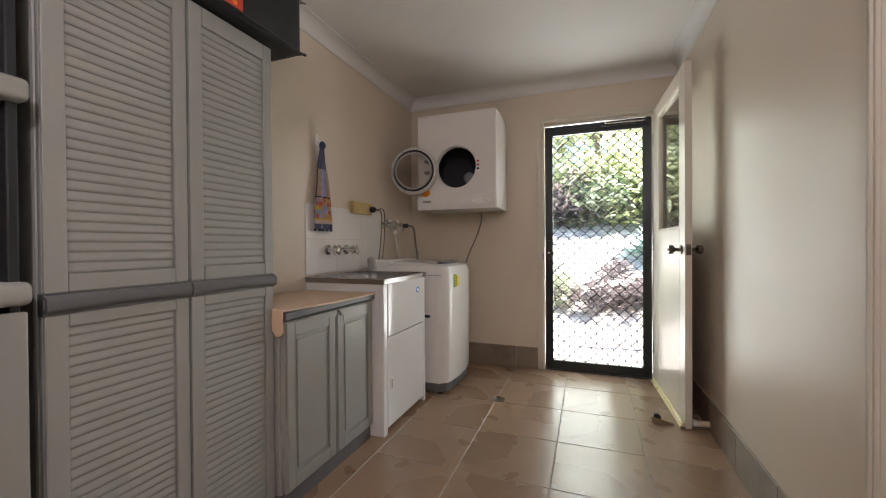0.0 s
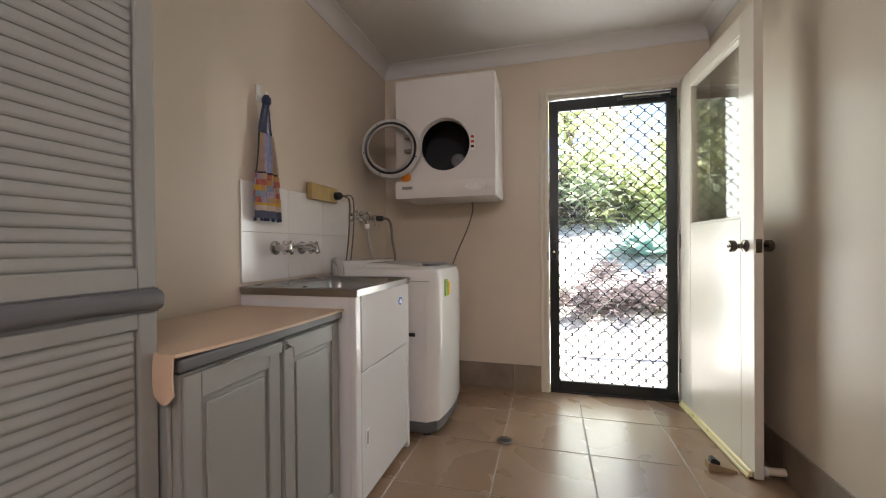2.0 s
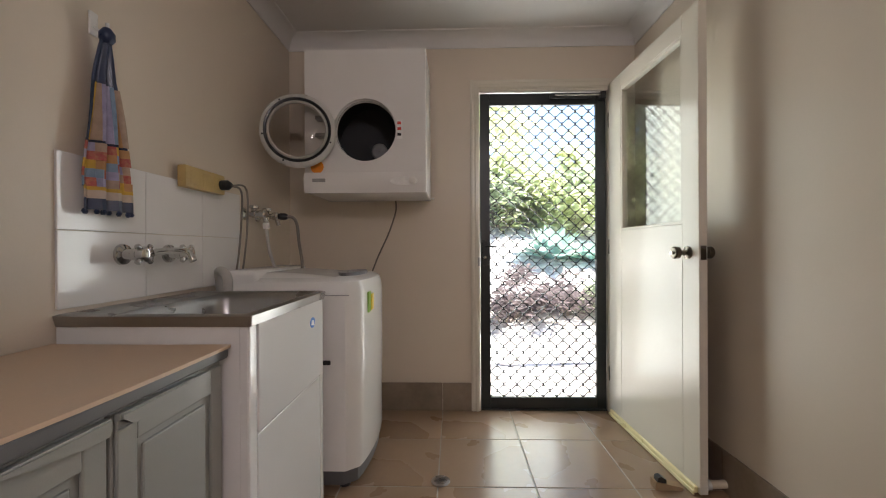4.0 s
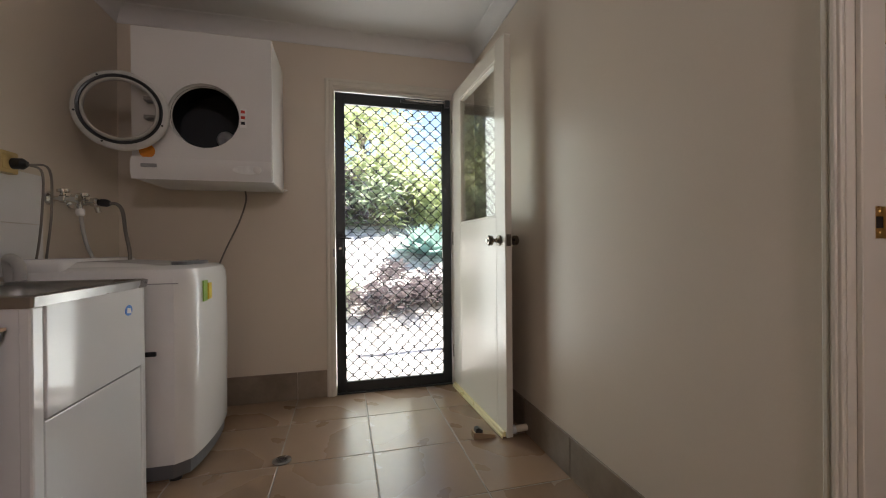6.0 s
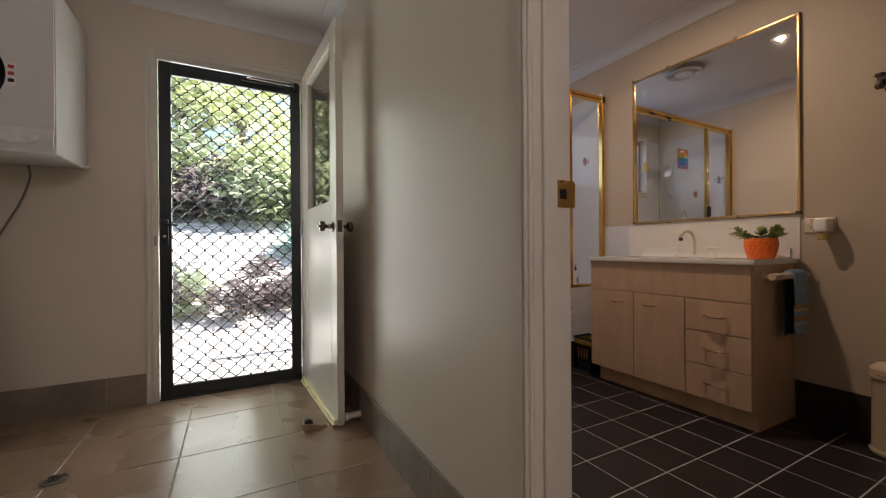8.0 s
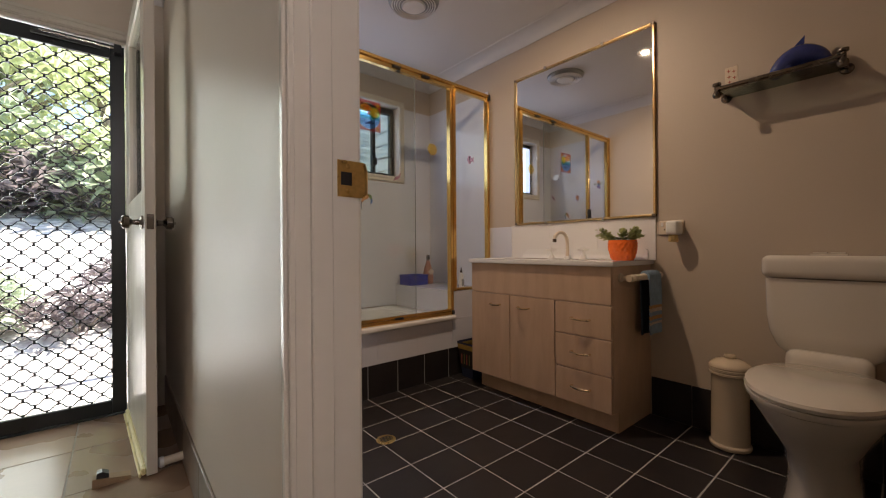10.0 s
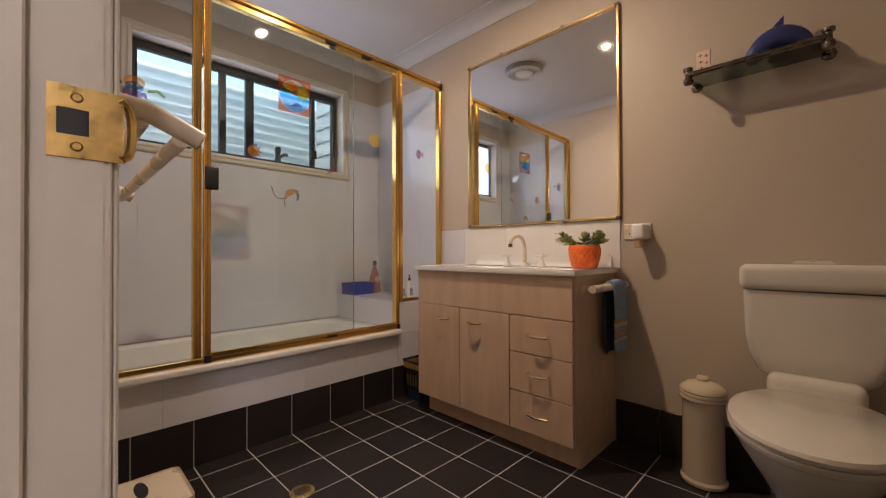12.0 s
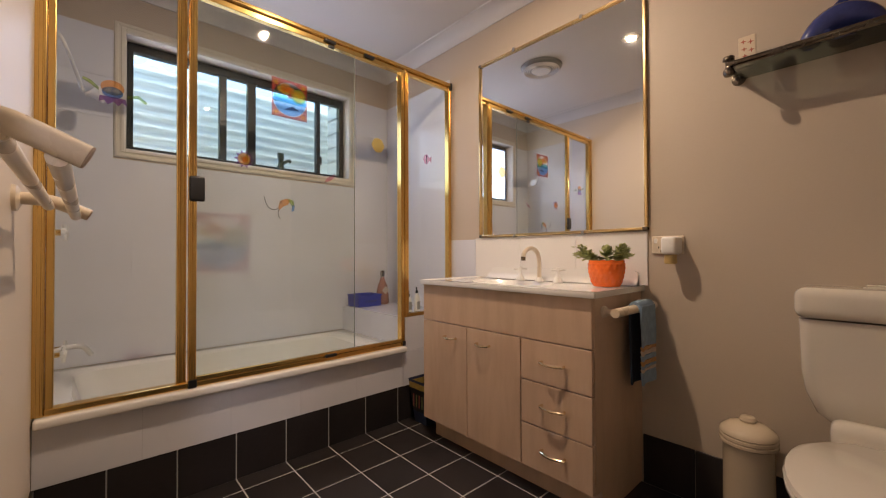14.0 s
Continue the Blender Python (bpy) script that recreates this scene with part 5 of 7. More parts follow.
    part("corner_cap", box(1.122, 1.152, y0 - 0.012, y0 - 0.002, zb + 0.002, zb + 0.034, 0.003), "black", root)
    part("corner_cap", box(2.180, 2.200, y0 - 0.006, y0 + 0.002, zb + 0.002, zb + 0.03, 0.003), "black", root)
    part("corner_cap", box(2.560, BX1 - 0.008, y0 - 0.008, y0 + 0.004, zt - 0.045, zt + 0.002, 0.003), "black", root)
    part("handle", box(1.122, 1.176, y0 - 0.026, y0 - 0.007, 1.187, 1.288, 0.008, 3), "black", root, "black plastic pull", smooth=True)


shower_screen()
YS = 2.6485


def star(cx, cz, r0, r1, n, phase=0.0):
    return [(cx + (r0 if k % 2 else r1) * math.cos(math.pi * k / n + phase), cz + (r0 if k % 2 else r1) * math.sin(math.pi * k / n + phase)) for k in range(2 * n)]


def flat(root, outline, layer, mat, y=YS, name="shape"):
    """One shape of film, lying on the glass."""
    b = bmesh.new()
    b.faces.new([b.verts.new((x, y - 0.0006 * (layer + 1), z)) for x, z in outline])
    part(name, b, "film_" + mat, root)


def stickers():
    g = "stickers on the shower glass"
    s = thing("window_sticker", (1.528, YS, 1.704), "square sun and sea suncatcher sticker on the glass", "sticker", g)
    c, h = (1.528, 1.704), 0.083
    for sx, sz in ((-1, 1), (1, 1), (1, -1), (-1, -1)):
        arc = [(c[0] + sx * 0.079 * math.cos(q), c[1] + sz * 0.079 * math.sin(q)) for q in [math.pi / 2 * k / 10 for k in range(11)]]
        flat(s, [(c[0] + sx * h, c[1]), *arc, (c[0], c[1] + sz * 0.090), (c[0] + sx * h, c[1] + sz * 0.090)], 0, "red", name="corner")
        flat(s, star(c[0] + sx * 0.064, c[1] + sz * 0.070, 0.007, 0.020, 6), 1, "yellow", name="corner_flame")
    flat(s, [(c[0] + 0.078 * math.cos(a), c[1] + 0.078 * math.sin(a)) for a in [math.pi + math.pi * k / 20 for k in range(21)]], 1, "blue", name="sea")
    flat(s, [(c[0] - 0.075 + 0.15 * k / 12, c[1] + (0.010 if k % 2 else 0.018)) for k in range(13)] + [(c[0] + 0.076, c[1] - 0.02), (c[0] - 0.076, c[1] - 0.02)], 4, "teal", name="wave")
    for dx, dz, r in ((-0.040, 0.040, 0.020), (-0.020, 0.052, 0.024), (0.002, 0.044, 0.019), (-0.022, 0.036, 0.020)):
        flat(s, circle(c[0] + dx, c[1] + dz, r, 16, 0.8), 5, "orange" if dz > 0.043 else "yellow", name="cloud")
    flat(s, circle(c[0] + 0.040, c[1] + 0.022, 0.036, 20), 4, "green", name="sun_ring")
    flat(s, circle(c[0] + 0.040, c[1] + 0.022, 0.027, 18), 5, "yellow", name="sun")
    flat(s, [(c[0] - 0.012, c[1] + 0.005), (c[0] + 0.014, c[1] + 0.005), (c[0], c[1] + 0.04)], 6, "red", name="sail")
    flat(s, [(c[0] - 0.03, c[1] - 0.055), (c[0] + 0.01, c[1] - 0.03), (c[0] + 0.045, c[1] - 0.045), (c[0] + 0.005, c[1] - 0.05)], 6, "navy", name="fish")
    o = thing("window_sticker", (0.885, 2.664, 1.565), "purple and yellow octopus shaped suncatcher sticker", "sticker", g)
    yo = 2.666
    flat(o, circle(0.888, 1.585, 0.034, 18, 0.8), 0, "orange", yo)
    flat(o, circle(0.888, 1.567, 0.030, 16, 0.7), 1, "blue", yo)
    flat(o, [(0.852, 1.55), (0.925, 1.55), (0.93, 1.525), (0.915, 1.535), (0.905, 1.52), (0.89, 1.535), (0.875, 1.52), (0.865, 1.535), (0.85, 1.527)], 2, "purple", yo)
    flat(o, [(0.93, 1.565), (0.965, 1.575), (0.99, 1.555), (0.985, 1.545), (0.962, 1.563), (0.93, 1.553)], 1, "green", yo)
    flat(o, [(0.85, 1.565), (0.825, 1.585), (0.805, 1.595), (0.808, 1.605), (0.83, 1.597), (0.85, 1.577)], 1, "green", yo)
    for dx in (-0.012, 0.012):
        flat(o, circle(0.888 + dx, 1.575, 0.008, 12), 3, "white", yo)
    f = thing("window_sticker", (1.329, YS, 1.391), "yellow and purple sun shaped sticker", "sticker", g)
    flat(f, star(1.329, 1.391, 0.026, 0.042, 10), 0, "purple")
    flat(f, circle(1.329, 1.391, 0.026, 20), 1, "yellow")
    flat(f, circle(1.332, 1.389, 0.013, 16), 2, "orange")
    s = thing("window_sticker", (2.03, 2.668, 1.585), "yellow scallop shell sticker on the glass", "sticker", g)
    flat(s, [(2.03 + 0.040 * math.cos(a) * (1 + 0.06 * math.cos(6 * a)), 1.585 + 0.040 * math.sin(a)) for a in [radians(-40 + 260 * k / 20) for k in range(21)]] + [(2.016, 1.545), (2.044, 1.545)], 0, "yellow", 2.669)
    s = thing("window_sticker", (2.387, 2.666, 1.563), "pale pink fish sticker on the glass", "sticker", g)
    flat(s, [(2.355, 1.56), (2.37, 1.59), (2.39, 1.595), (2.405, 1.575), (2.425, 1.59), (2.423, 1.545), (2.405, 1.556), (2.39, 1.53), (2.37, 1.535)], 0, "pink", 2.667)
    flat(s, [(2.38, 1.535), (2.388, 1.535), (2.388, 1.59), (2.38, 1.59)], 1, "navy", 2.667)
    s = thing("window_sticker", (1.50, YS, 1.205), "orange and green prawn shaped sticker with long feelers", "sticker", g)
    flat(s, [(1.475, 1.19), (1.485, 1.222), (1.515, 1.235), (1.53, 1.225), (1.52, 1.205), (1.497, 1.195), (1.478, 1.175)], 0, "orange")
    flat(s, [(1.515, 1.235), (1.545, 1.228), (1.55, 1.205), (1.538, 1.20), (1.528, 1.215)], 1, "green")
    flat(s, [(1.538, 1.205), (1.552, 1.205), (1.548, 1.18), (1.535, 1.172)], 2, "blue")
    flat(s, circle(1.487, 1.213, 0.008, 12), 2, "white")
    part("feeler", tube([(1.478, YS - 0.002, 1.185), (1.45, YS - 0.002, 1.178), (1.425, YS - 0.002, 1.195), (1.412, YS - 0.002, 1.235)], 0.0016, 6), "black", s)
    part("feeler", tube([(1.478, YS - 0.002, 1.182), (1.474, YS - 0.002, 1.165), (1.478, YS - 0.002, 1.145), (1.486, YS - 0.002, 1.138)], 0.0016, 6), "black", s)
    s = thing("window_sticker", (1.728, YS, 1.356), "pink shell shaped sticker", "sticker", g)
    flat(s, [(1.70, 1.33), (1.715, 1.358), (1.74, 1.368), (1.758, 1.392), (1.752, 1.36), (1.735, 1.345), (1.715, 1.338)], 0, "pink")


stickers()


def shower_fittings():
    root = thing("shower", (BX0 + 0.008, 3.2, 1.98), "white shower arm with a small rose on the tiled wall", "shower arm")
    x = BX0 + 0.008
    part("flange", lathe([(0.022, 0), (0.020, 0.006), (0.010, 0.012)], along((x, 3.2, 1.96), (5, 3.2, 1.96)), 18), "white_plastic", root, smooth=True)
    part("arm", tube([(x, 3.2, 1.96), (x + 0.03, 3.2, 1.94), (x + 0.07, 3.2, 1.83), (x + 0.105, 3.2, 1.715)], 0.0075, 10), "white_plastic", root, smooth=True)
    part("rose", lathe([(0.010, 0), (0.013, 0.02), (0.038, 0.05), (0.038, 0.06), (0.001, 0.062)], along((x + 0.11, 3.2, 1.705), (x + 0.22, 3.2, 1.735)), 20, cap=False), "white_plastic", root, smooth=True)
    for z, nm, sp in ((1.065, "shower_taps", False), (0.575, "bath_taps", True)):
        r2 = thing(nm, (x, 3.05, z), "white and gold cross-handled taps on the tiled wall", "taps")
        for y in (2.98, 3.12):
            part("spindle", rod((x, y, z), (x + 0.05, y, z), 0.010, 12), "brass", r2, smooth=True)
            hd = part("tap_handle", lathe([(0.014, 0), (0.016, 0.012), (0.010, 0.02)], along((x + 0.045, y, z), (9, y, z)), 14), "white_plastic", r2, smooth=True)
            for k in range(4):
                a = radians(90 * k)
                part("handle_arm", rod((x + 0.055, y, z), (x + 0.055, y + 0.032 * math.cos(a), z + 0.032 * math.sin(a)), 0.007, 8), "white_plastic", hd, smooth=True)
        if sp:
            part("spout", tube([(x, 3.05, z - 0.005), (x + 0.06, 3.05, z + 0.012), (x + 0.11, 3.05, z + 0.010), (x + 0.14, 3.05, z - 0.03)], 0.010, 10), "white_plastic", r2, smooth=True)


shower_fittings()
bs = thing("soap_basket", (2.27, 3.28, 0.6), "blue slatted plastic soap basket on the bath ledge", "basket")
part("tray", box(2.222, 2.392, 3.21, 3.35, 0.601, 0.612, 0.003), "blue_plastic", bs)
for q in ((2.216, 2.398, 3.203, 3.210), (2.216, 2.398, 3.350, 3.357), (2.216, 2.223, 3.210, 3.350), (2.391, 2.398, 3.210, 3.350)):
    part("side", box(*q, 0.601, 0.678, 0.003), "blue_plastic", bs)
part("rim", tube([(2.214, 3.202, 0.68), (2.400, 3.202, 0.68), (2.400, 3.358, 0.68), (2.214, 3.358, 0.68), (2.214, 3.202, 0.68)], 0.005, 8, curve=False), "blue_plastic", bs)
for k in range(4):
    part("side_slot", box(2.262 + k * 0.027, 2.276 + k * 0.027, 3.2022, 3.2032, 0.630, 0.646), "navy", bs)
bo = thing("shampoo_bottle", (2.46, 3.28, 0.6), "pinkish brown flask bottle with a pale diamond label", "bottle")
part("bottle", lathe([(0.044, 0), (0.047, 0.01), (0.046, 0.07), (0.036, 0.13), (0.018, 0.18), (0.013, 0.20)], Matrix.Translation((2.46, 3.28, 0.601)), 24), "amber_rose", bo, smooth=True)
part("label", slab([(2.425, 0.705), (2.455, 0.675), (2.485, 0.705), (2.455, 0.735)], 3.228, 3.2345), "stripe_cream", bo)
part("cap", lathe([(0.014, 0.201), (0.017, 0.21), (0.016, 0.245), (0.001, 0.25)], Matrix.Translation((2.46, 3.28, 0.601)), 16, cap=False), "steel", bo, smooth=True)
for k, (bx, by, h) in enumerate(((2.335, 2.79, 0.10), (2.385, 2.77, 0.12))):
    b2 = thing("pump_bottle", (bx, by, 0.6), "small white pump bottle with a black cap", "bottle", "pump bottles on the ledge")
    part("bottle", lathe([(0.018, 0), (0.019, 0.006), (0.018, h - 0.02), (0.008, h)], Matrix.Translation((bx, by, 0.601)), 16), "white_plastic", b2, smooth=True)
    part("pump", lathe([(0.009, h), (0.009, h + 0.015), (0.004, h + 0.018), (0.004, h + 0.03), (0.008, h + 0.032), (0.001, h + 0.04)], Matrix.Translation((bx, by, 0.601)), 12, cap=False), "black", b2, smooth=True)
    part("label", box(bx - 0.012, bx + 0.012, by - 0.0205, by - 0.0185, 0.62, 0.67), "grey", b2)
wb = thing("patterned_bin", (2.29, 2.55, 0.0), "small dark patterned wastepaper bin beside the vanity", "waste bin")
for z0, z1, mat, nm in ((0.004, 0.07, "navy", "lower_band"), (0.07, 0.20, "black", "side"), (0.20, 0.235, "dull_gold", "painted_border"), (0.235, 0.25, "navy", "rim")):
    f = lambda z: 0.052 + 0.11 * z
    b = bmesh.new()
    lo = [b.verts.new((2.29 + sx * f(z0), 2.55 + sy * f(z0), z0)) for sx, sy in ((-1, -1), (1, -1), (1, 1), (-1, 1))]
    hi = [b.verts.new((2.29 + sx * f(z1), 2.55 + sy * f(z1), z1)) for sx, sy in ((-1, -1), (1, -1), (1, 1), (-1, 1))]
    for k in range(4):
        b.faces.new((lo[k], lo[(k + 1) % 4], hi[(k + 1) % 4], hi[k]))
    part(nm, b, mat, wb)
for k in range(4):
    part("painted_mark", box(2.213, 2.215, 2.505 + k * 0.025, 2.512 + k * 0.025, 0.10, 0.17), "rust" if k % 2 else "leaf_dark", wb)


def vanity():
    x0, y0, y1, zt = 2.148, 1.472, 2.41, 0.822
    root = thing("vanity_cabinet", (2.36, 1.94, 0), "pale wood laminate vanity cabinet with two doors and three drawers", "vanity")
    xb = BX1 - 0.001
    part("carcass", box(x0 + 0.02, xb, y0, y1, 0.108, zt - 0.115, 0.001, 1), "maple", root)
    for e0, e1 in ((y0, y0 + 0.016), (y1 - 0.016, y1)):
        part("side_panel", box(x0 + 0.02, xb, e0, e1, zt - 0.115, zt - 0.006), "maple", root)
    part("plinth", box(x0 + 0.075, xb, y0 + 0.004, y1 - 0.01, 0.0, 0.106, 0.001, 1), "maple", root)
    part("fascia", box(x0, x0 + 0.018, y0 + 0.001, y1, 0.629, zt - 0.0065, 0.0015, 1), "maple", root)
    ys, ym = 2.092, 1.782

    def handle(parent, y, z, w=0.036):
        part("handle", tube([(x0, y - w, z), (x0 - 0.018, y - w, z - 0.001), (x0 - 0.030, y, z - 0.002), (x0 - 0.018, y + w, z - 0.001), (x0, y + w, z)], 0.0052, 8), "champagne", parent, "slim bowed champagne metal handle", smooth=True)

    for a, c, hy in ((ys + 0.0024, y1, 2.20), (ym + 0.0024, ys - 0.0024, 1.985)):
        d = part("door", box(x0, x0 + 0.018, a, c, 0.112, 0.625, 0.0015, 1), "maple", root)
        handle(d, hy, 0.562)
    for lo, hi in ((0.462, 0.625), (0.288, 0.459), (0.112, 0.285)):
        d = part("drawer", box(x0, x0 + 0.018, y0 + 0.001, ym - 0.0024, lo + 0.001, hi - 0.001, 0.0015, 1), "maple", root)
        handle(d, 1.63, (lo + hi) / 2 + 0.004, 0.048)
    # moulded top with a hollow oval basin
    top = thing("basin_bench", (2.36, 1.94, zt), "white moulded vanity top with an integral basin", "basin")
    tx0, ty0, ty1 = x0 - 0.016, y0 - 0.018, y1 + 0.012
    cx, cy = 2.36, 1.99

    def bench(u, v):
        x, y = tx0 + u * (xb - tx0), ty0 + v * (ty1 - ty0)
        e = ((x - cx) / 0.14) ** 2 + ((y - cy) / 0.22) ** 2
        dip = 0.10 * (1 - e ** 1.6) ** 0.75 if e < 1 else 0.0
        rim = 0.005 * max(0.0, 1 - min(x - tx0, y - ty0, ty1 - y) / 0.022) ** 2
        return Vector((x, y, zt + 0.010 + rim - dip))

    part("top", sheet(bench, 44, 84), "enamel", top, smooth=True)
    part("front_lip", box(tx0, tx0 + 0.012, ty0, ty1, zt - 0.010, zt + 0.0145, 0.003), "enamel", top, smooth=True)
    part("end_lip", box(tx0 + 0.013, xb, ty0, ty0 + 0.010, zt - 0.010, zt + 0.0145, 0.003), "enamel", top, smooth=True)
    part("end_lip", box(tx0 + 0.013, xb, ty1 - 0.010, ty1, zt - 0.010, zt + 0.0145, 0.003), "enamel", top, smooth=True)
    prof = [(y0 + 0.005, zt + 0.012), (y0 + 0.005, zt + 0.066), (y0 + 0.02, zt + 0.074), (2.26, zt + 0.074), (2.285, zt + 0.069), (2.305, zt + 0.040), (2.318, zt + 0.012)]
    part("upstand", slab(prof, xb - 0.022, xb - 0.008, "x", 0.005), "enamel", top, smooth=True)
    part("cove", sheet(lambda u, v: Vector((xb - 0.022 - 0.03 * (1 - math.sin(v * math.pi / 2)), y0 + 0.006 + u * (2.31 - y0), zt + 0.0125 + 0.03 * (1 - math.cos(v * math.pi / 2)))), 2, 8), "enamel", top, smooth=True)
    part("waste", lathe([(0.022, 0), (0.020, 0.004), (0.001, 0.003)], Matrix.Translation((cx, cy, zt - 0.088)), 20, cap=False), "chrome", top, smooth=True)
    tp = thing("basin_tap", (2.49, 1.92, zt + 0.012), "white gooseneck basin tap with two cross handles", "tap")
    z = zt + 0.012
    part("base", lathe([(0.022, 0), (0.020, 0.006), (0.012, 0.02)], Matrix.Translation((2.49, 1.92, z)), 18), "white_plastic", tp, smooth=True)
    part("spout", tube([(2.49, 1.92, z + 0.01), (2.49, 1.92, z + 0.10), (2.475, 1.925, z + 0.148), (2.44, 1.935, z + 0.164), (2.405, 1.945, z + 0.146), (2.398, 1.948, z + 0.122)], 0.0105, 12), "cream_plastic", tp, "cream gooseneck spout", smooth=True)
    part("aerator", rod((2.398, 1.948, z + 0.122), (2.397, 1.948, z + 0.104), 0.0118, 14), "bronze", tp, smooth=True)
    for y in (2.035, 1.815):
        part("handle_base", lathe([(0.024, 0), (0.023, 0.004), (0.015, 0.022), (0.009, 0.034), (0.007, 0.046), (0.010, 0.052), (0.010, 0.064), (0.005, 0.072)], Matrix.Translation((2.49, y, z)), 18), "white_plastic", tp, smooth=True)
        for k in range(4):
            a = radians(45 + 90 * k)
            part("handle_arm", rod((2.49, y, z + 0.058), (2.49 + 0.033 * math.cos(a), y + 0.033 * math.sin(a), z + 0.058), 0.0048, 10), "white_plastic", tp, smooth=True)
    # towel rail on the vanity's side, and the towel
    rl = thing("vanity_towel_rail", (2.40, y0, 0.755), "cream plastic towel rail on the vanity side", "towel rail")
    for x in (2.235, 2.555):
        part("mount", lathe([(0.022, 0), (0.020, 0.01), (0.012, 0.016), (0.012, 0.055)], along((x, y0, 0.757), (x, 0, 0.757)), 16), "cream_plastic", rl, smooth=True)
    part("bar", rod((2.215, y0 - 0.052, 0.757), (2.575, y0 - 0.052, 0.757), 0.0165, 14), "cream_plastic", rl, smooth=True)
    tw = thing("face_towel", (2.40, y0 - 0.052, 0.6), "folded blue towel with orange stripes over the rail", "towel")

    def fold(h0, h1, off, wide=1.0):
        return lambda u, v: Vector((2.385 + u * 0.135 * wide, y0 - 0.052 - off - 0.006 * math.sin(u * 7 + 2 * v) * v, 0.768 - (h0 + (h1 - h0) * v) * 0.30))
    for h0, h1, mat in ((0.0, 0.52, "towel_blue"), (0.52, 0.57, "stripe_orange"), (0.57, 0.63, "stripe_cream"), (0.63, 0.70, "towel_blue"), (0.70, 0.76, "stripe_orange"), (0.76, 0.80, "towel_blue"), (0.80, 0.84, "stripe_cream"), (0.84, 1.0, "towel_blue")):
        part("towel_front", sheet(fold(h0, h1, 0.019), 10, max(2, int(10 * (h1 - h0))), 0.007), mat, tw, smooth=True)
    part("towel_back", sheet(fold(0.0, 1.02, -0.023, 1.0), 10, 10, 0.007), "towel_dark", tw, smooth=True)
    part("towel_top", tube([(2.383, y0 - 0.052, 0.764), (2.45, y0 - 0.052, 0.766), (2.521, y0 - 0.052, 0.764)], 0.022, 14), "towel_blue", tw, smooth=True)


vanity()


def pot_plant():
    cx, cy, z = 2.44, 1.555, 0.8345
    root = thing("pot_plant", (cx, cy, z), "small succulent in an orange diamond-quilted pot", "pot plant")
    b = bmesh.new()
    seg, rows = 90, 30
    grid = []
    for j in range(rows + 1):
        h = j / rows
        ring = []
        for k in range(seg):
            a = 2 * math.pi * k / seg
            r = 0.052 + 0.018 * math.sin(min(1, h * 1.25) * math.pi / 2) + 0.0045 * abs(math.sin(a * 9 + h * 9)) * abs(math.sin(a * 9 - h * 9)) * (1 if 0.05 < h < 0.9 else 0)
            ring.append(b.verts.new((cx + r * math.cos(a), cy + r * math.sin(a), z + h * 0.108)))
        grid.append(ring)
    for p, q in zip(grid, grid[1:]):
        for k in range(seg):
            b.faces.new((p[k], p[(k + 1) % seg], q[(k + 1) % seg], q[k]))
    b.faces.new(grid[0][::-1])
    part("pot", b, "orange_pot", root, "orange quilted ceramic pot", smooth=True)
    part("soil", lathe([(0.067, 0.095), (0.001, 0.098)], Matrix.Translation((cx, cy, z)), 24, cap=False), "soil", root)
    rng = random.Random(5)

    def blade(b, p, d, L, W, cup=0.15):
        side = d.cross(Vector((0, 0, 1))).normalized() * W
        nrm = side.cross(d).normalized()
        v = [b.verts.new(q) for q in (p, p + d * L * 0.35 + side * 0.8, p + d * L * 0.72 + side, p + d * L, p + d * L * 0.72 - side, p + d * L * 0.35 - side * 0.8, p + d * L * 0.4 - nrm * W * cup * 3, p + d * L * 0.72 - nrm * W * cup * 3)]
        for q in ((0, 1, 6), (1, 2, 7, 6), (2, 3, 7), (3, 4, 7), (4, 5, 6, 7), (5, 0, 6)):
            b.faces.new([v[i] for i in q])

    # broad-leaved rosette in the middle
    heart = Vector((cx, cy - 0.002, z + 0.10))
    part("stem", tube([heart - Vector((0, 0, 0.01)), heart + Vector((0, 0, 0.02)), heart + Vector((0, 0.002, 0.045))], 0.006, 8), "leaf_pale", root)
    for k in range(13):
        b = bmesh.new()
        a2, el = k * 2.4, 0.15 + 1.05 * k / 13
        blade(b, heart + Vector((0, 0, 0.012 + 0.0028 * k)), Vector((math.cos(a2) * math.cos(el), math.sin(a2) * math.cos(el), math.sin(el))), 0.043 - 0.0008 * k, 0.0145, 0.2)
        part("rosette_leaf", b, "leaf_dark" if k % 3 else "leaf_pale", root, smooth=True)
    # two bushy clusters of small pale leaves
    for sy, reach in ((1, 0.075), (-1, 0.062)):
        for s in range(6):
            base = Vector((cx + rng.gauss(0, 0.012), cy + sy * 0.035, z + 0.096))
            tip = base + Vector((rng.gauss(0, 0.03) - 0.01, sy * reach * (0.35 + 0.65 * rng.random()), 0.025 + 0.045 * rng.random()))
            part("stem", tube([base, base.lerp(tip, 0.5) + Vector((0, 0, 0.008)), tip], 0.0022, 6), "leaf_pale", root)
            b = bmesh.new()
            for k in range(30):
                a2, el = rng.random() * 6.28, rng.random() * 1.3 - 0.2
                blade(b, base.lerp(tip, 0.3 + 0.75 * rng.random()), Vector((math.cos(a2) * math.cos(el), math.sin(a2) * math.cos(el), math.sin(el))), 0.018 + 0.012 * rng.random(), 0.008)
            part("sprig", b, "leaf_pale" if s % 2 else "leaf_olive", root, smooth=True)


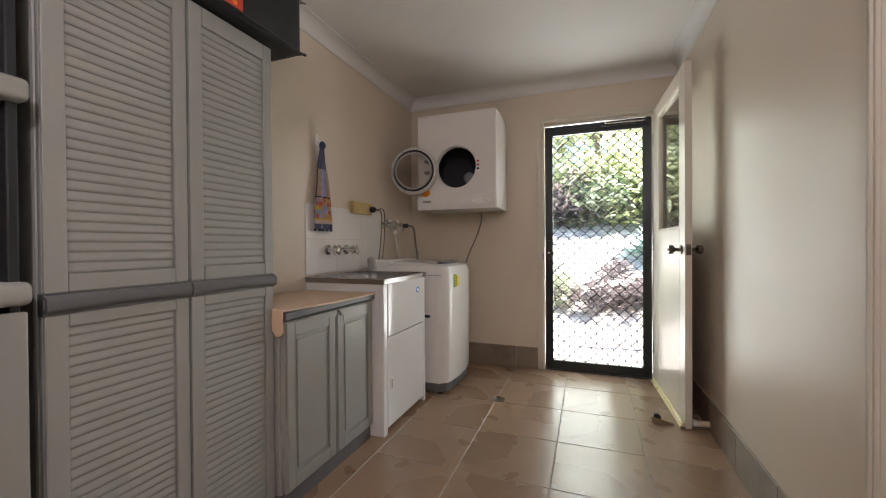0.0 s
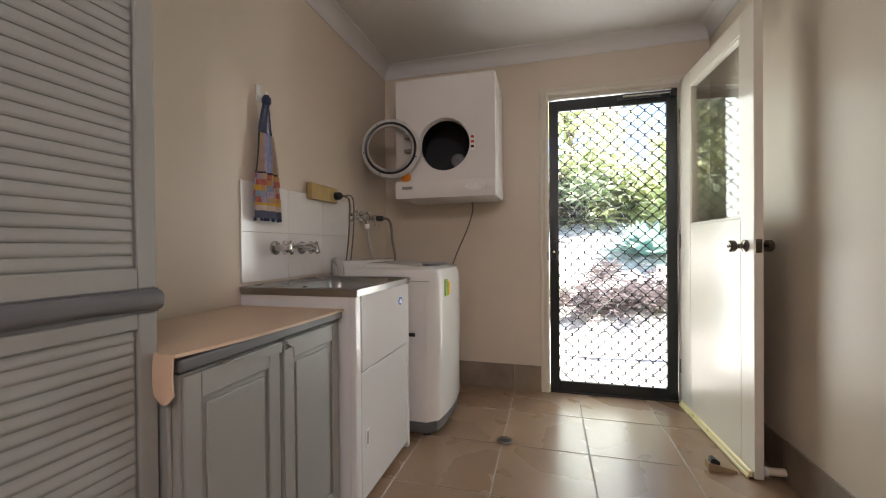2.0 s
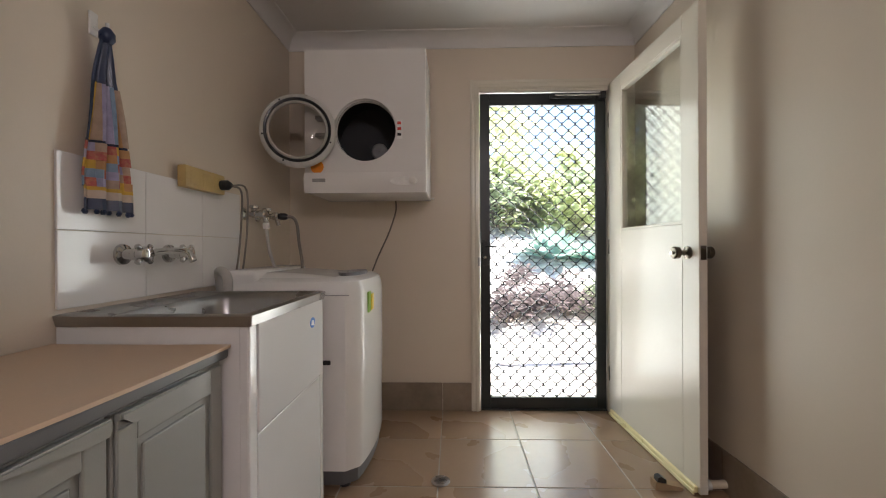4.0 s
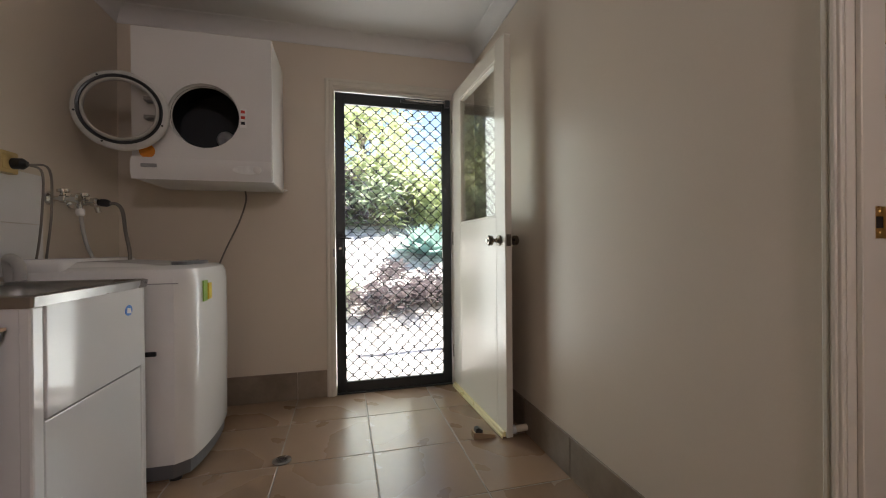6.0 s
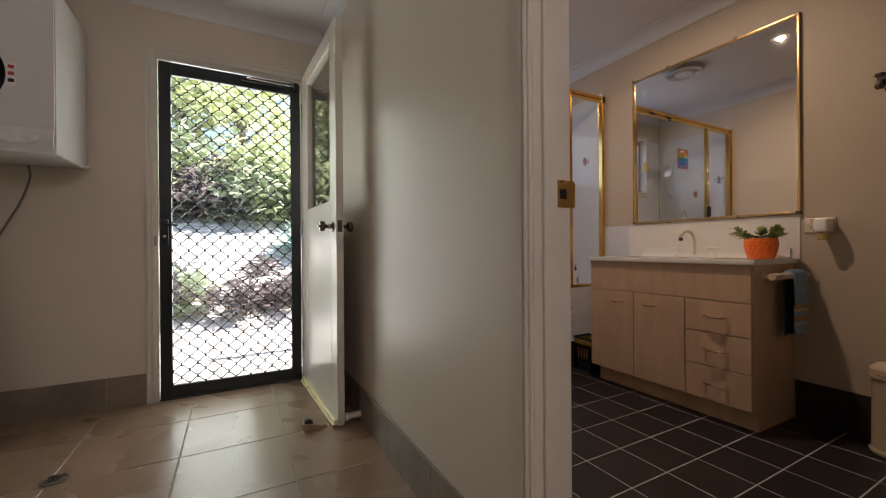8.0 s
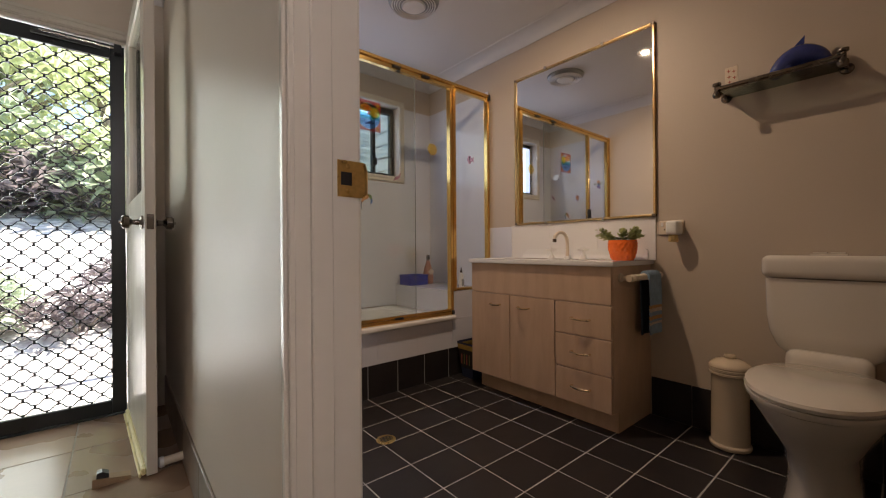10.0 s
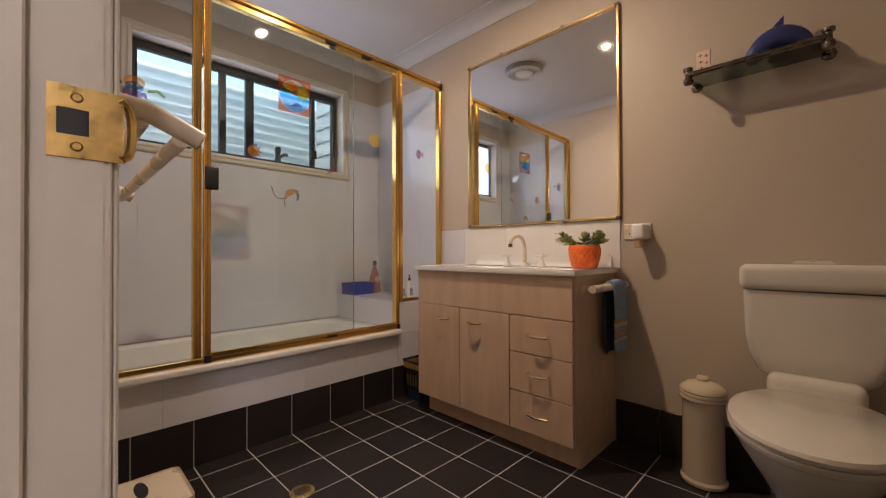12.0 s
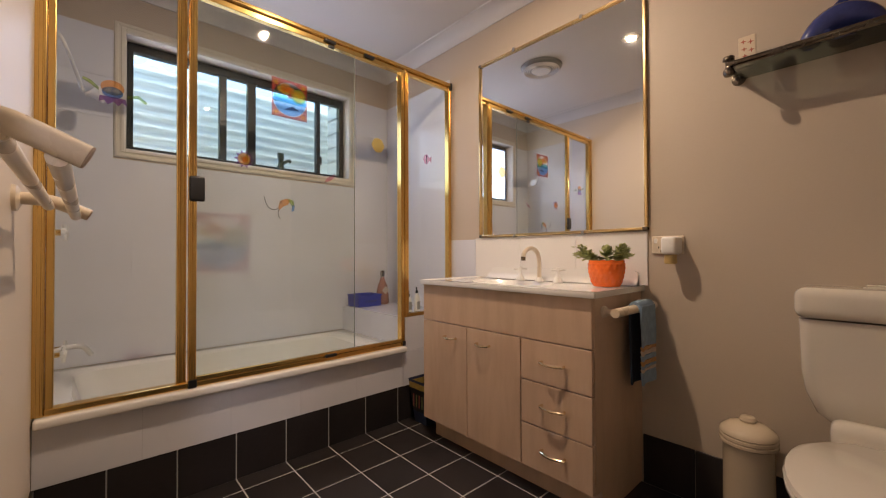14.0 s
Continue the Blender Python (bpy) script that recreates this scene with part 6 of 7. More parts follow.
pot_plant()
mi = thing("mirror", (BX1, 1.91, 1.59), "large gold framed mirror above the vanity", "mirror")
my0, my1, mz0, mz1 = 1.437, 2.392, 1.069, 2.107
pm = part("glass", box(BX1 - 0.009, BX1 - 0.003, my0 + 0.006, my1 - 0.006, mz0 + 0.006, mz1 - 0.006), "mirror", mi)
for q in ((my0, my0 + 0.013, mz0, mz1), (my1 - 0.013, my1, mz0, mz1), (my0 + 0.013, my1 - 0.013, mz0, mz0 + 0.013), (my0 + 0.013, my1 - 0.013, mz1 - 0.013, mz1)):
    part("frame_strip", box(BX1 - 0.020, BX1 - 0.001, *q, 0.003), "pale_brass", mi)
for y in (my0, my1 - 0.020):
    for z in (mz0 - 0.001, mz1 - 0.015):
        part("corner_clip", box(BX1 - 0.022, BX1 - 0.001, y, y + 0.020, z, z + 0.016, 0.002), "bronze", mi)
for y in (1.72, 2.12):
    part("top_clip", box(BX1 - 0.024, BX1 - 0.001, y, y + 0.016, mz1 - 0.012, mz1 + 0.008, 0.002), "chrome", mi)
    part("bottom_clip", box(BX1 - 0.024, BX1 - 0.001, y, y + 0.016, mz0 - 0.008, mz0 + 0.012, 0.002), "chrome", mi)
sp = tagged(thing("vanity_splashback", (BX1, 1.91, 0.95), "white glazed tiles between vanity and mirror", "tiles"), kind="structure")
for k in range(3):
    part("tile", box(BX1 - 0.007, BX1, 1.442 + k * 0.331, 1.442 + k * 0.331 + 0.3302, 0.835, 1.066, 0.0012, 1), "splash_tile", sp)
pl = thing("wall_socket", (BX1, 1.365, 1.005), "cream double wall socket with a plugged-in air freshener", "power outlet")
part("plate", box(BX1 - 0.010, BX1, 1.305, 1.425, 0.968, 1.042, 0.004), "cream_plastic", pl)
for y in (1.322, 1.408):
    part("switch", box(BX1 - 0.014, BX1 - 0.009, y - 0.006, y + 0.006, 1.012, 1.032, 0.002), "white_plastic", pl)
for dy, dz in ((-0.009, 0.0), (0.009, 0.0), (0.0, -0.015)):
    part("socket_hole", box(BX1 - 0.011, BX1 - 0.0098, 1.388 + dy - 0.002, 1.388 + dy + 0.002, 0.995 + dz - 0.004, 0.995 + dz + 0.004), "black", pl)
part("freshener_body", box(BX1 - 0.098, BX1 - 0.010, 1.308, 1.362, 0.966, 1.036, 0.012, 3), "white_plastic", pl, smooth=True)
part("freshener_bottle", lathe([(0.020, 0), (0.023, 0.006), (0.021, 0.036)], Matrix.Translation((BX1 - 0.066, 1.335, 0.930)), 16), "old_plastic", pl, "amber scent bottle", smooth=True)


def glass_shelf():
    y0, y1, z, xf = 0.727, 1.124, 1.600, 2.445
    root = thing("glass_shelf", (BX1, 0.925, z), "dark glass wall shelf with bronze rail and end knobs", "shelf")
    part("shelf_glass", box(xf, BX1 - 0.004, y0 + 0.01, y1 - 0.01, z, z + 0.007, 0.001, 1), "shelf_glass", root)
    part("front_rail", rod((xf - 0.006, y0 - 0.006, z + 0.010), (xf - 0.006, y1 + 0.006, z + 0.010), 0.011, 14), "bronze", root, smooth=True)
    for y in (y0, y1):
        part("end_arm", rod((xf - 0.006, y, z + 0.004), (BX1, y, z + 0.004), 0.008, 12), "bronze", root, smooth=True)
        part("wall_mount", lathe([(0.022, 0), (0.020, 0.010), (0.008, 0.014)], along((BX1, y, z + 0.004), (0, y, z + 0.004)), 16), "bronze", root, smooth=True)
        m = Matrix.Translation((xf - 0.006, y, z - 0.030))
        part("end_knob", lathe([(0.001, 0.0), (0.012, 0.002), (0.017, 0.012), (0.016, 0.022), (0.010, 0.030), (0.010, 0.052), (0.017, 0.056), (0.017, 0.066), (0.001, 0.068)], m, 18, cap=False), "bronze", root, smooth=True)
    dp = thing("dolphin_ornament", (2.51, 0.85, z + 0.007), "deep blue glazed leaping dolphin ornament on the shelf", "ornament")
    b = tube([(2.49, 1.005, z + 0.020), (2.495, 0.975, z + 0.038), (2.505, 0.925, z + 0.080), (2.51, 0.865, z + 0.098), (2.515, 0.80, z + 0.082), (2.52, 0.755, z + 0.050), (2.522, 0.735, z + 0.030)], lambda t: 0.005 + 0.043 * math.sin(math.pi * min(1, 0.05 + (t ** 0.9) * 0.98)) ** 0.85, 18)
    slab([(0.915, z + 0.128), (0.85, z + 0.135), (0.848, z + 0.182), (0.868, z + 0.165)], 2.504, 2.514, "x", bm=b)
    slab([(0.752, z + 0.045), (0.745, z + 0.010), (0.715, z + 0.012), (0.725, z + 0.045)], 2.49, 2.545, "x", bm=b)
    slab([(0.945, z + 0.055), (0.905, z + 0.050), (0.90, z + 0.010), (0.915, z + 0.008)], 2.466, 2.474, "x", bm=b)
    lathe([(0.05, 0.0), (0.045, 0.012), (0.02, 0.035), (0.014, 0.07)], Matrix.Translation((2.512, 0.865, z + 0.0075)), 18, b)
    bmesh.ops.transform(b, matrix=Matrix.Translation((2.512, 0.852, z + 0.0075)) @ Matrix.Diagonal((0.75, 0.70, 0.86, 1)) @ Matrix.Translation((-2.512, -0.865, -z - 0.0075)), verts=b.verts)
    part("ornament", b, "dolphin", dp, smooth=True)
    cd = thing("picture_card", (2.50, 1.08, z + 0.007), "small cream card with red printed motifs on the shelf", "card")
    part("card", box(2.488, 2.496, 1.058, 1.106, z + 0.0075, z + 0.112, 0.002), "cream_plastic", cd)
    for y, zz in ((1.092, 0.094), (1.072, 0.088), (1.090, 0.068), (1.070, 0.060), (1.088, 0.044), (1.072, 0.034)):
        part("motif", slab(star(y, z + zz, 0.003, 0.009, 4), 2.4868, 2.4878, "x"), "rust", cd)


glass_shelf()


def pedal_bin():
    root = thing("enamel_bin", (2.480, 1.092, 0), "cream enamel cylinder bin with a stepped lid", "bin")
    m = Matrix.Translation((2.480, 1.092, 0.008))
    part("body", lathe([(0.077, 0), (0.080, 0.006), (0.080, 0.014), (0.073, 0.022), (0.071, 0.315), (0.073, 0.322)], m, 36), "cream_enamel", root, smooth=True)
    part("lid", lathe([(0.076, 0.322), (0.081, 0.326), (0.081, 0.334), (0.077, 0.337), (0.081, 0.341), (0.081, 0.349), (0.077, 0.352), (0.081, 0.356), (0.080, 0.364), (0.074, 0.372), (0.050, 0.388), (0.024, 0.394), (0.001, 0.395)], m, 36, cap=False), "cream_enamel", root, smooth=True)
    part("lid_knob", lathe([(0.020, 0.393), (0.024, 0.402), (0.020, 0.411), (0.001, 0.413)], m, 24, cap=False), "cream_enamel", root, smooth=True)


pedal_bin()


def toilet():
    root = thing("toilet", (2.2, 0.77, 0), "cream close-coupled toilet with its lid closed", "toilet")
    yc = 0.77

    def ring(z, x0, x1, w, cut=0.0, n=32, power=2.4):
        """A rounded plan: flat towards the wall, egg-shaped towards the room."""
        pts = []
        for k in range(n):
            a = 2 * math.pi * k / n
            c, s = math.cos(a), math.sin(a)
            xm = x1 - (x1 - x0) * 0.45
            sx = (x1 - xm) if c > 0 else (xm - x0)
            pw = 2 / power if c > 0 else 2 / 2.0
            pts.append((xm + sx * math.copysign(abs(c) ** pw, c), yc + w * math.copysign(abs(s) ** (2 / 2.1), s), z))
        return pts

    def loft(rings, mat, name, label=""):
        b = bmesh.new()
        ls = [[b.verts.new(p) for p in r] for r in rings]
        for p, q in zip(ls, ls[1:]):
            for k in range(len(p)):
                b.faces.new((p[k], p[(k + 1) % len(p)], q[(k + 1) % len(p)], q[k]))
        b.faces.new(ls[0][::-1])
        b.faces.new(ls[-1])
        part(name, b, mat, root, label, smooth=True)

    loft([ring(0.0, 2.04, 2.52, 0.105), ring(0.03, 2.05, 2.52, 0.10), ring(0.12, 2.07, 2.50, 0.092), ring(0.22, 2.03, 2.47, 0.105), ring(0.31, 1.95, 2.44, 0.145), ring(0.375, 1.90, 2.42, 0.172), ring(0.398, 1.89, 2.42, 0.176)], "ceramic", "bowl")
    loft([ring(0.401, 1.885, 2.385, 0.182), ring(0.415, 1.877, 2.39, 0.190), ring(0.422, 1.877, 2.39, 0.190)], "ceramic", "seat")
    loft([ring(0.425, 1.880, 2.40, 0.186), ring(0.436, 1.874, 2.40, 0.192), ring(0.446, 1.878, 2.395, 0.188), ring(0.453, 1.90, 2.385, 0.17)], "ceramic", "lid")
    part("bridge", box(2.37, 2.55, yc - 0.12, yc + 0.12, 0.36, 0.50, 0.03, 4), "ceramic", root, smooth=True)
    b = bmesh.new()
    loops = []
    for z, g, dx in ((0.478, 0.055, 0.02), (0.50, 0.032, 0.008), (0.56, 0.008, 0.002), (0.62, 0.0, 0.0), (0.775, -0.004, -0.002)):
        x0, x1, w, r = 2.402 + dx, BX1 - 0.004, 0.182 - g, 0.03
        pts = []
        for qx, qy, a0 in ((x1 - r, yc + w - r, 0), (x0 + r, yc + w - r, 90), (x0 + r, yc - w + r, 180), (x1 - r, yc - w + r, 270)):
            for k in range(6):
                a = radians(a0 + k * 18)
                pts.append((qx + r * math.cos(a), qy + r * math.sin(a), z))
        loops.append([b.verts.new(p) for p in pts])
    for p, q in zip(loops, loops[1:]):
        for k in range(len(p)):
            b.faces.new((p[k], p[(k + 1) % len(p)], q[(k + 1) % len(p)], q[k]))
    b.faces.new(loops[0][::-1])
    b.faces.new(loops[-1])
    part("cistern", b, "ceramic", root, smooth=True)
    part("cistern_lid", box(2.384, BX1 - 0.003, yc - 0.194, yc + 0.194, 0.778, 0.868, 0.026, 5), "ceramic", root, smooth=True)
    part("flush_plate", box(2.45, 2.51, yc - 0.052, yc + 0.052, 0.867, 0.874, 0.003), "ceramic", root)
    for s in (-1, 1):
        part("flush_button", box(2.457, 2.503, yc + s * 0.025 - 0.021, yc + s * 0.025 + 0.021, 0.873, 0.880, 0.004), "ceramic", root, smooth=True)


toilet()


def towel_rack():
    root = thing("towel_rack", (BX0, 1.75, 1.13), "cream two-bar towel rack on the bathroom wall", "towel rack")
    for y, dz in ((1.45, 0.0), (2.2, -0.014)):
        z = 1.126 + dz
        part("wall_mount", lathe([(0.034, 0), (0.032, 0.008), (0.020, 0.014)], along((BX0, y, z), (5, y, z)), 20), "cream_plastic", root, smooth=True)
        part("bracket", tube([(BX0, y, z), (BX0 + 0.035, y, z), (BX0 + 0.065, y, z - 0.003), (BX0 + 0.085, y, z - 0.010), (BX0 + 0.138, y, z - 0.034)], 0.0155, 14, n=4), "cream_plastic", root, smooth=True)
        part("end_cap", lathe([(0.0150, 0), (0.0148, 0.002), (0.006, 0.003)], along((BX0 + 0.1382, y, z - 0.0341), (BX0 + 0.24, y, z - 0.083)), 14), "stripe_tan", root)
    for x, z in ((BX0 + 0.062, 1.110), (BX0 + 0.112, 1.088)):
        part("bar", rod((x, 1.45, z), (x, 2.2, z - 0.014), 0.0115, 14), "cream_plastic", root, smooth=True)


towel_rack()
sc = thing("step_stool", (0.85, 2.28, 0), "low white plastic step stool with a grip slot", "stool")
part("top", box(0.715, 0.985, 2.15, 2.395, 0.130, 0.153, 0.022, 3), "cream_plastic", sc, smooth=True)
part("grip_slot", slab([(0.865 + 0.018 * math.cos(a) + 0.0 * a, 2.30 + 0.055 * math.sin(a)) for a in [2 * math.pi * k / 20 for k in range(20)]], 0.1535, 0.1545, "z"), "black", sc)
for x in (0.735, 0.925):
    for y in (2.17, 2.34):
        part("leg", box(x, x + 0.035, y, y + 0.035, 0.0, 0.132, 0.006), "cream_plastic", sc)
bd = thing("bathroom_floor_drain", (1.335, 2.16, 0.004), "round slotted steel floor drain in dark tiles", "floor drain")
part("grate", lathe([(0.046, 0.0), (0.046, 0.003), (0.040, 0.0045), (0.001, 0.003)], Matrix.Translation((1.335, 2.16, 0.0042)), 28, cap=False), "brass_old", bd, smooth=True)
for k in range(5):
    hw = math.sqrt(0.032 ** 2 - (-0.02 + k * 0.01) ** 2)
    part("slot", box(1.335 - hw, 1.335 + hw, 2.14 + k * 0.01 - 0.002, 2.14 + k * 0.01 + 0.002, 0.008, 0.009), "black", bd)
ev = thing("exhaust_fan", (1.76, 2.50, CE), "round pale grey ceiling exhaust fan", "exhaust fan")
part("rim", lathe([(0.155, 0), (0.152, -0.012), (0.125, -0.028), (0.075, -0.034)], Matrix.Translation((1.76, 2.50, CE)), 36, cap=False), "resin", ev, smooth=True)
for k in range(4):
    r = 0.085 + k * 0.014
    part("grille_ring", lathe([(r, -0.030), (r + 0.004, -0.037), (r + 0.008, -0.030)], Matrix.Translation((1.76, 2.50, CE)), 36, cap=False), "white_plastic", ev, smooth=True)
part("centre_cap", lathe([(0.072, -0.034), (0.066, -0.042), (0.001, -0.045)], Matrix.Translation((1.76, 2.50, CE)), 30, cap=False), "white_plastic", ev, smooth=True)
bl = thing("bathroom_downlight", (1.66, 1.87, CE), "lit round recessed downlight in the bathroom ceiling", "downlight")
part("ring", lathe([(0.058, 0), (0.056, -0.005), (0.034, -0.007), (0.030, -0.002)], Matrix.Translation((1.66, 1.87, CE)), 32, cap=False), "chrome", bl, smooth=True)
part("bulb", lathe([(0.030, -0.002), (0.02, -0.004), (0.001, -0.005)], Matrix.Translation((1.66, 1.87, CE)), 28, cap=False), "bulb", bl, "lit warm bulb face", smooth=True)

# outside


def garden():
    rng = random.Random(11)

    def height(x, y):
        base = -0.12 if y < 5.0 else -0.12 + (y - 5.0) * 0.36
        base = min(base, 4.2)
        return base + (0.06 * noise.noise(Vector((x * 0.9, y * 0.9, 0))) if y > 4.6 else 0)

    b = sheet(lambda u, v: Vector((-14 + 28 * u, OUT + 30 * v ** 1.6, height(-14 + 28 * u, OUT + 30 * v ** 1.6))), 70, 60)
    g = structure("ground", b, "ground", "pale sunlit gravel and mulch bank rising behind the house", smooth=True)
    structure("ground_far", box(-600, 600, -600, 600, -0.62, -0.5), "ground", "flat ground reaching away round the house")

    def leaf(b, p, d, L, W, droop=0.25):
        side = d.cross(Vector((0, 0, 1)))
        side = (side.normalized() if side.length > 1e-4 else Vector((1, 0, 0))) * W
        m = p + d * L * 0.5
        e = p + d * L - Vector((0, 0, L * droop))
        v = [b.verts.new(q) for q in (p, m + side, e, m - side)]
        b.faces.new((v[0], v[1], v[2]))
        b.faces.new((v[0], v[2], v[3]))

    def shrub(at, size, n, L, W, mat, name, label, up=0.3):
        root = thing(name, at, label, "shrub" if name != "tree" else "tree", "garden plants")
        b = bmesh.new()
        clumps = [Vector((rng.gauss(0, 0.42), rng.gauss(0, 0.35), abs(rng.gauss(0.5, 0.3)))) * size for _ in range(10)]
        for _ in range(n):
            c = rng.choice(clumps)
            p = Vector(at) + c + Vector((rng.gauss(0, 1), rng.gauss(0, 1), rng.gauss(0, 0.8))) * size * 0.17
            a = rng.random() * 6.283
            e = up + rng.gauss(0, 0.45)
            leaf(b, p, Vector((math.cos(a) * math.cos(e), math.sin(a) * math.cos(e), math.sin(e))), L * (0.6 + 0.8 * rng.random()), W * (0.7 + 0.6 * rng.random()))
        part("crown", b, mat, root)
        st = bmesh.new()
        for c in clumps[:6]:
            tube([Vector(at) - Vector((0, 0, 0.1)), Vector(at) + c * 0.5, Vector(at) + c], lambda t: 0.03 * size * (1 - 0.8 * t), 6, st, n=3)
        part("stems", st, "bark", root)
        return root

    def rosette(at, r, mat, label):
        root = thing("agave", at, label, "succulent", "garden plants")
        b = bmesh.new()
        for k in range(34):
            a, e = k * 2.4, 0.15 + 1.15 * k / 34
            d = Vector((math.cos(a) * math.cos(e), math.sin(a) * math.cos(e), math.sin(e)))
            leaf(b, Vector(at), d, r * (1.0 - 0.2 * k / 34), r * 0.16, 0.08)
        part("leaves", b, mat, root)

    rosette((1.15, 7.7, height(1.15, 7.7)), 0.85, "fol_blue", "large blue-green agave rosette on the bank")
    rosette((-0.75, 6.6, height(-0.75, 6.6)), 0.40, "fol_blue", "blue-green agave rosette on the bank")
    rosette((1.8, 7.6, height(1.8, 7.6)), 0.50, "fol_blue", "blue-green agave rosette on the bank")
    for k in range(16):
        x = -3.8 + k * 0.42 + rng.gauss(0, 0.08)
        y = 5.6 + rng.random() * 0.5
        shrub((x, y, height(x, y)), 0.40, 480, 0.15, 0.013, "fol_dry" if k % 4 else "fol_green", "low_shrub", "low twiggy garden shrub in dry mulch")
    for k in range(6):
        x = -4.2 + k * 1.15 + rng.gauss(0, 0.2)
        y = 8.9 + rng.random() * 1.0
        shrub((x, y, height(x, y)), 1.0, 700, 0.30, 0.05, ("fol_green", "fol_lime", "fol_green", "fol_dry")[k % 4], "garden_shrub", "leafy green shrub on the bank")
    for k in range(11):
        x = -5.2 + k * 0.72 + rng.gauss(0, 0.15)
        y = 9.6 + rng.random() * 0.8
        shrub((x, y, height(x, y)), 1.35, 800, 0.34, 0.05, ("fol_lime", "fol_green", "fol_lime")[k % 3], "tall_shrub", "tall lime green shrub on the bank")
    for k in range(8):
        x = -7.2 + k * 1.08 + rng.gauss(0, 0.2)
        y = 10.6 + rng.random() * 2.0
        h = height(x, y)
        root = thing("tree", (x, y, h), "broad-leaved tree with lime green foliage", "tree", "garden trees")
        tr = tube([(x, y, h - 0.2), (x + 0.1, y, h + 1.0), (x - 0.1, y + 0.1, h + 2.4), (x + 0.1, y, h + 3.4)], lambda t: 0.12 * (1 - 0.7 * t), 9)
        for j in range(6):
            a = j * 1.05
            tube([(x, y, h + 1.2 + 0.3 * j), (x + 0.7 * math.cos(a), y + 0.7 * math.sin(a), h + 1.9 + 0.35 * j), (x + 1.3 * math.cos(a), y + 1.2 * math.sin(a), h + 2.3 + 0.4 * j)], lambda t: 0.05 * (1 - 0.75 * t), 6, tr, n=3)
        part("trunk", tr, "bark", root, smooth=True)
        b = bmesh.new()
        centres = [Vector((x + rng.gauss(0, 0.75), y + rng.gauss(0, 0.7), h + 0.9 + 3.2 * rng.random())) for _ in range(26)]
        for _ in range(1500):
            p = rng.choice(centres) + Vector((rng.gauss(0, 0.26), rng.gauss(0, 0.26), rng.gauss(0, 0.22)))
            a, e = rng.random() * 6.283, rng.gauss(0.0, 0.5)
            leaf(b, p, Vector((math.cos(a) * math.cos(e), math.sin(a) * math.cos(e), math.sin(e))), 0.22 + 0.22 * rng.random(), 0.045, 0.35)
        part("crown", b, "fol_lime" if k % 2 else "fol_green", root)


garden()


def zinc_fence():
    root = thing("metal_fence", (2.6, 4.75, -0.12), "weathered corrugated metal screen wall outside the window", "fence")
    z0, z1, y = -0.12, 2.505, 4.75
    part("sheeting", sheet(lambda u, v: Vector((1.02 + 3.6 * u, y + 0.003 * math.sin(v * (z1 - z0) / 0.09 * 2 * math.pi), z0 + v * (z1 - z0))), 2, 420), "zinc", root, smooth=True)
    for x in (1.04, 2.6, 4.6):
        part("post", box(x - 0.03, x + 0.03, y + 0.02, y + 0.08, z0 - 0.05, z1, 0.003), "board", root)
    sd = thing("weatherboard_wall", (2.72, 4.2, -0.12), "cream weatherboard end wall outside the window", "wall")
    for k in range(19):
        part("board", slab([(2.70, -0.1 + k * 0.145), (2.718, -0.1 + k * 0.145), (2.706, 0.06 + k * 0.145), (2.70, 0.06 + k * 0.145)], 3.60, 4.70, "y"), "board", sd)
    part("backing", box(2.705, 2.80, 3.60, 4.70, -0.12, 2.68), "board", sd)


zinc_fence()

# floor and skirting pieces
TP = 0.4265
fl = bpy.data.objects["floor_laundry"]
full = tile_mesh(TP - 0.005, TP - 0.005, 0.008, "floor_tile", 0.0015)
for i in range(-4, 2):
    for k in range(-10, 3):
        x0, y0 = -0.217 + i * TP, 2.992 + k * TP
        x1, y1 = x0 + TP, y0 + TP
        cx0, cx1, cy0, cy1 = max(x0, XL), min(x1, XR + 0.03), max(y0, YB), min(y1, YD + 0.17)
        if cx1 - cx0 < 0.02 or cy1 - cy0 < 0.02:
            continue
        if cx1 - cx0 > TP - 1e-6 and cy1 - cy0 > TP - 1e-6:
            me = full
        else:
            me = tile_mesh(cx1 - cx0 - 0.005, cy1 - cy0 - 0.005, 0.008, "floor_tile")
        piece("tile", me, ((cx0 + cx1) / 2, (cy0 + cy1) / 2, -0.0055 + 0.0002 * random.random()), fl, (0, 0, 0) if me is not full else (0, 0, random.choice((0, math.pi / 2, math.pi, -math.pi / 2))))
fb = bpy.data.objects["floor_bathroom"]
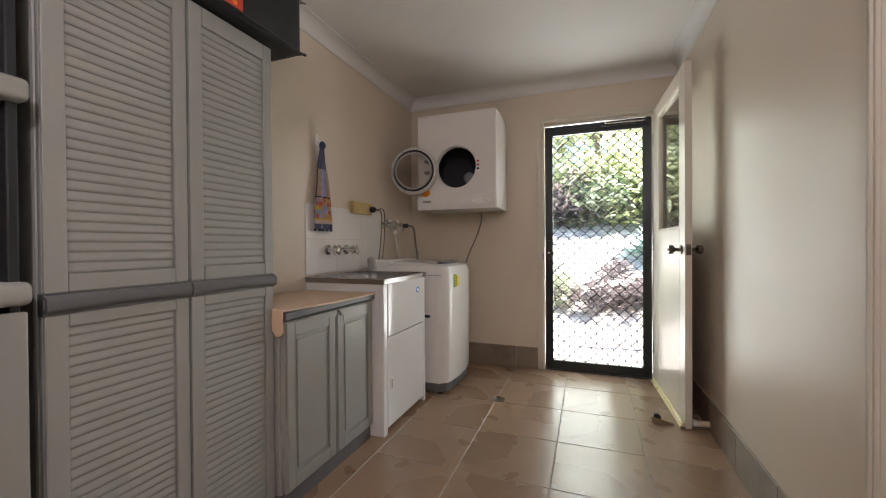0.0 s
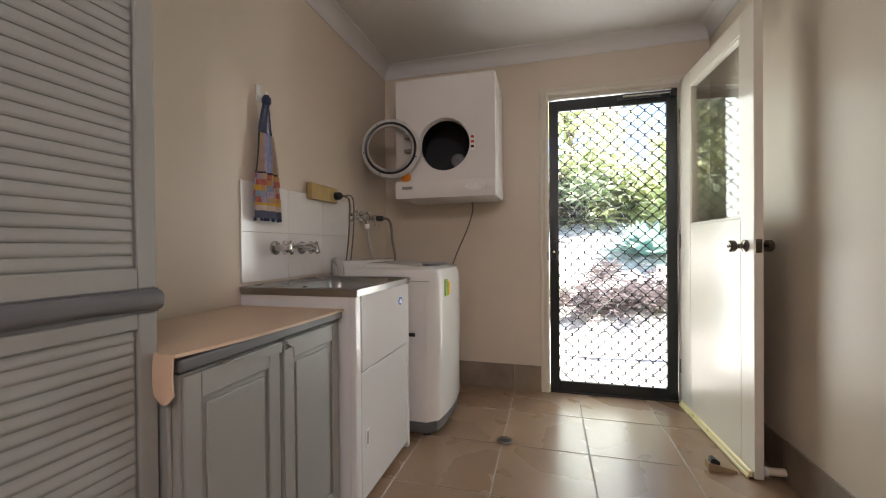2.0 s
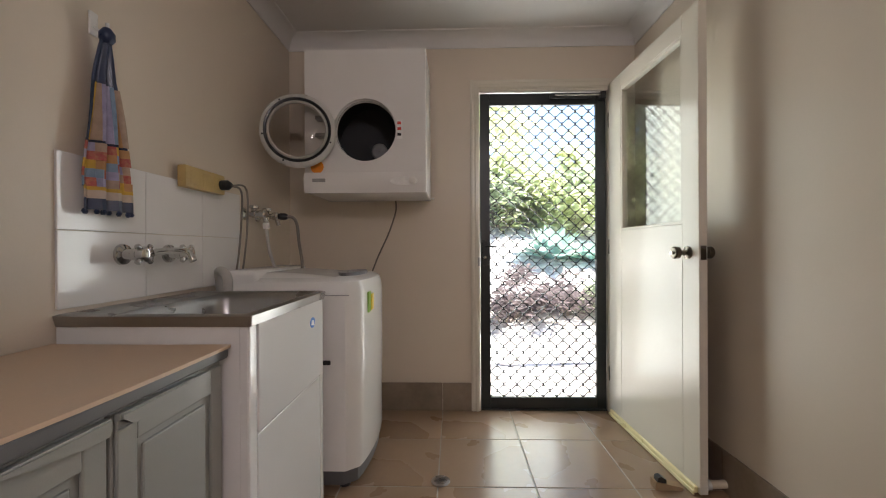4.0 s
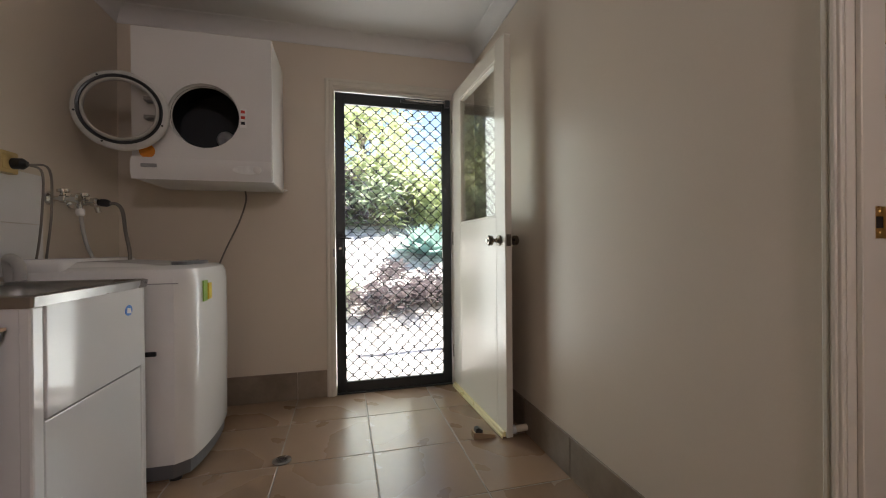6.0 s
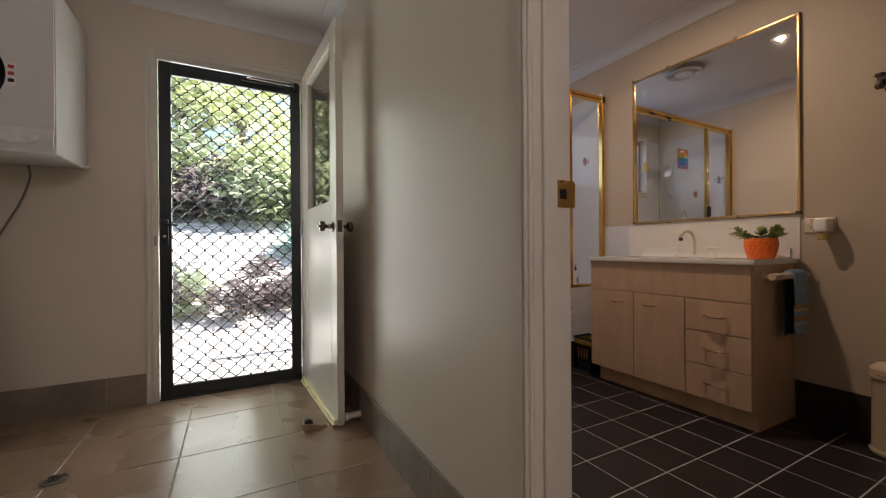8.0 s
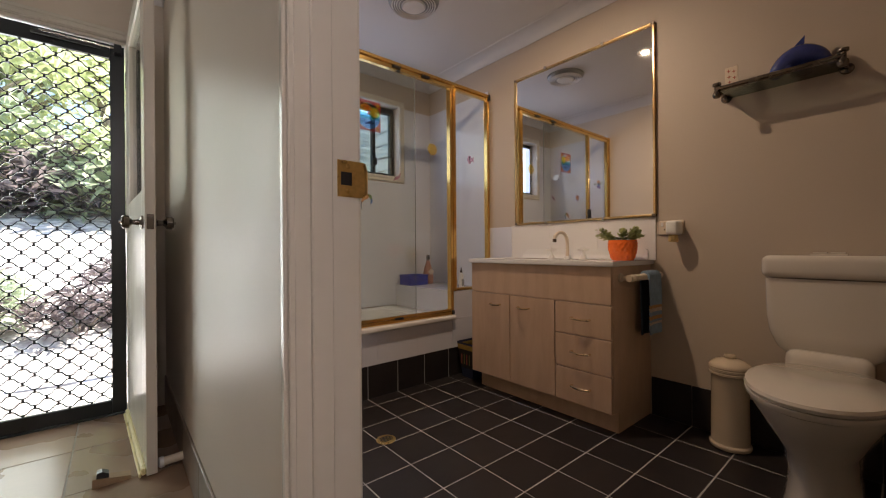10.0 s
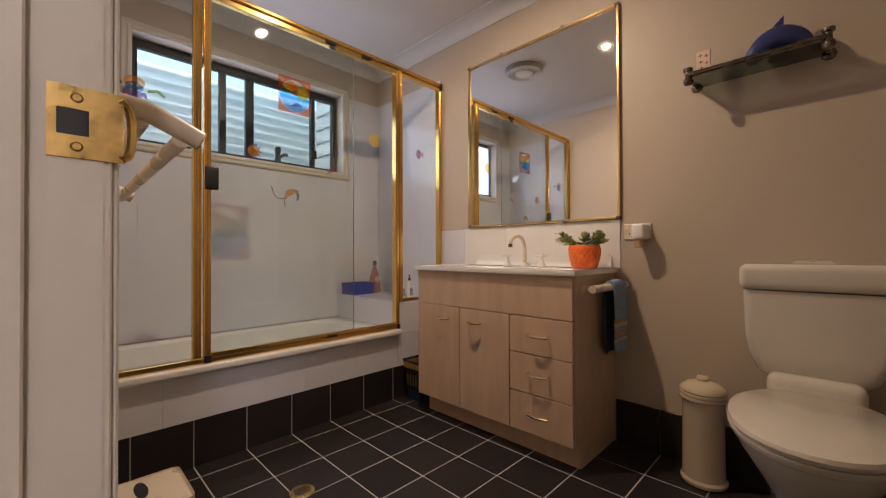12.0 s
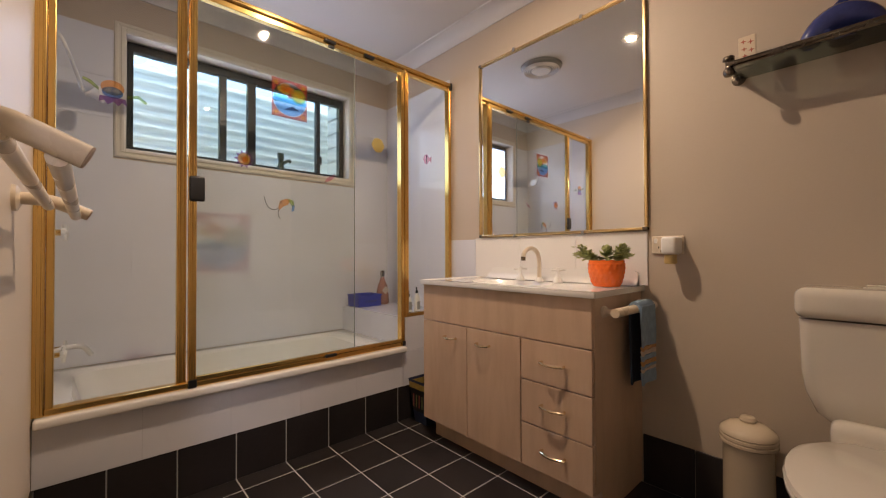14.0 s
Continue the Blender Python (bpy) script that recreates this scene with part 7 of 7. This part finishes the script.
full = tile_mesh(P - 0.0055, P - 0.0055, 0.008, "dark_tile", 0.0015)
YT = 2.34
for i in range(-5, 7):
    for k in range(-13, 3):
        x0, y0 = X_TILE + i * P, YT + k * P
        cx0, cx1, cy0, cy1 = max(x0, XR + 0.06), min(x0 + P, BX1), max(y0, BY0), min(y0 + P, 2.66)
        if cx1 - cx0 < 0.02 or cy1 - cy0 < 0.02:
            continue
        whole = cx1 - cx0 > P - 1e-6 and cy1 - cy0 > P - 1e-6
        piece("tile", full if whole else tile_mesh(cx1 - cx0 - 0.0055, cy1 - cy0 - 0.0055, 0.008, "dark_tile"), ((cx0 + cx1) / 2, (cy0 + cy1) / 2, -0.0055 + 0.0004 * random.random()), fb)


def skirting(name, label, axis, face, proud, a0, a1, step, h, mat, start=None):
    root = tagged(thing(name, (0, 0, 0), label, "skirting"), kind="structure")
    a = start if start is not None else a0
    while a < a1 - 0.01:
        lo, hi = max(a, a0), min(a + step, a1)
        if hi - lo > 0.01:
            d0, d1 = sorted((face, face + proud))
            q = (lo + 0.0015, hi - 0.0015, d0, d1) if axis == "y" else (d0, d1, lo + 0.0015, hi - 0.0015)
            part("tile", box(*q, 0.003, h, 0.0015, 1), mat, root)
        a += step
    return root


skirting("baseboard_north", "brown tile skirting under the dryer wall", "y", YD, -0.009, XL, DOOR_X0 - 0.052, TP, 0.182, "skirt_tile", -0.217 - 4 * TP)
skirting("baseboard_east", "brown tile skirting along the partition wall", "x", XR, -0.009, JY1 + 0.037, YD - 0.012, TP, 0.178, "skirt_tile", 2.992 - 5 * TP)
skirting("baseboard_east_south", "brown tile skirting beside the bathroom doorway", "x", XR, -0.009, YB, JY0 - 0.037, TP, 0.178, "skirt_tile", 2.992 - 11 * TP)
skirting("baseboard_bath_east", "charcoal tile skirting on the bathroom wall", "x", BX1, -0.009, BY0, 1.468, P, 0.205, "dark_tile", YT - 13 * P)
skirting("baseboard_bath_west", "charcoal tile skirting beside the bathroom door", "x", BX0, 0.009, JY1 + 0.05, 2.65, P, 0.205, "dark_tile", YT - 8 * P)
